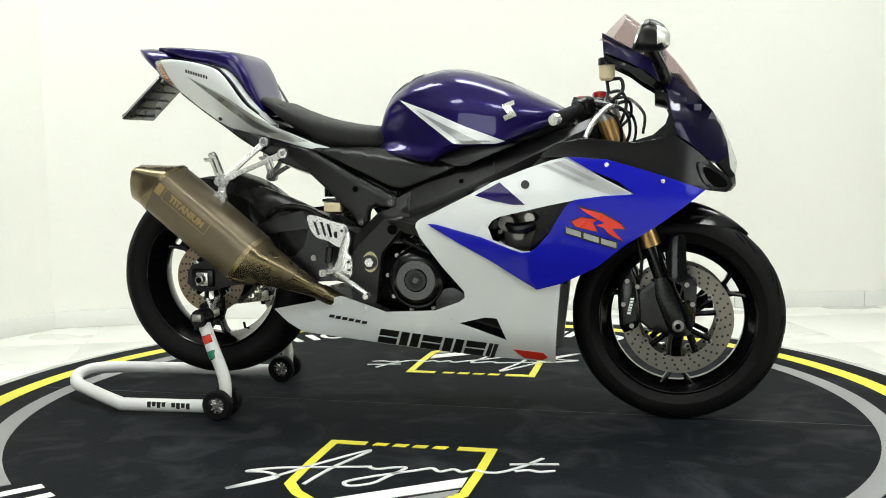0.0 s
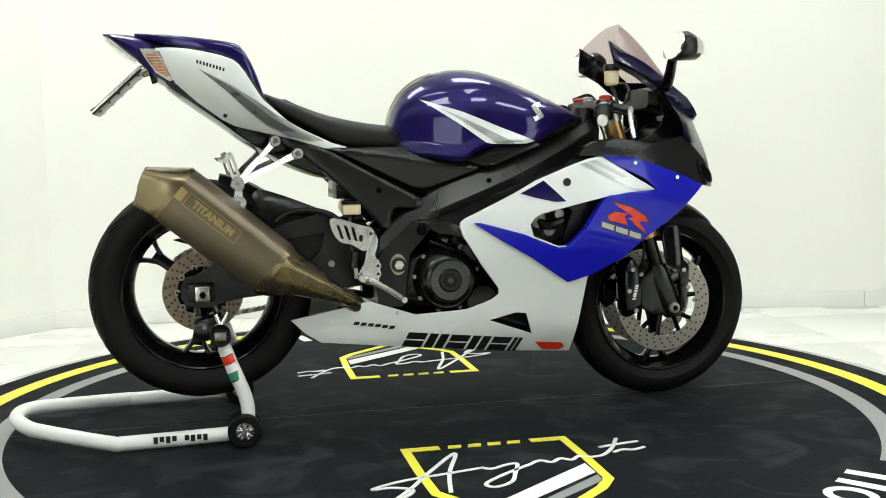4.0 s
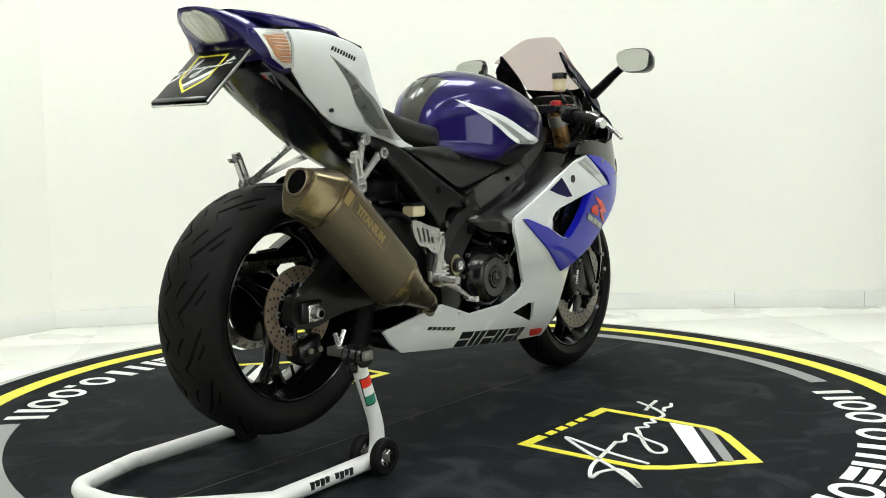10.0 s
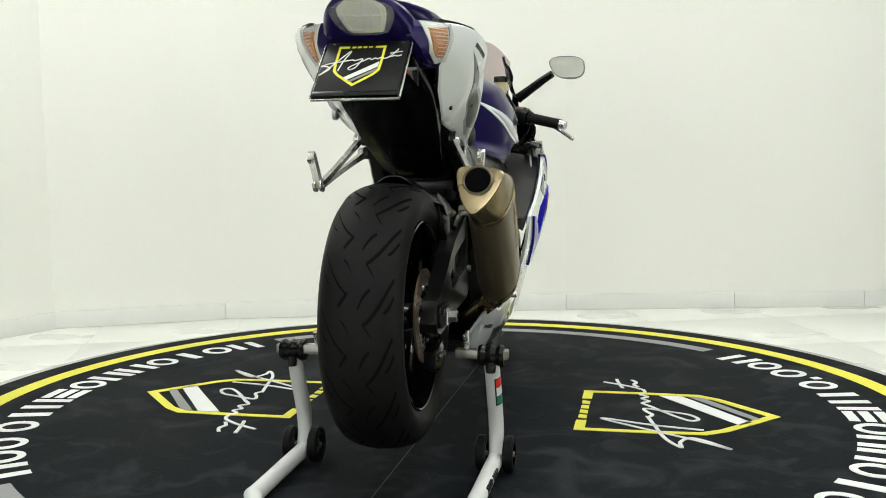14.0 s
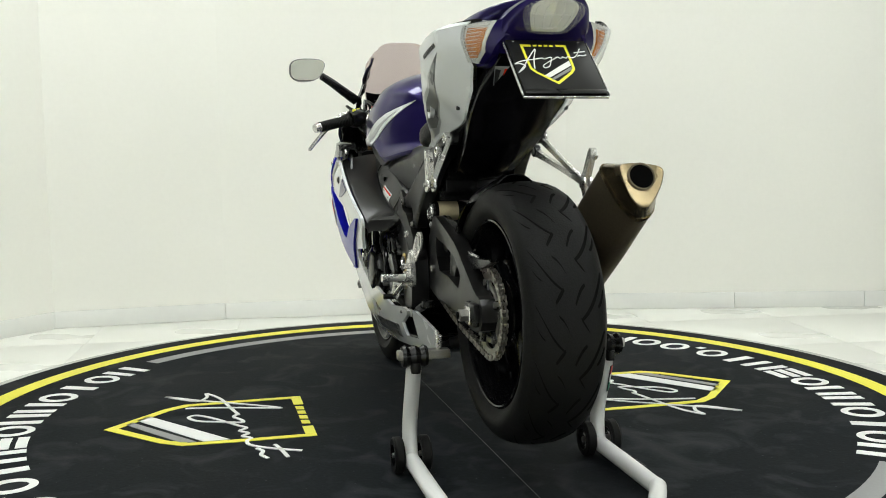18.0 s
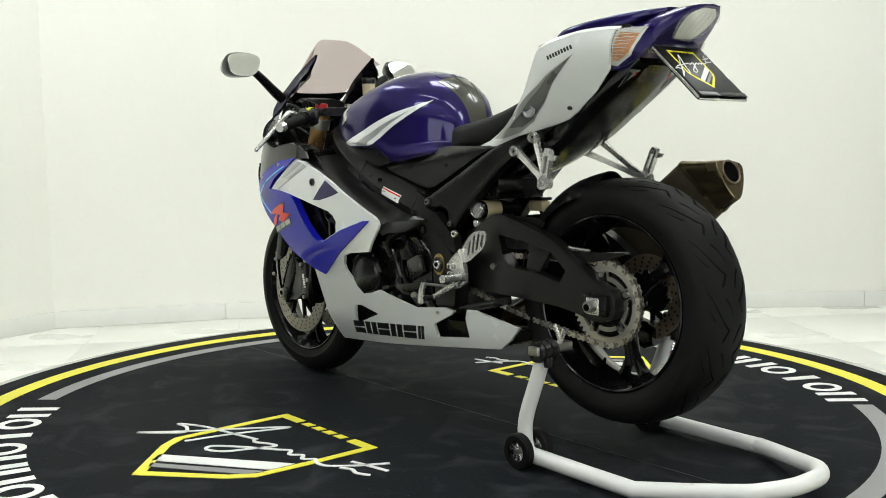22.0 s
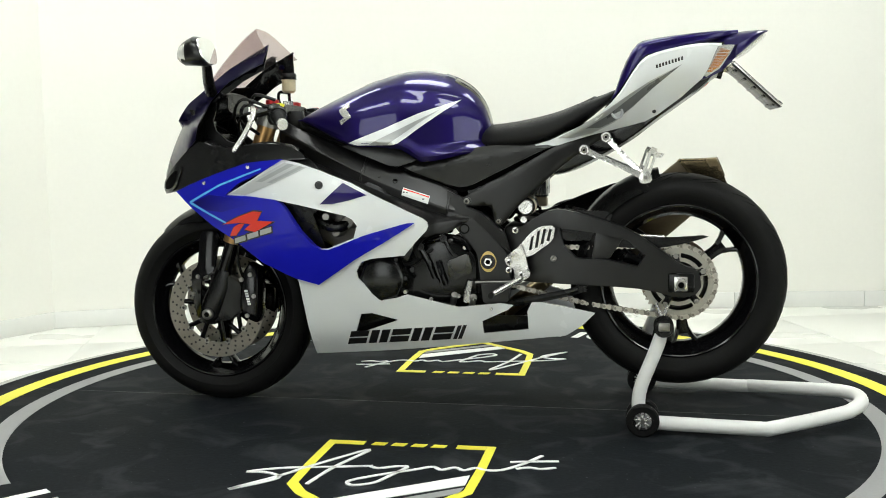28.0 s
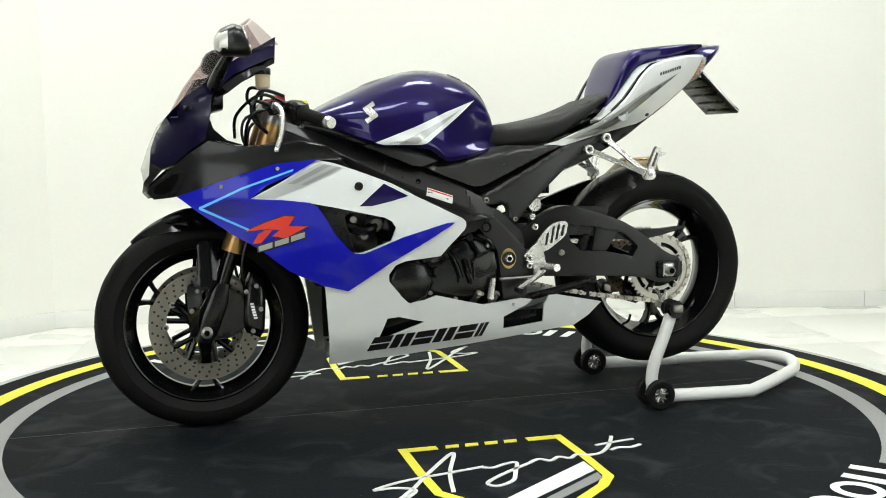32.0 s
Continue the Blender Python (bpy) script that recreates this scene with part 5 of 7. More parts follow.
for s in (-1, 1):
    p = part("tail_panel", sheet(WT, TAILW, s, 0.006, 0.010, edge=0.0015), WHITE, bike, "pearl white tail side panel")
    part("panel_liner", sheet(WT, TAILW, s, 0.006, 0.016, lift=-0.008), PLASTIC, p, "black liner inside the panel")
    part("tail_arrow", sheet(ARROW, TAILW, s, 0.002, 0.012, lift=0.0012), SILVERP, p, "silver arrow stripe")
    part("tail_arrow", sheet([(-0.690, 0.994), (-0.610, 0.949), (-0.554, 0.908), (-0.500, 0.866), (-0.44, 0.832), (-0.48, 0.834), (-0.518, 0.852), (-0.570, 0.892), (-0.622, 0.939)], TAILW, s, 0.002, 0.012, lift=0.0022), GREYPAINT, p, "grey shade in the arrow stripe")
    part("tail_bolt", lathe([(0, -0.004), (0.006, -0.004), (0.005, 0.003), (0, 0.003)], (-0.626, s * (TAILW(-0.626, 0.877) + 0.001), 0.877), "y", 12), BLACKD, p)
    bm = bmesh.new()
    for k in range(9):
        x0 = -0.698 + k * 0.0082
        z0 = 1.0135 - k * 0.0025
        q = [(x0 + 0.0012, z0 + 0.0048), (x0 + 0.0060, z0 + 0.0036), (x0 + 0.0052, z0 - 0.0050), (x0, z0 - 0.0046)]
        sub = sheet(q, TAILW, s, 0.002, 0.1, lift=0.0012)
        tmp = bpy.data.meshes.new("bars")
        sub.to_mesh(tmp)
        sub.free()
        bm.from_mesh(tmp)
        bpy.data.meshes.remove(tmp)
    part("word_bars", bm, BLACKD, p, "row of small black lettering bars")
    # turn signal at the rear corner
    sig = new("turn_signal")
    sig.parent = bike
    tagged(sig, "clear and amber turn signal")
    LAMP = [(-0.841, 1.054), (-0.796, 1.049), (-0.781, 1.020), (-0.769, 0.990), (-0.757, 0.971), (-0.766, 0.968), (-0.801, 0.990), (-0.826, 1.026)]
    part("lamp_housing", sheet([(-0.862, 1.056), (-0.800, 1.052), (-0.774, 0.988), (-0.764, 0.972), (-0.772, 0.966), (-0.808, 0.984), (-0.846, 1.022)], TAILW, s, 0.010, 0.012, lift=-0.0085), PURPLE, sig, "purple housing behind the lamp")
    part("reflector", sheet(LAMP, TAILW, s, 0.006, 0.012, lift=-0.006), CHROME, sig, "silvered lamp bowl")
    part("amber_reflector", sheet([(-0.828, 1.040), (-0.799, 1.041), (-0.784, 1.016), (-0.766, 0.980), (-0.778, 0.980), (-0.800, 0.996), (-0.818, 1.020)], TAILW, s, 0.003, 0.008, lift=-0.0035), AMBER, sig, "amber lamp insert")
    for k in range(9):
        v = (k + 0.6) / 9.4
        a, b = (-0.837 + 0.056 * v, 1.052 - 0.073 * v), (-0.794 + 0.031 * v, 1.047 - 0.066 * v)
        part("lens_rib", sheet([a, b, (b[0] + 0.0003, b[1] - 0.0011), (a[0] + 0.0006, a[1] - 0.0011)], TAILW, s, 0.0015, 0.012, lift=0.0006), LENS, sig, "moulded lens rib")
    part("lens", sheet(LAMP, TAILW, s, 0.002, 0.012, lift=0.0030), COVERGLASS, sig, "clear lens")
for s in (-1, 1):
    part("hump_seal", sheet([(-0.81, 1.060), (-0.71, 1.050), (-0.600, 1.024), (-0.569, 0.990), (-0.523, 0.922), (-0.492, 0.889), (-0.498, 0.882), (-0.532, 0.916), (-0.577, 0.983), (-0.606, 1.012), (-0.71, 1.039), (-0.81, 1.048)], TAILW, s, 0.014, 0.012, lift=-0.008), PLASTIC, bike, "black rubber seal")
part("latch", lathe([(0, 0.0), (0.010, 0.0), (0.013, 0.004), (0.017, 0.004), (0.017, -0.006), (0, -0.006)], (-0.526, TAILW(-0.526, 0.873) + 0.003, 0.873), "y", 24), SILVERP, bike, "seat lock in a chrome ring")
part("seat_strap", loft([(-0.475, 0, 0.914, 0.085, 0.010, 3), (-0.46, 0, 0.915, 0.088, 0.011, 3), (-0.42, 0, 0.897, 0.095, 0.009, 3)], 20), VINYL, bike, "black seat strap")
# purple hump over the pillion place, and its rear spoiler
H_T = table([(-0.86, 1.101), (-0.80, 1.098), (-0.72, 1.091), (-0.60, 1.076), (-0.578, 1.066), (-0.556, 1.034), (-0.532, 0.98), (-0.508, 0.915)])
H_B = table([(-0.86, 1.086), (-0.80, 1.072), (-0.72, 1.050), (-0.60, 1.012), (-0.55, 0.95), (-0.508, 0.885)])
H_W = table([(-0.86, 0.060), (-0.80, 0.094), (-0.72, 0.122), (-0.62, 0.134), (-0.55, 0.124), (-0.508, 0.095)])
W_TOP = table([(-0.80, 1.050), (-0.71, 1.043), (-0.604, 1.016), (-0.575, 0.986), (-0.530, 0.918), (-0.453, 0.852)])
for s in (-1, 1):
    bm = bmesh.new()
    rows = []
    for i in range(25):
        x = -0.80 + 0.335 * i / 24
        z, o = W_TOP(x), TAILW(x, W_TOP(x))
        n = min(H_W(min(-0.508, x)) - 0.012, o - 0.03)
        rows.append([(x, s * (o - 0.002), z - 0.004), (x, s * (o - 0.006), z + 0.002), (x, s * (o * 0.6 + n * 0.4), z + 0.005), (x, s * n, z + 0.004), (x, s * n, z - 0.012)])
    faces(bm, rows)
    bm.normal_update()
    bmesh.ops.solidify(bm, geom=bm.faces[:], thickness=0.003)
    part("tail_shoulder", bm, WHITE, bike, "pearl white shoulder beside the hump")
part("seat_hump", loft([(x, 0, (H_T(x) + H_B(x)) / 2, H_W(x), (H_T(x) - H_B(x)) / 2, 4.6) for x in [-0.855 + 0.01446 * i for i in range(25)]], 40), PURPLE, bike, "glossy purple seat hump")
# purple tail cowl: a wedge whose sloping underside carries the tail light
C_T = table([(-0.938, 1.101), (-0.92, 1.102), (-0.86, 1.096), (-0.80, 1.086), (-0.72, 1.068), (-0.66, 1.055)])
C_B = table([(-0.938, 1.096), (-0.92, 1.085), (-0.863, 1.036), (-0.81, 0.996), (-0.765, 0.962), (-0.72, 0.962), (-0.66, 0.968)])
C_W = table([(-0.938, 0.028), (-0.92, 0.056), (-0.89, 0.081), (-0.85, 0.099), (-0.82, 0.104), (-0.78, 0.106), (-0.72, 0.150), (-0.66, 0.180)])


def tail_ring(x):
    """One upright section of the tail cowl: flat under the light, sloped shoulders above."""
    t, b, w = C_T(x), C_B(x), C_W(x)
    h = t - b
    half = [(0.0, t), (w * 0.45, t - 0.001), (w * 0.72, t - h * 0.10 - 0.002), (w * 0.90, t - h * 0.30), (w, t - h * 0.55), (w * 0.99, b + h * 0.16), (w * 0.93, b + h * 0.03), (w * 0.80, b), (0.0, b)]
    return [(x, y, z) for y, z in half] + [(x, -y, z) for y, z in half[-2:0:-1]]


bm = bmesh.new()
vs = faces(bm, [tail_ring(-0.938 + 0.278 * i / 26) for i in range(27)], close_v=True)
bm.faces.new(vs[0])
bm.faces.new(vs[-1])
part("tail_cowl", bm, PURPLE, bike, "purple tail cowl round the light")


def on_light(u, v, d):
    """A point of the tail light: across, down its slope, and out of it."""
    x = -0.930 + 0.072 * v
    w = (0.056 + 0.018 * math.sin(math.pi * min(1.0, v * 0.9 + 0.08)) - 0.012 * v) * min(1.0, 0.45 + 2.2 * v)
    return (x - 0.64 * d + 0.006 * abs(u) ** 3, w * u, C_B(x) - 0.77 * d + 0.005 * abs(u) ** 3)


for name, lift, mat, label in (("light_reflector", 0.0015, CHROME, "silvered reflector behind the lens"), ("tail_light", 0.0085, COVERGLASS, "large clear tail light lens")):
    bm = bmesh.new()
    faces(bm, [[on_light(-1 + k / 8, i / 10, lift + (0.004 * math.sin(math.pi * i / 10) * (1 - (k / 8 - 1) ** 2) if name == "tail_light" else 0)) for k in range(17)] for i in range(11)])
    bm.normal_update()
    bmesh.ops.solidify(bm, geom=bm.faces[:], thickness=0.002)
    part(name, bm, mat, bike, label)
for i in range(2):
    for k in range(6):
        u, v = -0.75 + 0.30 * k, 0.30 + 0.40 * i
        bm = bmesh.new()
        rows = [[on_light(u + a * 0.143, v + b * 0.19, 0.0026 + h) for a, b in ((-1, -1), (0, -1.04), (1, -1), (1.04, 0), (1, 1), (0, 1.04), (-1, 1), (-1.04, 0))] for h in (0.0, 0.0018)]
        rows.append([on_light(u + a * 0.10, v + b * 0.13, 0.0026 - 0.0004) for a, b in ((-1, -1), (0, -1.1), (1, -1), (1.1, 0), (1, 1), (0, 1.1), (-1, 1), (-1.1, 0))])
        vs = faces(bm, rows, close_v=True)
        bm.faces.new(vs[-1])
        part("light_cell", bm, CHROME, bike, "dished cell of the tail light", 0.1)
# undertail tray: flat underside between the white panels, glossy flanks
U_T = table([(-0.80, 1.00), (-0.72, 0.955), (-0.62, 0.885), (-0.52, 0.835), (-0.34, 0.770)])
U_W = table([(-0.80, 0.090), (-0.70, 0.110), (-0.60, 0.105), (-0.50, 0.090), (-0.34, 0.074)])
U_B = table([(-0.80, 0.972), (-0.758, 0.938), (-0.70, 0.896), (-0.638, 0.852), (-0.569, 0.800), (-0.48, 0.748), (-0.40, 0.712), (-0.34, 0.700)])
bm = bmesh.new()
rows = []
for i in range(27):
    x = -0.80 + 0.46 * i / 26
    t, b = U_T(x), U_B(x)
    w = U_W(x)
    half = [(0.0, t), (w * 0.9, t), (w, t - 0.004), (w, b + 0.016), (w * 0.965, b + 0.009), (w * 0.62, b + 0.001), (w * 0.50, b), (0.0, b)]
    rows.append([(x, y, z) for y, z in half] + [(x, -y, z) for y, z in half[-2:0:-1]])
vs = faces(bm, rows, close_v=True)
bm.faces.new(vs[0])
bm.faces.new(vs[-1])
tray = part("undertail", bm, UNDER, bike, "glossy black undertail tray")
for s in (-1, 1):
    for name, pts, d, mat in (("undertail_sticker", ((-0.782, 0.060), (-0.776, 0.092), (-0.732, 0.082)), 0.0010, SILVERP), ("sticker_field", ((-0.778, 0.063), (-0.776, 0.069), (-0.764, 0.068)), 0.0018, RED), ("sticker_field", ((-0.772, 0.077), (-0.772, 0.089), (-0.737, 0.081), (-0.749, 0.076)), 0.0018, BLACKD)):
        bm = bmesh.new()
        low = [bm.verts.new((x, s * (y + 0.5 * d), U_B(x) + 0.001 + 0.22 * (y - 0.065) - d - 0.0004)) for x, y in pts]
        top = [bm.verts.new((x, s * y, U_B(x) + 0.001 + 0.22 * (y - 0.065) - d + 0.0004)) for x, y in pts]
        bm.faces.new(low)
        bm.faces.new(top[::-1])
        for n in range(len(pts)):
            bm.faces.new((low[n - 1], top[n - 1], top[n], low[n]))
        part(name, bm, mat, bike, "triangular sticker under the tail")
# plate holder with printed placard (no number)
ph = new("plate_holder")
ph.parent = bike
tagged(ph, "black placard on the plate holder, tilted under the tail")
PM = pose(-0.9035, 0, 0.952, 0, -43, 0)
ph.matrix_basis = PM
part("placard", box(-0.086, 0.086, -0.090, 0.090, -0.002, 0.003, 0.0015), PLACARD, ph, "black placard with a printed shield")
part("backing_plate", box(-0.092, 0.082, -0.0935, 0.0935, -0.010, -0.003, 0.002), PLASTIC, ph)
for k in range(5):
    part("holder_rib", box(-0.08 + k * 0.035, -0.072 + k * 0.035, -0.075, 0.075, -0.014, -0.0095, 0.001), PLASTIC, ph)
part("lower_strip", box(-0.092, -0.078, -0.091, 0.091, 0.0032, 0.0050, 0.001), PLASTIC, ph, "black lower strip")
part("edge_trim", box(-0.0945, -0.0925, -0.094, 0.094, -0.008, -0.002, 0.0005), ALLOY, ph, "bright bottom edge")
part("edge_trim", box(-0.090, 0.084, -0.0965, -0.0940, -0.005, 0.0005, 0.0006), ALLOY, ph, "bright side edge")
part("edge_trim", box(-0.090, 0.084, 0.0940, 0.0965, -0.005, 0.0005, 0.0006), ALLOY, ph, "bright side edge")
emblem(ph, 0.104, pose(0.070, 0.010, 0.003, 0, 0, -90), 0.0006)
part("holder_arm", tube([(-0.82, 0, 0.985), (-0.80, 0, 0.99), (-0.76, 0, 0.99)], 0.018, 10), PLASTIC, bike)
for s in (-1, 1):
    part("holder_stay", tube([(-0.845, s * 0.075, 1.0), (-0.815, s * 0.075, 1.01)], 0.010, 8), ALLOY, bike)

# ---- fairing ----
F_Z = table([(0.14, 0.090), (0.18, 0.125), (0.25, 0.168), (0.32, 0.190), (0.40, 0.212), (0.50, 0.245), (0.60, 0.265), (0.68, 0.270), (0.74, 0.262), (0.80, 0.250)])
F_X = table([(-0.50, 0.82), (-0.30, 0.88), (-0.10, 0.96), (0.05, 1.0), (0.40, 1.0), (0.55, 0.93), (0.68, 0.80), (0.78, 0.60), (0.84, 0.36), (0.87, 0.14)])


TOPE = table([(-0.012, 0.570), (0.048, 0.602), (0.143, 0.652), (0.206, 0.686), (0.300, 0.722), (0.362, 0.743), (0.409, 0.753)])


def fair(x, z):
    """Half the fairing's width at a place of its flank."""
    return F_Z(z) * F_X(x)


WHITE_OUT = [(-0.004, 0.555), (-0.009, 0.567), (-0.007, 0.579), (0.004, 0.589), (0.048, 0.610), (0.143, 0.656), (0.206, 0.690), (0.300, 0.726), (0.362, 0.747), (0.409, 0.757), (0.50, 0.70), (0.581, 0.657), (0.50, 0.645), (0.428, 0.642), (0.359, 0.628), (0.225, 0.597), (0.205, 0.586), (0.193, 0.568), (0.205, 0.533), (0.282, 0.503), (0.36, 0.50), (0.40, 0.45), (0.383, 0.401), (0.367, 0.238), (0.362, 0.172), (0.123, 0.190), (-0.122, 0.216), (-0.385, 0.245), (-0.430, 0.275), (-0.468, 0.314), (-0.316, 0.346), (-0.25, 0.360), (-0.22, 0.350), (-0.12, 0.316), (0.027, 0.325), (0.10, 0.352), (0.117, 0.366), (0.116, 0.384), (0.06, 0.455), (0.0, 0.542)]
BLUE_OUT = [(0.405, 0.757), (0.512, 0.748), (0.603, 0.721), (0.694, 0.690), (0.766, 0.664), (0.710, 0.620), (0.635, 0.567), (0.559, 0.521), (0.483, 0.459), (0.39, 0.413), (0.321, 0.394), (0.205, 0.471), (0.112, 0.524), (0.040, 0.568), (0.028, 0.577), (0.05, 0.576), (0.174, 0.541), (0.255, 0.508), (0.282, 0.499), (0.305, 0.501), (0.321, 0.510), (0.359, 0.553), (0.398, 0.618), (0.410, 0.632), (0.428, 0.643), (0.50, 0.652), (0.583, 0.656), (0.54, 0.690), (0.46, 0.725)]
BLACK_OUT = [(0.335, 0.757), (0.352, 0.775), (0.379, 0.792), (0.457, 0.803), (0.581, 0.790), (0.64, 0.800), (0.681, 0.810), (0.735, 0.775), (0.766, 0.748), (0.80, 0.72), (0.835, 0.690), (0.842, 0.672), (0.825, 0.655), (0.775, 0.662), (0.694, 0.688), (0.603, 0.719), (0.512, 0.746), (0.405, 0.755)]
DUCT = [(0.755, 0.735), (0.822, 0.692), (0.826, 0.668), (0.79, 0.672), (0.768, 0.695)]
TRI = [(0.095, 0.289), (0.172, 0.309), (0.205, 0.306), (0.230, 0.240), (0.17, 0.262)]
BAND = [(0.335, 0.733), (0.40, 0.748), (0.50, 0.696), (0.565, 0.660), (0.52, 0.656), (0.43, 0.690)]
PATCH = [(0.160, 0.655), (0.228, 0.690), (0.258, 0.664), (0.296, 0.630), (0.262, 0.630), (0.21, 0.641)]
LEDGE = table([(0.352, 0.776), (0.379, 0.792), (0.457, 0.803), (0.581, 0.790), (0.64, 0.800), (0.681, 0.810)])
LEFT_OUT = WHITE_OUT[:-10] + [(-0.316, 0.346), (-0.29, 0.345), (-0.277, 0.318), (-0.279, 0.264), (-0.151, 0.250), (-0.148, 0.288), (-0.222, 0.322), (-0.238, 0.336), (-0.20, 0.342), (-0.082, 0.330), (0.0, 0.350), (0.064, 0.367), (0.10, 0.355), (0.132, 0.350), (0.165, 0.368), (0.205, 0.415), (0.207, 0.435), (0.19, 0.462), (0.161, 0.473), (0.062, 0.483), (0.03, 0.52)]
for s in (-1, 1):
    white = part("fairing_panel", sheet(WHITE_OUT if s < 0 else LEFT_OUT, fair, s, 0.009, 0.014, holes=[TRI], edge=0.003), WHITE, bike, "pearl white side fairing and belly pan")
    blue = part("blue_cowl", sheet(BLUE_OUT, fair, s, 0.026, 0.016, lift=0.007, edge=0.005), BLUE, bike, "gloss blue side cowl")
    part("intake_cowl", sheet(BLACK_OUT, fair, s, 0.008, 0.012, lift=0.005, edge=0.0015), CARBON, bike, "dark grey air intake cowl")
    bm = bmesh.new()
    rows = []
    for i in range(13):
        x = 0.362 + 0.30 * i / 12
        z = LEDGE(x)
        o = fair(x, z)
        rows.append([(x, s * (o + 0.003), z - 0.004), (x, s * (o - 0.002), z), (x, s * (o - 0.022), z + 0.002), (x, s * (o - 0.050), z - 0.002), (x, s * (o - 0.052), z - 0.010)])
    faces(bm, rows)
    bm.normal_update()
    bmesh.ops.solidify(bm, geom=bm.faces[:], thickness=0.003)
    part("cowl_ledge", bm, CARBON, bike, "flat top edge of the air intake cowl")
    part("intake_rim", sheet(rounded([(0.735, 0.752), (0.826, 0.700), (0.836, 0.665), (0.782, 0.663), (0.755, 0.690)], 2), fair, s, 0.006, 0.02, lift=0.009, edge=0.003), CARBON, bike, "rim of the air intake")
    # flat dark sheet: the shade inside the intake is put into its colour
    part("intake_mouth", sheet(rounded(DUCT, 2), fair, s, 0.003, 0.02, lift=0.0115), DEEPBLACK, bike, "near-black sheet painted as the shaded air intake mouth")
    part("silver_band", sheet(BAND, fair, s, 0.003, 0.012, lift=0.0020), FLAKE, white, "silver graphic band")
    for k0, k1 in ((0.10, 0.30), (0.52, 0.80)):
        q = [(0.335 + 0.065 * k, 0.733 + 0.015 * k) for k in (k0, k1)] + [(0.43 + 0.07 * k, 0.690 + 0.006 * k) for k in (k1, k0)]
        part("band_streak", sheet(q, fair, s, 0.002, 0.012, lift=0.0032), SILVERP, white, "darker streak in the silver band")
    part("purple_patch", sheet(PATCH, fair, s, 0.003, 0.010, lift=0.0022), PURPLE, white, "purple graphic patch")
    part("hole_rim", lathe([(0, -0.002), (0.0115, -0.002), (0.0115, 0.003), (0.008, 0.003), (0.007, 0.0), (0, 0.0)], (0.297, s * (fair(0.297, 0.684) + 0.001), 0.684), "y", 20), BLACKD, white, "recessed black fairing bolt")
    for q in ((0.510, 0.735), (0.655, 0.690)):
        part("screw", lathe([(0, -0.002), (0.006, -0.002), (0.005, 0.003), (0, 0.003)], (q[0], s * (fair(*q) + 0.008), q[1]), "y", 12), ALLOY, blue)
    part("screw", lathe([(0, -0.002), (0.005, -0.002), (0.004, 0.003), (0, 0.003)], (-0.175, s * (fair(-0.175, 0.325) + 0.002), 0.325), "y", 12), ALLOY, white)
    # emblem on the blue cowl: red slashes on black, grey bars under them
    mark = new("cowl_emblem")
    mark.parent = bike
    tagged(mark, "red slashed emblem with grey bars below")
    if s < 0:
        shapes = [[(0.439, 0.623), (0.497, 0.607), (0.545, 0.581), (0.557, 0.564), (0.524, 0.566), (0.553, 0.532), (0.517, 0.551), (0.502, 0.569), (0.484, 0.575), (0.505, 0.581), (0.46, 0.607)], [(0.42, 0.586), (0.445, 0.597), (0.487, 0.59), (0.475, 0.581), (0.487, 0.558), (0.43, 0.572)]]
        g0, g1, hgt = (0.402, 0.571), (0.540, 0.526), 0.015
    else:
        shapes = [[(0.596, 0.571), (0.545, 0.594), (0.496, 0.610), (0.47, 0.608), (0.486, 0.583), (0.436, 0.581), (0.495, 0.550), (0.528, 0.557), (0.508, 0.573), (0.541, 0.576)], [(0.545, 0.573), (0.527, 0.574), (0.557, 0.539), (0.578, 0.537), (0.564, 0.562)]]
        g0, g1, hgt = (0.566, 0.529), (0.440, 0.567), 0.015
    for q in shapes:
        c = (sum(a for a, _ in q) / len(q), sum(b for _, b in q) / len(q))
        part("outline", sheet([(c[0] + (a - c[0]) * 1.10, c[1] + (b - c[1]) * 1.14) for a, b in q], fair, s, 0.002, 0.03, lift=0.0082), BLACKD, mark)
        part("slash", sheet(q, fair, s, 0.002, 0.03, lift=0.0096), RED, mark)
    for k in range(3):
        for grow, lift, mm, nm in ((0.0035, 0.0082, BLACKD, "outline"), (0.0, 0.0096, SILVERP, "bar")):
            t0, t1 = k / 3 + 0.02, (k + 1) / 3 - 0.03
            ax, az = g0[0] + (g1[0] - g0[0]) * t0, g0[1] + (g1[1] - g0[1]) * t0
            bx, bz = g0[0] + (g1[0] - g0[0]) * t1, g0[1] + (g1[1] - g0[1]) * t1
            e = math.copysign(grow, bx - ax)
            part(nm, sheet([(ax - e, az + grow), (bx + e, bz + grow), (bx + e, bz - hgt - grow), (ax - e, az - hgt - grow)], fair, s, 0.002, 0.03, lift=lift), mm, mark)
    # dark marks in place of the maker's lettering on the belly pan
    word = new("belly_lettering")
    word.parent = bike
    tagged(word, "bold black lettering bars on the belly pan")
    for k in range(6):
        w = 0.056 if k < 5 else 0.026
        x0 = -0.147 + k * 0.0635
        for a0, a1, b0, b1 in (((0, 1, 0.55, 1), (0, 1, 0, 0.45)) if k % 2 == 0 else ((0, 0.44, 0, 1), (0.56, 1, 0, 1))):
            pts = []
            for a, b in ((a0, b1), (a1, b1), (a1, b0), (a0, b0)):
                x = x0 + a * w
                if s < 0:
                    pts.append((x + (b - 0.5) * 0.018, 0.221 - (x + 0.147) * 0.11 + b * 0.044))
                else:
                    pts.append((0.102 - x - (b - 0.5) * 0.018, 0.208 + (x + 0.147) * 0.072 + b * 0.043))
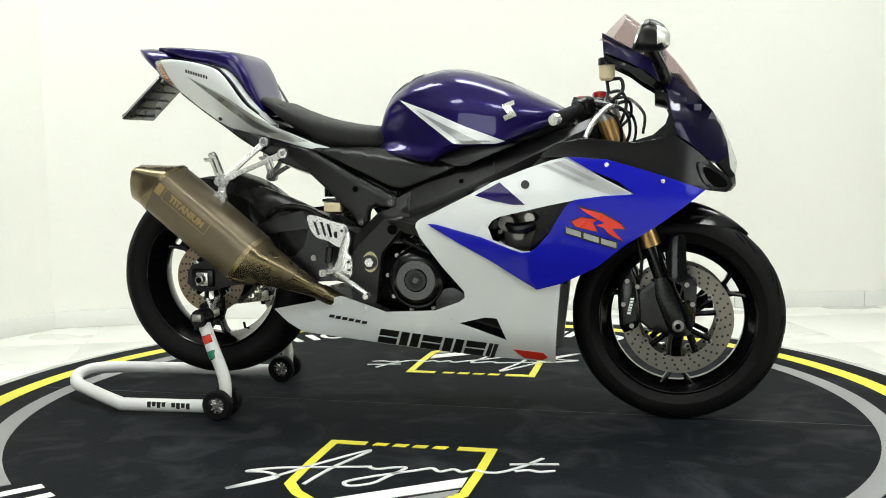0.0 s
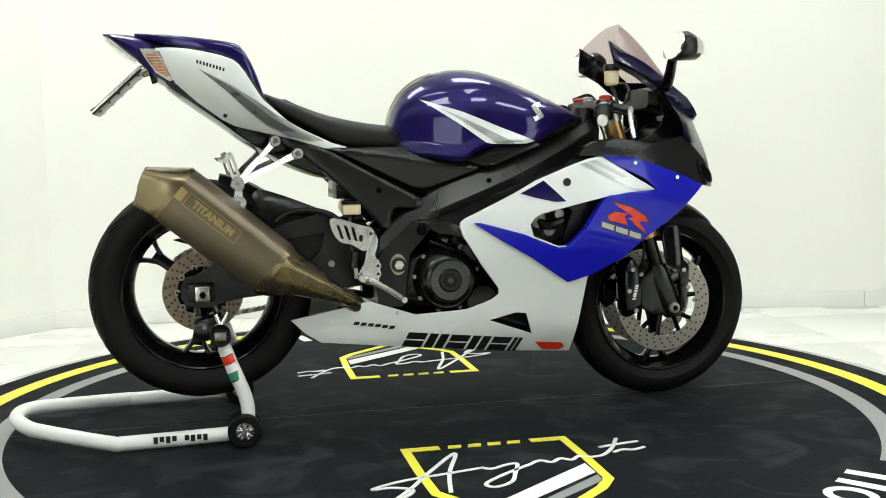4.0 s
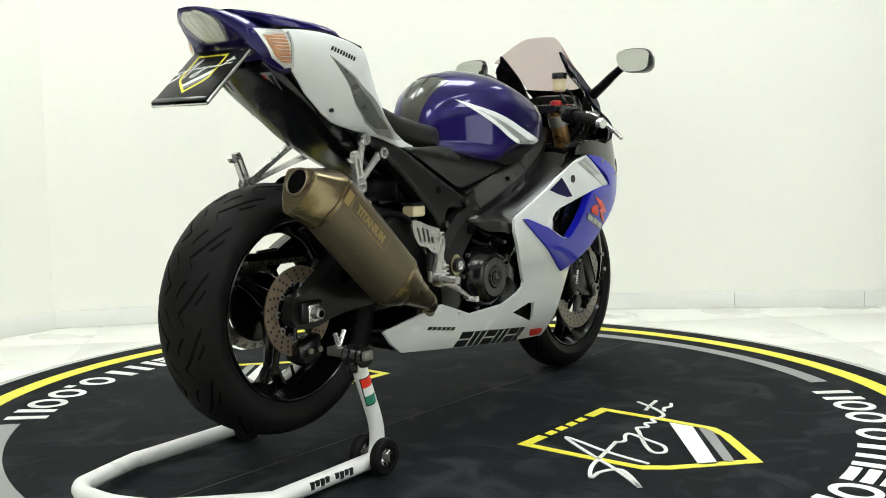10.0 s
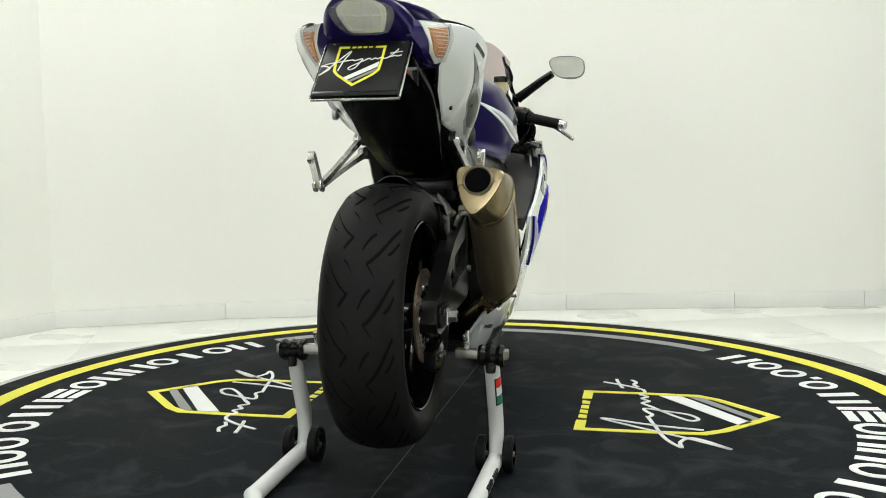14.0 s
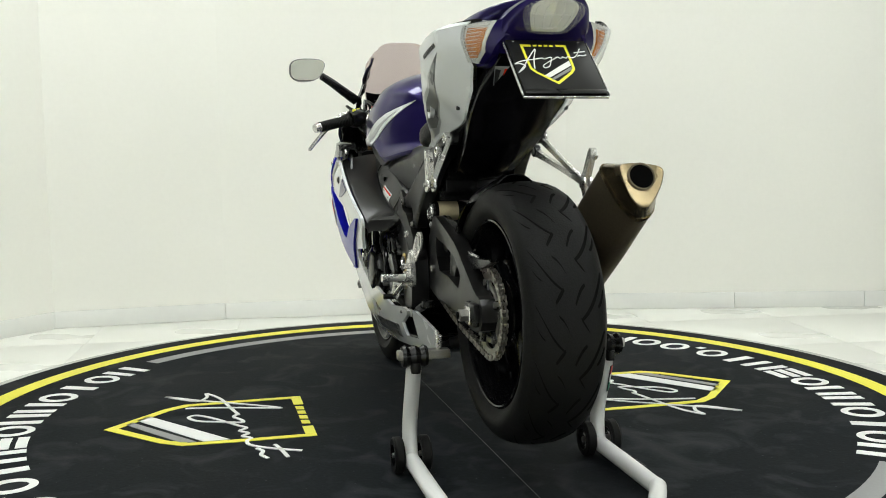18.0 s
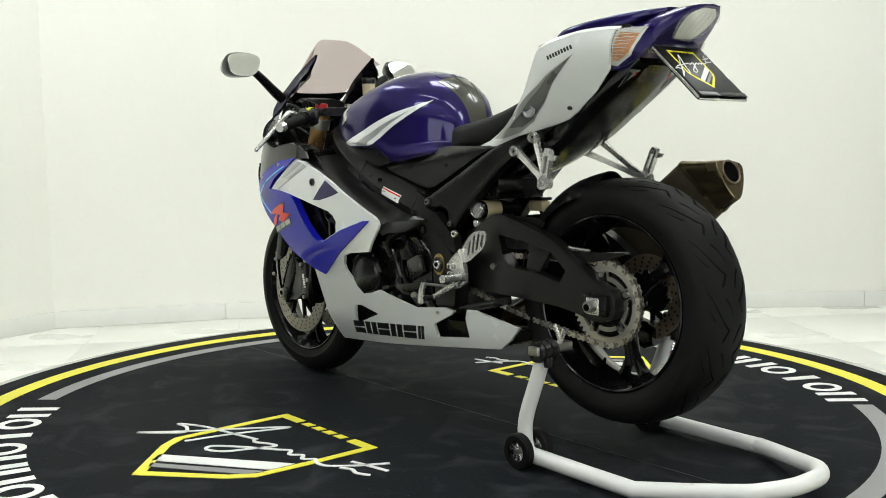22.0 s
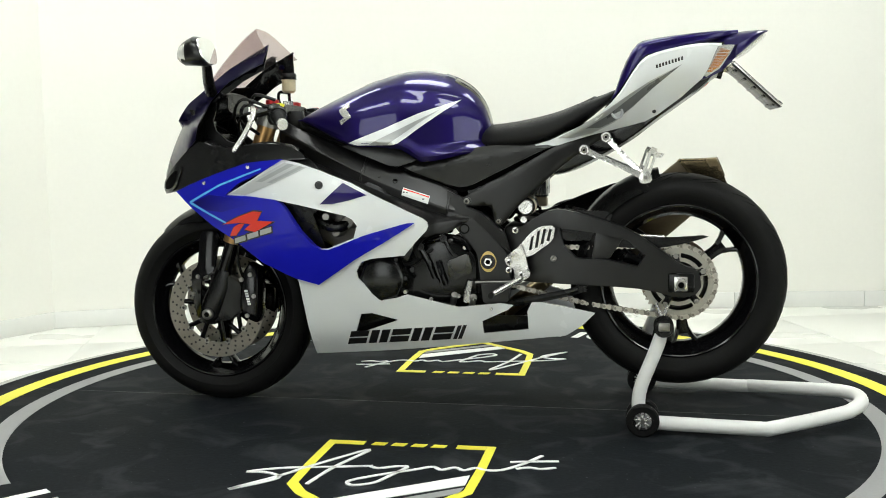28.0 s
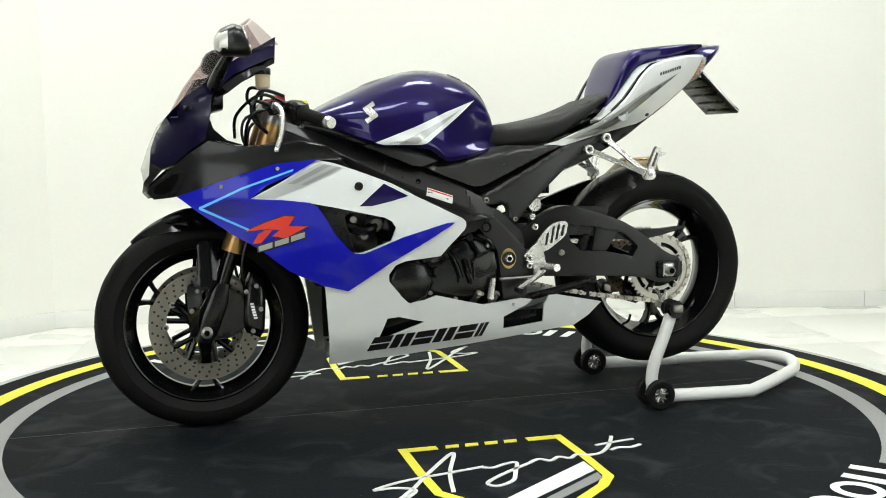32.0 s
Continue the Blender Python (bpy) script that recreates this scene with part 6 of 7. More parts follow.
            part("bar", sheet(pts, fair, s, 0.002, 0.05, lift=0.0014), BLACKD, word)
    if s < 0:
        part("red_mark", sheet([(0.245, 0.212), (0.330, 0.203), (0.342, 0.188), (0.325, 0.178), (0.275, 0.184), (0.26, 0.196)], fair, s, 0.002, 0.04, lift=0.0014), RED, word, "small red mark")
        for k in range(6):
            x0 = -0.295 + k * 0.020
            z0 = 0.298 - k * 0.0032
            part("script_bar", sheet([(x0 + 0.003, z0 + 0.005), (x0 + 0.018, z0 + 0.004), (x0 + 0.014, z0 - 0.005), (x0 - 0.002, z0 - 0.004)], fair, s, 0.002, 0.05, lift=0.0014), BLACKD, word)
    else:
        bm = sheet([(0.47, 0.733), (0.601, 0.688), (0.712, 0.636), (0.712, 0.630), (0.588, 0.572), (0.586, 0.577), (0.703, 0.633), (0.601, 0.682), (0.47, 0.728)], fair, s, 0.002, 0.03, lift=0.0084)
        part("light_blue_line", bm, CYAN, blue, "light blue pinstripe")
        part("dark_fade", sheet([(0.697, 0.633), (0.640, 0.656), (0.590, 0.652), (0.50, 0.642), (0.51, 0.630), (0.60, 0.606), (0.650, 0.611)], fair, s, 0.002, 0.03, lift=0.0078), FADE, blue, "blue fading to dark purple")
    # inner liners that close the fairing
    part("inner_liner", sheet([(0.33, 0.752), (0.40, 0.79), (0.46, 0.80), (0.58, 0.785), (0.68, 0.80), (0.76, 0.74), (0.80, 0.70), (0.74, 0.66), (0.60, 0.59), (0.45, 0.48), (0.34, 0.44), (0.30, 0.50), (0.33, 0.60), (0.24, 0.66)], lambda x, z: max(0.03, fair(x, z) - 0.035), s, 0.006, 0.05), PLASTIC, bike)
part("fairing_bridge", loft([(0.44, 0, 0.76, 0.17, 0.02, 4), (0.56, 0, 0.765, 0.19, 0.02, 4), (0.68, 0, 0.775, 0.16, 0.02, 4), (0.76, 0, 0.76, 0.10, 0.015, 4)], 20), PLASTIC, bike, "black cockpit liner")
for s in (-1, 1):
    part("belly_liner", sheet([(-0.30, 0.300), (-0.10, 0.300), (0.06, 0.325), (0.20, 0.36), (0.33, 0.40), (0.34, 0.21), (0.12, 0.215), (-0.28, 0.262)], lambda x, z: max(0.03, fair(x, z) - 0.030), s, 0.005, 0.04), PLASTIC, bike, "black inner belly liner")
part("belly_floor", loft([(-0.44, 0, 0.285, 0.085, 0.02, 4), (-0.30, 0, 0.245, 0.11, 0.02, 4), (0.0, 0, 0.215, 0.12, 0.02, 4), (0.34, 0, 0.19, 0.10, 0.02, 4)], 20), PLASTIC, bike, "black underside of the belly pan")
SHELF_OUT = table([(-0.112, 0.172), (-0.07, 0.192), (-0.02, 0.232), (0.0, 0.244)])
SHELF_Z = table([(-0.112, 0.588), (-0.05, 0.584), (0.0, 0.580)])
for s in (-1, 1):
    bm = bmesh.new()
    rows = []
    for i in range(28):
        x = -0.112 + 0.512 * i / 27
        zo = TOPE(x) - 0.007 if x > 0.0 else SHELF_Z(x) - 0.007
        o = fair(x, zo) - 0.018 if x > 0.0 else SHELF_OUT(x)
        n = S_AT[3](x) - 0.012 if x > -0.06 else 0.158
        z = S_AT[2](x) + 0.006 if x > -0.06 else 0.590
        drop = 0.030 * min(1.0, (x + 0.116) / 0.06) + 0.002
        rows.append([(x, s * n, z + 0.002), (x, s * (n * 0.6 + o * 0.4), z * 0.62 + zo * 0.38 + 0.006), (x, s * (o - 0.010), zo + 0.004), (x, s * (o - 0.002), zo), (x, s * o, zo - 0.006), (x, s * (o - 0.006), zo - drop), (x, s * n, z - drop * 0.7)])
    vs = faces(bm, rows, close_v=True)
    bm.faces.new(vs[0])
    bm.faces.new(vs[-1])
    part("side_deflector", bm, FRAMEB, bike, "satin black shelf between frame and fairing")

# ---- nose, screen, mirrors ----
NOSE_X = table([(0.64, 0.850), (0.70, 0.868), (0.74, 0.860), (0.80, 0.836), (0.85, 0.812), (0.90, 0.776), (0.94, 0.742), (0.98, 0.700), (1.02, 0.652), (1.06, 0.595), (1.10, 0.530)])


FLARE = table([(0.74, 0.4), (0.80, 0.8), (0.85, 1.0), (0.90, 0.45), (0.95, 0.1), (0.98, 0.0)])


def nose(x, z):
    d = max(0.0, NOSE_X(z) - x)
    w = min(0.165, 0.55 * math.sqrt(d * 0.75)) * table([(0.66, 1.0), (0.80, 0.98), (0.95, 0.92), (1.10, 0.86)])(z)
    w += 0.050 * max(0.0, min(1.0, (0.80 - x) / 0.12)) * FLARE(z)
    return max(w, table([(0.845, 0.0), (0.87, 0.095), (0.95, 0.136), (1.0, 0.130), (1.06, 0.123), (1.10, 0.120)])(z))


NOSE_OUT = [(0.489, 1.091), (0.548, 1.058), (0.609, 1.022), (0.650, 0.99), (0.689, 0.958), (0.737, 0.925), (0.785, 0.876), (0.812, 0.835), (0.828, 0.79), (0.832, 0.755), (0.80, 0.735), (0.766, 0.752), (0.735, 0.780), (0.690, 0.814), (0.674, 0.876), (0.666, 0.924), (0.652, 0.945), (0.609, 0.985), (0.56, 1.008), (0.498, 1.035)]
LIGHT_OUT = [(0.785, 0.876), (0.812, 0.848), (0.838, 0.79), (0.857, 0.735), (0.850, 0.70), (0.835, 0.72), (0.832, 0.755), (0.828, 0.79), (0.812, 0.835)]
for s in (-1, 1):
    part("nose_cowl", sheet(NOSE_OUT, nose, s, 0.005, 0.02), NOSEP, bike, "dark purple nose cowl")
    part("headlight", sheet(LIGHT_OUT, nose, s, 0.006, 0.02, lift=0.0015), LENS, bike, "clear headlight lens")
    part("chin", sheet([(0.80, 0.735), (0.832, 0.755), (0.835, 0.72), (0.85, 0.70), (0.855, 0.67), (0.84, 0.655), (0.82, 0.66), (0.838, 0.69)], nose, s, 0.005, 0.02), CARBON, bike)
    part("inner_cowl", sheet(NOSE_OUT[:-4] + [(0.650, 0.925), (0.60, 0.955), (0.56, 0.985), (0.496, 1.018)], lambda x, z: max(0.01, nose(x, z) - 0.007), s, 0.003, 0.03), GLOSSB, bike, "gloss black inner cowl")
for s in (-1, 1):
    part("cockpit_side", sheet([(0.660, 0.950), (0.690, 0.960), (0.735, 0.87), (0.712, 0.791), (0.565, 0.793), (0.628, 0.812), (0.662, 0.842), (0.672, 0.872), (0.660, 0.905)], lambda x, z: 0.112, s, 0.008, 0.05), PLASTIC, bike, "black cockpit side panel")
part("dashboard", loft([(0.632, 0, 0.925, 0.085, 0.030, 4), (0.655, 0, 0.925, 0.095, 0.036, 4), (0.70, 0, 0.905, 0.085, 0.03, 4)], 24), PLASTIC, bike, "black instrument pod")
part("nose_bulkhead", loft([(0.712, 0, 0.850, 0.105, 0.06, 3), (0.722, 0, 0.850, 0.11, 0.065, 3), (0.745, 0, 0.84, 0.10, 0.055, 3)], 28), GLOSSB, bike)
part("nose_core", loft([(0.68, 0, 0.815, 0.10, 0.02, 3), (0.72, 0, 0.815, 0.11, 0.05, 3), (0.76, 0, 0.80, 0.10, 0.06, 3), (0.80, 0, 0.77, 0.07, 0.04, 3)], 20), PLASTIC, bike)
bm = bmesh.new()
rows = []
CX = table([(0, 0.785), (0.3, 0.730), (0.6, 0.658), (0.85, 0.592), (1, 0.550)])
CZ = table([(0, 0.862), (0.3, 0.960), (0.6, 1.050), (0.85, 1.116), (1, 1.147)])
EW = table([(0, 0.085), (0.3, 0.110), (0.6, 0.124), (0.85, 0.134), (1, 0.138)])
EX = table([(0, 0.738), (0.3, 0.668), (0.6, 0.588), (0.85, 0.515), (1, 0.484)])
EZ = table([(0, 0.918), (0.3, 0.974), (0.6, 1.030), (0.85, 1.060), (1, 1.068)])
for i in range(25):
    v = i / 24
    row = []
    for j in range(25):
        u = -1 + 2 * j / 24
        # the free upper edge is flat in the middle, then sweeps down in a wave
        e = max(0.0, (abs(u) - 0.26) / 0.74)
        wave = e ** 2.1 * (1.45 - 0.45 * e)
        k, h = abs(u) ** 2.2 * (1 - v) + wave * v, abs(u) ** 2.6 * (1 - v) + wave * v
        row.append((CX(v) * (1 - k) + EX(v) * k, EW(v) * u, CZ(v) * (1 - h) + EZ(v) * h))
    rows.append(row)
faces(bm, rows)
bm.normal_update()
bmesh.ops.solidify(bm, geom=bm.faces[:], thickness=0.003)
base = bmesh.new()
faces(base, [[(x - 0.012, y * 0.97, z - 0.006) for x, y, z in row] for row in rows[:10]])
base.normal_update()
bmesh.ops.solidify(base, geom=base.faces[:], thickness=0.003)
part("screen_base", base, GLOSSB, bike, "black cowl under the windscreen")
part("windscreen", bm, SCREEN, bike, "smoked pinkish double-bubble windscreen")
for s in (-1, 1):
    mir = new("mirror")
    mir.parent = bike
    tagged(mir, "black rear-view mirror with a clear turn signal in its shell")
    c = Vector((0.600, s * 0.327, 1.057))
    bm = bmesh.new()
    loft([(c.x - 0.006, c.y, c.z, 0.057, 0.038, 2.8), (c.x + 0.006, c.y, c.z, 0.060, 0.041, 2.8), (c.x + 0.028, c.y, c.z - 0.002, 0.055, 0.038, 2.6), (c.x + 0.050, c.y, c.z - 0.006, 0.048, 0.033, 2.4), (c.x + 0.064, c.y, c.z - 0.010, 0.028, 0.020, 2.2)], 32, bm)
    for v in bm.verts:
        v.co.x += (v.co.z - c.z) * 0.35 * max(0.0, min(1.0, 1 - (v.co.x - c.x - 0.006) / 0.05))
        v.co.y = c.y + (v.co.y - c.y) * (1.0 + 3.4 * (v.co.z - c.z)) - s * 0.25 * (v.co.z - c.z)
    part("shell", bm, SATINB, mir)
    glass = loft([(c.x - 0.0125, c.y, c.z, 0.0555, 0.0365, 3.0), (c.x - 0.0085, c.y, c.z, 0.056, 0.037, 3.0)], 32)
    for v in glass.verts:
        v.co.x += (v.co.z - c.z) * 0.35
        v.co.y = c.y + (v.co.y - c.y) * (1.0 + 3.4 * (v.co.z - c.z)) - s * 0.25 * (v.co.z - c.z)
    part("mirror_glass", glass, MIRROR, mir, "mirror glass")
    part("signal_lens", loft([(c.x + 0.036, c.y + s * 0.016, c.z - 0.004, 0.041, 0.030, 2.4), (c.x + 0.056, c.y + s * 0.014, c.z - 0.008, 0.034, 0.025, 2.4), (c.x + 0.068, c.y + s * 0.010, c.z - 0.012, 0.018, 0.013, 2.4)], 20), CHROME, mir, "clear signal lens")
    part("stalk", tube([c + Vector((0.02, -s * 0.055, -0.02)), (0.632, s * 0.235, 1.015), (0.648, s * 0.19, 0.985), (0.66, s * 0.145, 0.955)], (0.013, 0.018), 12, smooth=5), PLASTIC, mir, "black stalk")

# ---- swingarm, chain, shock ----
SWING = [(-0.150, 0.500), (-0.22, 0.53), (-0.300, 0.585), (-0.345, 0.606), (-0.39, 0.604), (-0.488, 0.576), (-0.57, 0.547), (-0.655, 0.486), (-0.71, 0.446), (-0.755, 0.435), (-0.762, 0.37), (-0.70, 0.352), (-0.62, 0.378), (-0.50, 0.388), (-0.36, 0.392), (-0.20, 0.400), (-0.150, 0.425)]
GAP1 = [(-0.365, 0.552), (-0.379, 0.500), (-0.414, 0.466), (-0.50, 0.462), (-0.587, 0.443), (-0.605, 0.475), (-0.556, 0.518), (-0.46, 0.540)]
SW = lambda x, z: table([(-0.76, 0.122), (-0.6, 0.128), (-0.4, 0.128), (-0.25, 0.112), (-0.15, 0.095)])(x)
for s in (-1, 1):
    arm = part("swingarm", sheet(rounded(SWING, 1), SW, s, 0.038, 0.04, holes=[GAP1], edge=0.007), FRAMEB, bike, "black braced aluminium swingarm")
    part("gusset", sheet([(-0.470, 0.545), (-0.550, 0.530), (-0.500, 0.455), (-0.455, 0.458)], lambda x, z: 0.114, s, 0.012, 0.06, edge=0.003), FRAMEB, arm)
    part("bolt", lathe([(0, -0.004), (0.009, -0.004), (0.009, 0.004), (0.005, 0.005), (0, 0.002)], (-0.349, s * 0.130, 0.465), "y", 14), STEEL, arm)
    part("axle_block", box(-0.741, -0.669, min(s * 0.118, s * 0.136), max(s * 0.118, s * 0.136), 0.372, 0.426, 0.006), PLASTIC, arm)
    part("axle_washer", box(-0.722, -0.684, min(s * 0.136, s * 0.142), max(s * 0.136, s * 0.142), 0.376, 0.418, 0.003), ALLOY, arm, "square aluminium axle plate")
    part("axle_nut", lathe([(0, -0.012), (0.010, -0.012), (0.015, -0.010), (0.015, 0.010), (0.010, 0.012), (0.006, 0.010), (0, 0.010)], (-0.703, s * 0.150, 0.397), "y", 6), STEEL, arm)
    part("axle_bore", lathe([(0, -0.002), (0.0085, -0.002), (0.0085, 0.002), (0, 0.002)], (-0.703, s * 0.1615, 0.397), "y", 16), DEEPBLACK, arm)
part("swingarm_bridge", box(-0.33, -0.20, -0.10, 0.10, 0.42, 0.56, 0.02), FRAMEB, bike)
part("inner_plate", sheet(rounded([(-0.19, 0.40), (-0.22, 0.56), (-0.30, 0.60), (-0.52, 0.585), (-0.60, 0.50), (-0.48, 0.40)], 1), lambda x, z: 0.085, -1, 0.01, 0.1), PLASTIC, bike)
SPX, SPZ, SPR = -0.700, 0.3965, 0.100
bm = bmesh.new()
rows = []
teeth = 44
for k in range(teeth * 4):
    a = 2 * math.pi * k / (teeth * 4)
    r = SPR + (0.006 if k % 4 in (1, 2) else -0.002)
    rows.append([(SPX + q * math.cos(a), y, SPZ + q * math.sin(a)) for q, y in ((0.082, 0.080), (r, 0.080), (r, 0.086), (0.082, 0.086))])
faces(bm, rows, close_u=True, close_v=True)
# inner ring and five bridges leave five curved slots
lathe([(0.058, 0.0802), (0.069, 0.0802), (0.069, 0.0858), (0.058, 0.0858)], (SPX, 0, SPZ), "y", 60, bm, closed=True)
for k in range(5):
    a0 = 2 * math.pi * k / 5 + 0.2
    rows = []
    for j in range(7):
        a = a0 + 0.19 * (j / 3 - 1)
        rows.append([(SPX + q * math.cos(a), y, SPZ + q * math.sin(a)) for q, y in ((0.068, 0.0804), (0.083, 0.0804), (0.083, 0.0856), (0.068, 0.0856))])
    vs = faces(bm, rows, close_v=True)
    bm.faces.new(vs[0])
    bm.faces.new(vs[-1])
spr = part("rear_sprocket", bm, SPROCKET, bike, "toothed aluminium rear sprocket")
bm = bmesh.new()
for k in range(5):
    a = 2 * math.pi * k / 5 + 0.2
    tube([(SPX + 0.035 * math.cos(a), 0.083, SPZ + 0.035 * math.sin(a)), (SPX + 0.078 * math.cos(a), 0.083, SPZ + 0.078 * math.sin(a))], 0.011, 8, bm)
part("carrier", bm, ENGINE, spr)
part("sprocket_hub", lathe([(0, 0.050), (0.084, 0.050), (0.088, 0.056), (0.086, 0.070), (0.058, 0.077), (0.054, 0.088), (0.04, 0.092), (0, 0.092)], (SPX, 0, SPZ), "y", 28), ENGINE, spr)
for k in range(5):
    a = 2 * math.pi * k / 5 + 0.2
    part("sprocket_nut", lathe([(0, 0.084), (0.008, 0.084), (0.008, 0.096), (0, 0.096)], (SPX + 0.074 * math.cos(a), 0, SPZ + 0.074 * math.sin(a)), "y", 6), STEEL, spr)


def chain_path():
    """The chain's loop round the two sprockets."""
    c1, r1, c2, r2 = Vector((SPX, SPZ)), SPR + 0.003, Vector((-0.105, 0.452)), 0.036
    d = c2 - c1
    base = math.atan2(d.y, d.x)
    off = math.acos((r1 - r2) / d.length)
    pts = []
    for i in range(41):
        a = base + off + (2 * math.pi - 2 * off) * i / 40
        pts.append(c1 + Vector((math.cos(a), math.sin(a))) * r1)
    low = c2 + Vector((math.cos(base - off), math.sin(base - off))) * r2
    for i in range(1, 24):
        q = pts[40].lerp(low, i / 24)
        pts.append(q + Vector((0, -0.014 * math.sin(math.pi * i / 24))))
    for i in range(15):
        a = base - off + 2 * off * i / 14
        pts.append(c2 + Vector((math.cos(a), math.sin(a))) * r2)
    high = pts[-1]
    for i in range(1, 24):
        pts.append(high.lerp(pts[0], i / 24))
    return pts


path = chain_path()
acc = [0.0]
for i in range(len(path)):
    acc.append(acc[-1] + (path[(i + 1) % len(path)] - path[i]).length)
count = 2 * round(acc[-1] / 0.0159 / 2)
chain = new("drive_chain")
chain.parent = bike
tagged(chain, "dull steel drive chain")
ends = []
for k in range(count):
    sdist = acc[-1] * k / count
    i = max(j for j in range(len(path)) if acc[j] <= sdist)
    a, b = path[i], path[(i + 1) % len(path)]
    ends.append(a.lerp(b, (sdist - acc[i]) / max(1e-6, acc[i + 1] - acc[i])))
LINK = ((-1, 0.0), (-0.85, 0.0062), (-0.5, 0.0075), (0, 0.0045), (0.5, 0.0075), (0.85, 0.0062), (1, 0.0), (0.85, -0.0062), (0.5, -0.0075), (0, -0.0045), (-0.5, -0.0075), (-0.85, -0.0062))
kinds = {}
for k in range(count):
    a, b = ends[k], ends[(k + 1) % count]
    m = (a + b) / 2
    turn = pose(m.x, 0, m.y, 0, -math.degrees(math.atan2(b.y - a.y, b.x - a.x)), 0)
    if k % 2 in kinds:
        again(kinds[k % 2], turn)
        continue
    bm = bmesh.new()
    for y in ((0.076, 0.090) if k % 2 else (0.0785, 0.0875)):
        va = [bm.verts.new((e * 0.0125, y - 0.001, h)) for e, h in LINK]
        vb = [bm.verts.new((e * 0.0125, y + 0.001, h)) for e, h in LINK]
        bm.faces.new(va)
        bm.faces.new(vb[::-1])
        for j in range(len(va)):
            bm.faces.new((va[j - 1], va[j], vb[j], vb[j - 1]))
    lathe([(0, 0.0745), (0.0042, 0.0745), (0.0042, 0.0915), (0, 0.0915)], (-0.008, 0, 0), "y", 8, bm)
    kinds[k % 2] = part("link", bm, CHAIN if k % 2 else DISC, chain)
    kinds[k % 2].matrix_basis = turn
part("chain_guard", sheet(rounded([(-0.40, 0.545), (-0.52, 0.530), (-0.66, 0.522), (-0.80, 0.533), (-0.72, 0.508), (-0.62, 0.490), (-0.50, 0.50), (-0.41, 0.525)], 1), lambda x, z: 0.107, 1, 0.02, 0.06), PLASTIC, bike, "black chain guard")
# bright strip in place of the reflection along the glossy guard's top
part("guard_glint", tube([(-0.50, 0.10, 0.534), (-0.66, 0.10, 0.526)], 0.004, 8), ALLOY, bike)
# rear hugger over the tyre
bm = bmesh.new()
rows = []
for i in range(21):
    a = radians(12 + 68 * (1 - i / 20))
    row = []
    for j in range(13):
        u = -1 + 2 * j / 12
        r = 0.329 - 0.055 * abs(u) ** 2.6
        row.append((RX + r * math.cos(a), 0.108 * u * (1 if i > 3 else 0.6 + 0.1 * i), RZ + r * math.sin(a)))
    rows.append(row)
faces(bm, rows)
bm.normal_update()
bmesh.ops.solidify(bm, geom=bm.faces[:], thickness=0.003)
part("rear_hugger", bm, PLASTIC, bike, "black rear wheel hugger")
part("swingarm_guard", sheet(rounded([(-0.560, 0.668), (-0.530, 0.676), (-0.454, 0.650), (-0.347, 0.606), (-0.296, 0.573), (-0.290, 0.498), (-0.318, 0.436), (-0.377, 0.398), (-0.459, 0.455), (-0.530, 0.540), (-0.565, 0.600)], 1, 0.2), lambda x, z: 0.112 - 0.25 * max(0.0, z - 0.60), -1, 0.02, 0.03, edge=0.005, crown=0.008, reach=0.02), PLASTIC, bike, "black guard beside the rear wheel")
for s in (-1, 1):
    part("hugger_side", sheet(rounded([(-0.42, 0.60), (-0.36, 0.61), (-0.33, 0.56), (-0.40, 0.50), (-0.50, 0.555), (-0.52, 0.60)], 1), lambda x, z: 0.106, s, 0.006, 0.05), PLASTIC, bike)
# shock absorber
sh = new("shock_absorber")
sh.parent = bike
tagged(sh, "rear shock with a gold-capped reservoir")
part("body", tube([(-0.255, 0.0, 0.66), (-0.275, 0.0, 0.45)], 0.028, 16), ENGGREY, sh)
bm = bmesh.new()
sp = [(-0.257 - 0.018 * t + 0.036 * math.cos(2 * math.pi * 6 * t), 0.036 * math.sin(2 * math.pi * 6 * t), 0.62 - 0.15 * t) for t in (i / 90 for i in range(91))]
part("spring", tube(sp, 0.0055, 8), PLASTIC, sh)
part("reservoir", lathe([(0, -0.075), (0.022, -0.075), (0.026, -0.07), (0.026, 0.070), (0.022, 0.075), (0, 0.075)], (-0.268, 0.035, 0.612), "y", 24), PLASTIC, sh)
part("reservoir_label", lathe([(0.0262, 0.005), (0.0266, 0.005), (0.0266, 0.06), (0.0262, 0.06)], (-0.268, 0.035, 0.612), "y", 24, closed=True), BEIGE, sh, "pale label")
part("reservoir_cap", lathe([(0, 0.074), (0.0225, 0.074), (0.0225, 0.080), (0.0205, 0.083), (0.0195, 0.0815), (0.004, 0.0812), (0.003, 0.080), (0, 0.080)], (-0.268, 0.035, 0.612), "y", 24), ALLOY, sh, "silver reservoir cap")
part("adjuster_knob", lathe([(0, -0.02), (0.010, -0.02), (0.0105, 0.004), (0.009, 0.006), (0.005, 0.006), (0.004, 0.003), (0, 0.003)], (-0.262, 0.108, 0.575), "y", 16), ALLOY, sh, "silver adjuster knob")
part("rear_fluid_cup", box(-0.315, -0.262, -0.135, -0.095, 0.600, 0.630, 0.006), BEIGE, bike, "beige rear brake fluid cup")
part("fluid_cup_lid", box(-0.317, -0.260, -0.137, -0.093, 0.631, 0.639, 0.002), PLASTIC, bike)
part("fluid_hose", tube([(-0.29, -0.118, 0.600), (-0.295, -0.13, 0.57), (-0.295, -0.15, 0.52), (-0.29, -0.16, 0.49)], 0.005, 8, smooth=5), PLASTIC, bike)
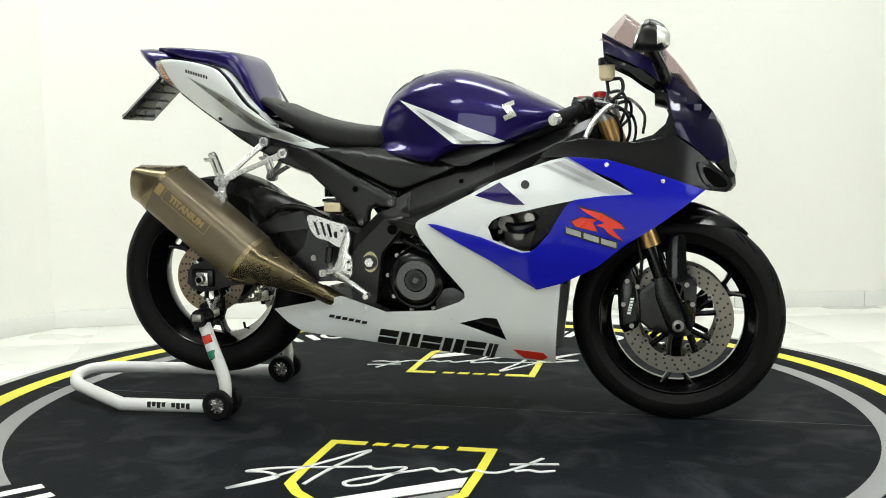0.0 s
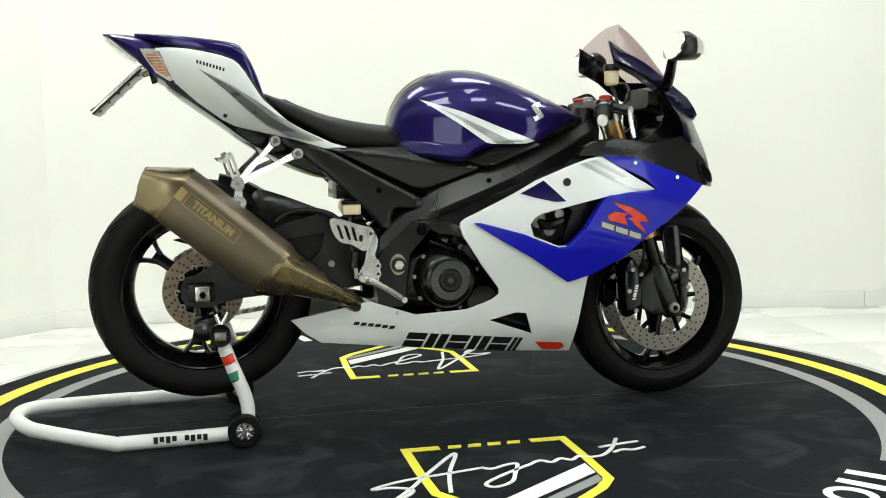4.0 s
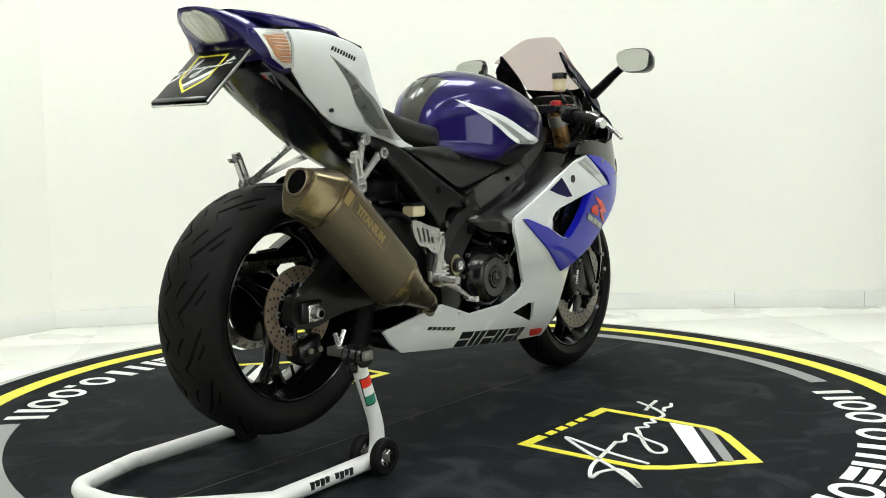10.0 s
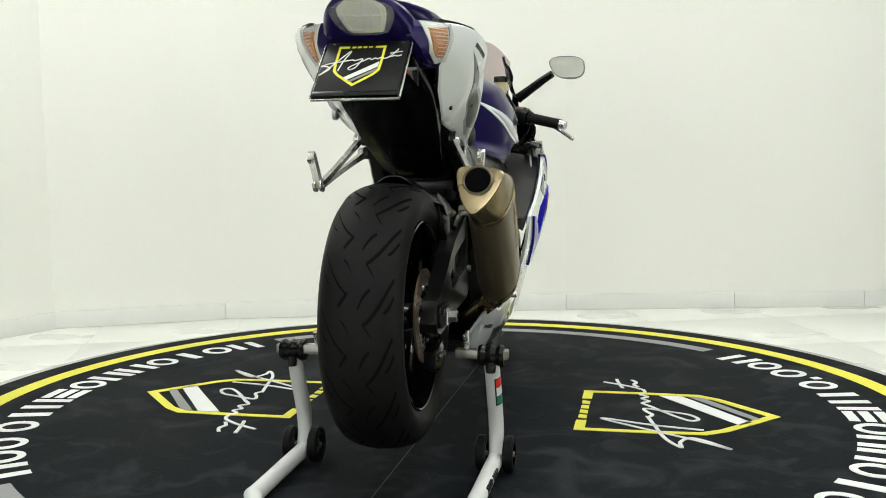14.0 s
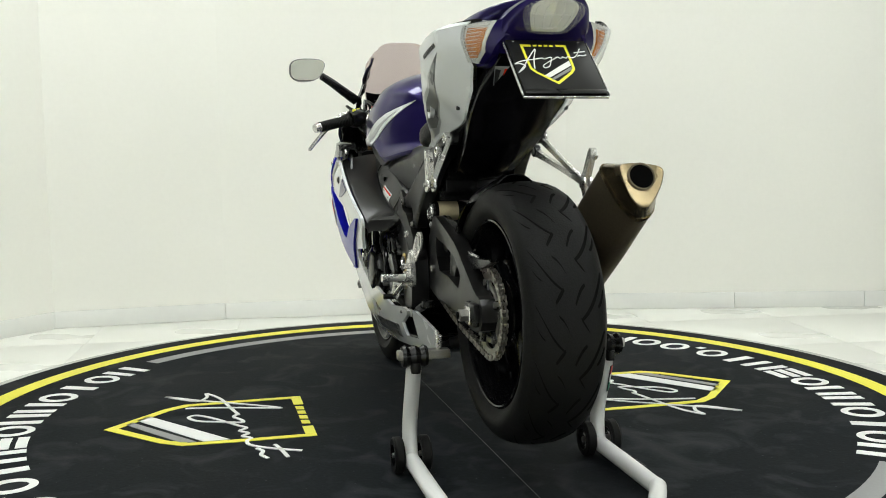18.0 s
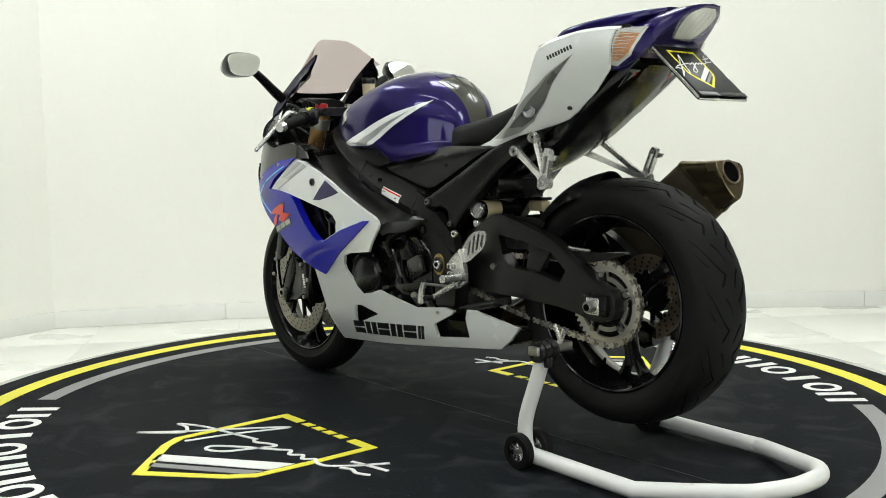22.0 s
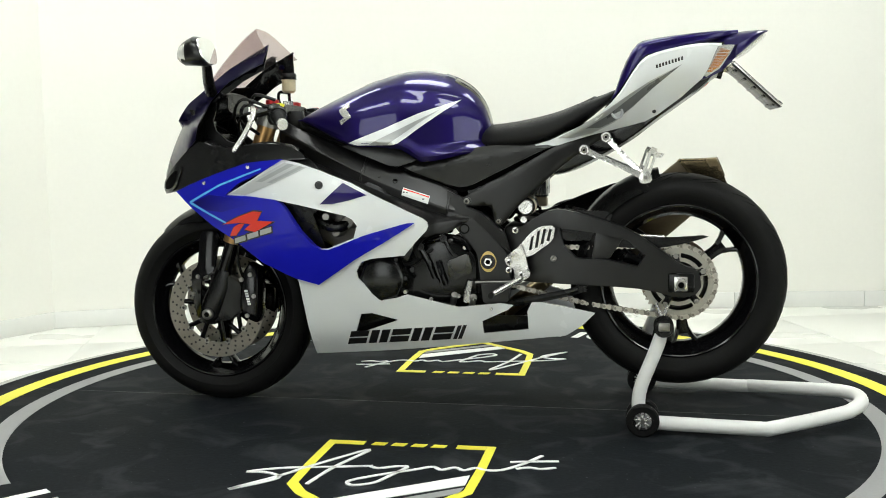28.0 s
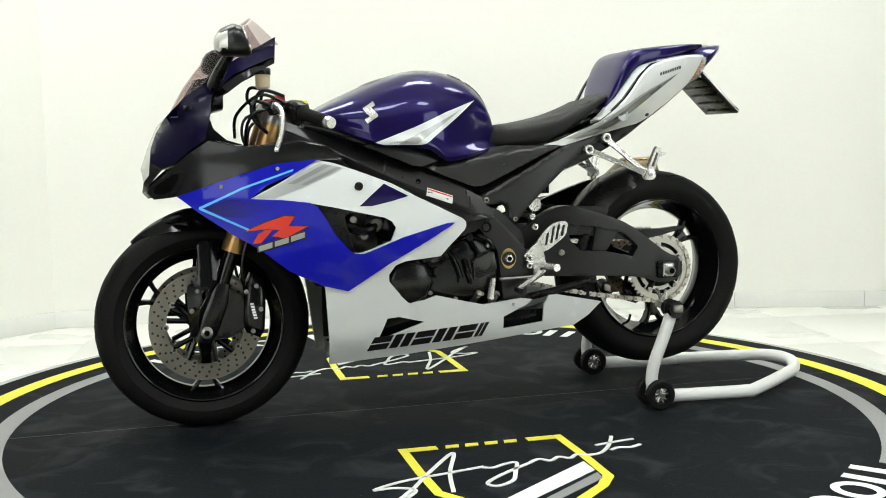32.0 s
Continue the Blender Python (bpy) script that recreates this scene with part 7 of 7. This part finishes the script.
part("battery_box", loft([(-0.33, 0, 0.725, 0.08, 0.025, 4), (-0.28, 0, 0.70, 0.10, 0.035, 4), (-0.2, 0, 0.67, 0.098, 0.06, 4), (-0.1, 0, 0.65, 0.100, 0.06, 4)], 20), PLASTIC, bike)
for k in range(6):
    part("harness_rib", box(-0.325 + k * 0.010, -0.319 + k * 0.010, -0.09, 0.09, 0.643, 0.668, 0.001), PLASTIC, bike)
part("harness_block", box(-0.325, -0.262, -0.085, 0.085, 0.650, 0.700, 0.004), PLASTIC, bike)

part("loom", tube([(-0.50, -0.115, 0.585), (-0.46, -0.12, 0.610), (-0.40, -0.125, 0.615), (-0.345, -0.13, 0.600), (-0.31, -0.14, 0.565)], 0.009, 10, smooth=5), PLASTIC, bike, "thick black cable")

# ---- footrests ----
def forged(a, b, w0, w1, w2, thick, s):
    """A flat forged arm from a to b, waisted in the middle."""
    d = Vector((b.x - a.x, b.z - a.z))
    length = d.length
    d.normalize()
    n = Vector((-d.y, d.x))
    o = Vector((a.x, a.z))
    up, low = [], []
    for i in range(9):
        t = i / 8
        w = w0 * (1 - t) ** 2 + 2 * (2 * w1 - (w0 + w2) / 2) * t * (1 - t) + w2 * t * t
        up.append(tuple(o + d * length * t + n * w))
        low.append(tuple(o + d * length * t - n * w))
    ends = [tuple(o + d * (length + w2 * 0.8))], [tuple(o - d * w0 * 0.8)]
    return sheet(up + ends[0] + low[::-1] + ends[1], lambda x, z: abs(a.y) + (abs(b.y) - abs(a.y)) * (Vector((x, z)) - o).dot(d) / length + thick / 2, s, thick, 0.012, edge=0.003)


for s in (-1, 1):
    hang = new("pillion_hanger")
    hang.parent = bike
    tagged(hang, "bare aluminium pillion footrest hanger")
    a1, a2 = Vector((-0.495, s * 0.118, 0.808)), Vector((-0.435, s * 0.124, 0.773))
    e = Vector((-0.600, s * 0.192, 0.698))
    for a in (a1, a2):
        part("strut", forged(a, e, 0.0100, 0.0066, 0.0100, 0.011, s), ALLOY, hang, "tapered forged arm")
        part("eye", lathe([(0.0075, -0.006), (0.0145, -0.006), (0.0145, 0.005), (0.013, 0.007), (0.009, 0.007), (0.0075, 0.004)], (a.x, a.y + s * 0.010, a.z), "y", 20, closed=True), ALLOY, hang)
        part("bolt", lathe([(0, -0.004), (0.0072, -0.004), (0.0072, 0.003), (0.004, 0.004), (0.0035, 0.001), (0, 0.001)], (a.x, a.y + s * 0.010, a.z), "y", 16), STEEL, hang)
        part("bolt_socket", lathe([(0, -0.001), (0.0036, -0.001), (0.0036, 0.001), (0, 0.001)], (a.x, a.y + s * 0.0125, a.z), "y", 6), DEEPBLACK, hang)
    for off in (-0.007, 0.009):
        part("clevis", sheet(rounded([(-0.622, 0.684), (-0.588, 0.678), (-0.584, 0.702), (-0.598, 0.716), (-0.616, 0.712)], 1), lambda x, z: 0.200 + off, s, 0.005, 0.05, edge=0.001), ALLOY, hang)
    part("peg_pin", lathe([(0, -0.014), (0.005, -0.014), (0.005, 0.014), (0, 0.014)], (-0.602, s * 0.201, 0.697), "y", 12), STEEL, hang)
    d, n = Vector((-0.306, 0.952)), Vector((0.952, 0.306))
    at = lambda u, v: tuple(Vector((-0.600, 0.696)) + d * u + n * v)
    slot = [at(0.026, -0.0042), at(0.068, -0.0042), at(0.068, 0.0042), at(0.026, 0.0042)]
    part("peg", sheet(rounded([at(-0.006, -0.010), at(0.010, -0.012), at(0.084, -0.0105), at(0.086, 0.0105), at(0.010, 0.012), at(-0.006, 0.010)], 1, 0.15), lambda x, z: 0.207 + 0.12 * (z - 0.70), s, 0.016, 0.02, holes=[slot], edge=0.002), ALLOY, hang, "folded-up slotted footpeg")
    part("heel_stop", sheet(rounded([at(0.060, -0.010), at(0.066, -0.026), at(0.078, -0.030), at(0.076, -0.020), at(0.074, -0.010)], 1, 0.15), lambda x, z: 0.204 + 0.12 * (z - 0.70), s, 0.008, 0.02, edge=0.001), ALLOY, hang)
    if s < 0:
        part("silencer_strap", forged(e, Vector((-0.602, -0.205, 0.647)), 0.012, 0.010, 0.015, 0.012, s), ALLOY, hang)
        part("strap_nut", lathe([(0, -0.008), (0.010, -0.008), (0.010, 0.008), (0.006, 0.009), (0, 0.004)], (-0.602, -0.212, 0.646), "y", 6), STEEL, hang)
        part("strap_bolt", lathe([(0.006, -0.01), (0.020, -0.01), (0.020, 0.006), (0.006, 0.006)], (-0.602, -0.212, 0.646), "y", 20, closed=True), ALLOY, hang)
    # rider's rearset
    rs = new("rearset")
    rs.parent = bike
    tagged(rs, "aluminium rider footrest bracket with slotted heel guard")
    if s < 0:
        HEEL = [(-0.358, 0.590), (-0.341, 0.596), (-0.264, 0.571), (-0.240, 0.567), (-0.229, 0.549), (-0.240, 0.526), (-0.256, 0.500), (-0.272, 0.504), (-0.294, 0.520), (-0.327, 0.526), (-0.347, 0.551)]
        slots = [[(-0.338, 0.576), (-0.329, 0.574), (-0.317, 0.536), (-0.325, 0.537)], [(-0.317, 0.574), (-0.308, 0.572), (-0.297, 0.533), (-0.305, 0.534)], [(-0.297, 0.569), (-0.288, 0.567), (-0.279, 0.529), (-0.287, 0.530)], [(-0.275, 0.545), (-0.264, 0.545), (-0.265, 0.527), (-0.274, 0.528)]]
        ARM = [(-0.256, 0.500), (-0.243, 0.530), (-0.229, 0.552), (-0.222, 0.522), (-0.234, 0.486), (-0.218, 0.468), (-0.219, 0.420), (-0.236, 0.404), (-0.262, 0.408), (-0.286, 0.428), (-0.262, 0.466)]
    else:
        HEEL = [(-0.356, 0.563), (-0.314, 0.561), (-0.284, 0.540), (-0.254, 0.503), (-0.262, 0.470), (-0.292, 0.478), (-0.308, 0.490), (-0.350, 0.520)]
        slots = [[(-0.347, 0.552), (-0.339, 0.552), (-0.331, 0.520), (-0.339, 0.517)], [(-0.331, 0.553), (-0.323, 0.553), (-0.314, 0.508), (-0.322, 0.510)], [(-0.314, 0.550), (-0.306, 0.546), (-0.298, 0.498), (-0.306, 0.500)], [(-0.296, 0.534), (-0.288, 0.528), (-0.281, 0.492), (-0.289, 0.494)]]
        ARM = [(-0.262, 0.512), (-0.246, 0.496), (-0.222, 0.478), (-0.214, 0.466), (-0.222, 0.448), (-0.240, 0.440), (-0.242, 0.408), (-0.262, 0.402), (-0.284, 0.420), (-0.276, 0.468)]
    part("heel_guard", sheet(rounded(HEEL, 1, 0.2), lambda x, z: 0.163, s, 0.005, 0.08, holes=slots), ALLOY, rs, "slotted heel guard")
    part("bracket", sheet(rounded(ARM, 1, 0.2), lambda x, z: 0.172, s, 0.012, 0.08, edge=0.002), ALLOY, rs)
    for q in ((-0.226, 0.460), (-0.226, 0.437), (-0.245, 0.55), (-0.262, 0.425)):
        part("bolt", lathe([(0, -0.004), (0.009, -0.004), (0.009, 0.005), (0.004, 0.006), (0, 0.003)], (q[0], s * 0.176, q[1]), "y", 14), ALLOY, rs)
    for q in ((-0.226, 0.460), (-0.226, 0.437), (-0.245, 0.55), (-0.262, 0.425)):
        part("bolt_socket", lathe([(0, -0.001), (0.0045, -0.001), (0.0045, 0.001), (0, 0.001)], (q[0], s * 0.1825, q[1]), "y", 6), BLACKD, rs)
    part("footpeg", tube([(-0.275, s * 0.17, 0.432), (-0.282, s * 0.255, 0.436)], 0.011, 12), ALLOY, rs, "knurled footpeg")
    ped = [(-0.262, s * 0.188, 0.425), (-0.225, s * 0.20, 0.408), (-0.18, s * 0.205, 0.380), (-0.163, s * 0.205, 0.368)] if s < 0 else [(-0.262, s * 0.188, 0.415), (-0.225, s * 0.195, 0.395), (-0.18, s * 0.20, 0.370)]
    part("pedal", tube(ped, (0.009, 0.007), 10, smooth=4), ALLOY, rs, "brake pedal" if s < 0 else "gear lever")
    part("pedal_tip", tube([Vector(ped[-1]) - Vector((0, s * 0.005, 0)), Vector(ped[-1]) + Vector((0, s * 0.03, 0))], 0.008, 12), ALLOY if s < 0 else RUBBER, rs)
    part("link_rod", tube([(-0.29, s * 0.165, 0.49), (-0.285, s * 0.165, 0.425)], 0.006, 8) if s < 0 else tube([(-0.262, 0.185, 0.405), (-0.13, 0.185, 0.402)], 0.004, 8), STEEL, rs)
    if s < 0:
        part("master_cylinder", tube([(-0.287, -0.165, 0.50), (-0.293, -0.165, 0.455)], 0.011, 12), ENGINE, rs)
# side stand, folded along the belly
part("side_stand", tube([(-0.16, 0.12, 0.33), (-0.22, 0.14, 0.335), (-0.38, 0.165, 0.37), (-0.425, 0.165, 0.383)], 0.011, 10, smooth=4), PLASTIC, bike, "folded black side stand")
part("stand_foot", lathe([(0, -0.008), (0.016, -0.008), (0.016, 0.008), (0, 0.008)], (-0.43, 0.165, 0.384), "z", 14), PLASTIC, bike)
part("rear_caliper", loft([(-0.655, -0.088, 0.318, 0.024, 0.02, 4), (-0.665, -0.09, 0.305, 0.03, 0.032, 4), (-0.70, -0.09, 0.295, 0.03, 0.034, 4), (-0.728, -0.088, 0.296, 0.024, 0.02, 4)], 18), ENGINE, bike, "black rear brake caliper")
for q in (-0.668, -0.70):
    part("bolt", lathe([(0, -0.124), (0.007, -0.124), (0.007, -0.11), (0, -0.11)], (q, 0, 0.302), "y", 10), STEEL, bike)

# ---- silencer ----
can = new("silencer")
can.parent = bike
tagged(can, "six-sided titanium silencer with heat-tinted end cap")
A0, A1 = Vector((-0.757, -0.236, 0.689)), Vector((-0.509, -0.221, 0.481))
AX = (A1 - A0).normalized()
SIDE = Vector((0, 1, 0))
UP = AX.cross(SIDE).normalized()
if UP.z < 0:
    UP = -UP
BODY = [(0.046, 0.066), (0.006, 0.064), (-0.052, 0.042), (-0.063, 0.020), (-0.060, -0.040), (-0.040, -0.082), (-0.012, -0.097), (0.010, -0.094), (0.034, -0.052), (0.048, 0.010), (0.052, 0.050)]


def hexring(c, w, h):
    """A rounded three-cornered section round c; w and h are its half sizes."""
    pts = rounded(BODY, 2, 0.22)
    return [c + SIDE * (a * w / 0.07) + UP * (b * h / 0.08) for a, b in pts]


def hexbody(name, stations, material, label="", closed=True):
    bm = bmesh.new()
    vs = faces(bm, [hexring(c, w, h) for c, w, h in stations], close_v=True)
    bm.faces.new(vs[0])
    bm.faces.new(vs[-1])
    return part(name, bm, material, can, label)


hexbody("sleeve", [(A0, 0.070, 0.080), (A0.lerp(A1, 0.5), 0.072, 0.082), (A1, 0.070, 0.080)], TITAN, "brushed titanium sleeve")
hexbody("rear_band", [(A0 - AX * 0.004, 0.0715, 0.0815), (A0 + AX * 0.006, 0.0720, 0.082)], TITAN2)
hexbody("front_band", [(A1 - AX * 0.008, 0.0715, 0.0815), (A1 + AX * 0.006, 0.0710, 0.081)], TITAN2)
END_N = Vector((-0.916, 0.06, 0.387)).normalized()
END_UP = (Vector((0, 0, 1)) - END_N * END_N.z).normalized()
END_SIDE = END_UP.cross(END_N).normalized()
if END_SIDE.y < 0:
    END_SIDE = -END_SIDE
END_C = Vector((-0.842, -0.233, 0.703))
TIP = [(0.042, 0.044), (0.004, 0.046), (-0.046, 0.038), (-0.058, 0.026), (-0.046, -0.010), (-0.022, -0.046), (-0.002, -0.064), (0.018, -0.064), (0.036, -0.034), (0.048, 0.010), (0.050, 0.034)]


def end_ring(k, out):
    return [END_C + END_N * out + END_SIDE * (a * k) + END_UP * (b * k) for a, b in rounded(TIP, 2, 0.22)]


capbm = bmesh.new()
first_ring, last_ring = hexring(A0 - AX * 0.003, 0.069, 0.079), end_ring(1.0, 0.0)
rows = [first_ring, [p.lerp(q, 0.10) + (p - A0) * 0.02 for p, q in zip(first_ring, last_ring)]]
for f in (0.35, 0.65, 0.93):
    rows.append([p.lerp(q, f) for p, q in zip(first_ring, last_ring)])
rows += [end_ring(0.985, 0.002), end_ring(0.94, 0.003), end_ring(0.86, 0.0025)]
vs = faces(capbm, rows, close_v=True)
capbm.faces.new(vs[0])
capbm.faces.new(vs[-1])
part("end_cap", capbm, TITAN2, can, "heat-tinted slanted end cap", 0.5)
o = END_C + END_UP * 0.011 + END_SIDE * 0.001
bm = bmesh.new()
rows = []
for r, d in ((0.0335, 0.0), (0.0330, 0.006), (0.0305, 0.0075), (0.0285, 0.006), (0.0280, 0.0032)):
    rows.append([o + END_N * d + (END_SIDE * math.cos(q) + END_UP * math.sin(q)) * r for q in (2 * math.pi * k / 32 for k in range(32))])
faces(bm, rows, close_v=True)
part("outlet_ring", bm, TITAN, can)
bm = bmesh.new()
rows = []
for r, d in ((0.0283, 0.0040), (0.020, 0.0036), (0.004, 0.0034)):
    rows.append([o + END_N * d + (END_SIDE * math.cos(q) + END_UP * math.sin(q)) * r for q in (2 * math.pi * k / 32 for k in range(32))])
vs = faces(bm, rows, close_v=True)
bm.faces.new(vs[-1])
part("outlet_bore", bm, DEEPBLACK, can, "near-black disc closing the outlet")
hexbody("front_cone", [(A1 + AX * 0.006, 0.069, 0.079), (A1 + AX * 0.03, 0.064, 0.070), (A1 + Vector((0.090, 0.016, -0.050)), 0.042, 0.046), (Vector((-0.335, -0.198, 0.388)), 0.022, 0.024), (Vector((-0.312, -0.185, 0.372)), 0.020, 0.020)], TITAN2, "heat-tinted inlet cone")
part("joint_clamp", tube([(-0.335, -0.196, 0.386), (-0.305, -0.180, 0.367)], 0.022, 16), TITAN2, can)
# etched word on the silencer's outer face
txt = bpy.data.curves.new("etched_word", "FONT")
txt.body, txt.size, txt.extrude, txt.align_x, txt.align_y = "TITANIUM", 0.027, 0.0006, "CENTER", "CENTER"
txt.offset = 0.0012
tob = new("etched_word", txt)
dg = bpy.context.evaluated_depsgraph_get()
me = bpy.data.meshes.new_from_object(tob.evaluated_get(dg))
bpy.data.objects.remove(tob)
bpy.data.curves.remove(txt)
me.materials.append(ETCH)
word = new("etched_word", me)
word.parent = can
tagged(word, "gold etched word on the sleeve")
WX = AX
WZ = (-SIDE * math.cos(radians(3)) - UP * math.sin(radians(3))).normalized()
WZ = (WZ - WX * WZ.dot(WX)).normalized()
WY = WZ.cross(WX)
wm = Matrix((WX, WY, WZ)).transposed().to_4x4()
wm.translation = A0.lerp(A1, 0.36) - SIDE * 0.0632 - UP * 0.004
word.matrix_basis = wm
bm = bmesh.new()
for q in ((-0.082, 0.078, 0.0175, 0.019), (-0.082, 0.078, -0.019, -0.0175), (-0.0835, -0.082, -0.019, 0.019), (0.078, 0.0795, -0.019, 0.019)):
    box(q[0], q[1], q[2], q[3], 0.0, 0.0008, 0, bm)
box(-0.112, -0.090, -0.016, 0.016, 0.0, 0.0008, 0, bm)
fr = part("etched_frame", bm, ETCH, can)
fr.matrix_basis = wm


# ---- what turns ----
def motions():
    times = [2.0 * k for k in range(17)]
    for ob, m in ((table_top, pose(0, 0, 0)), (stand, pose(0, -0.017, 0.0015)), (bike, pose(0, -0.017, 0.0015, 0, 0, 1.0))):
        walk(ob, [(t, pose(0, 0, 0, 0, 0, -13.164 + 6.5025 * t) @ m) for t in times])


motions()
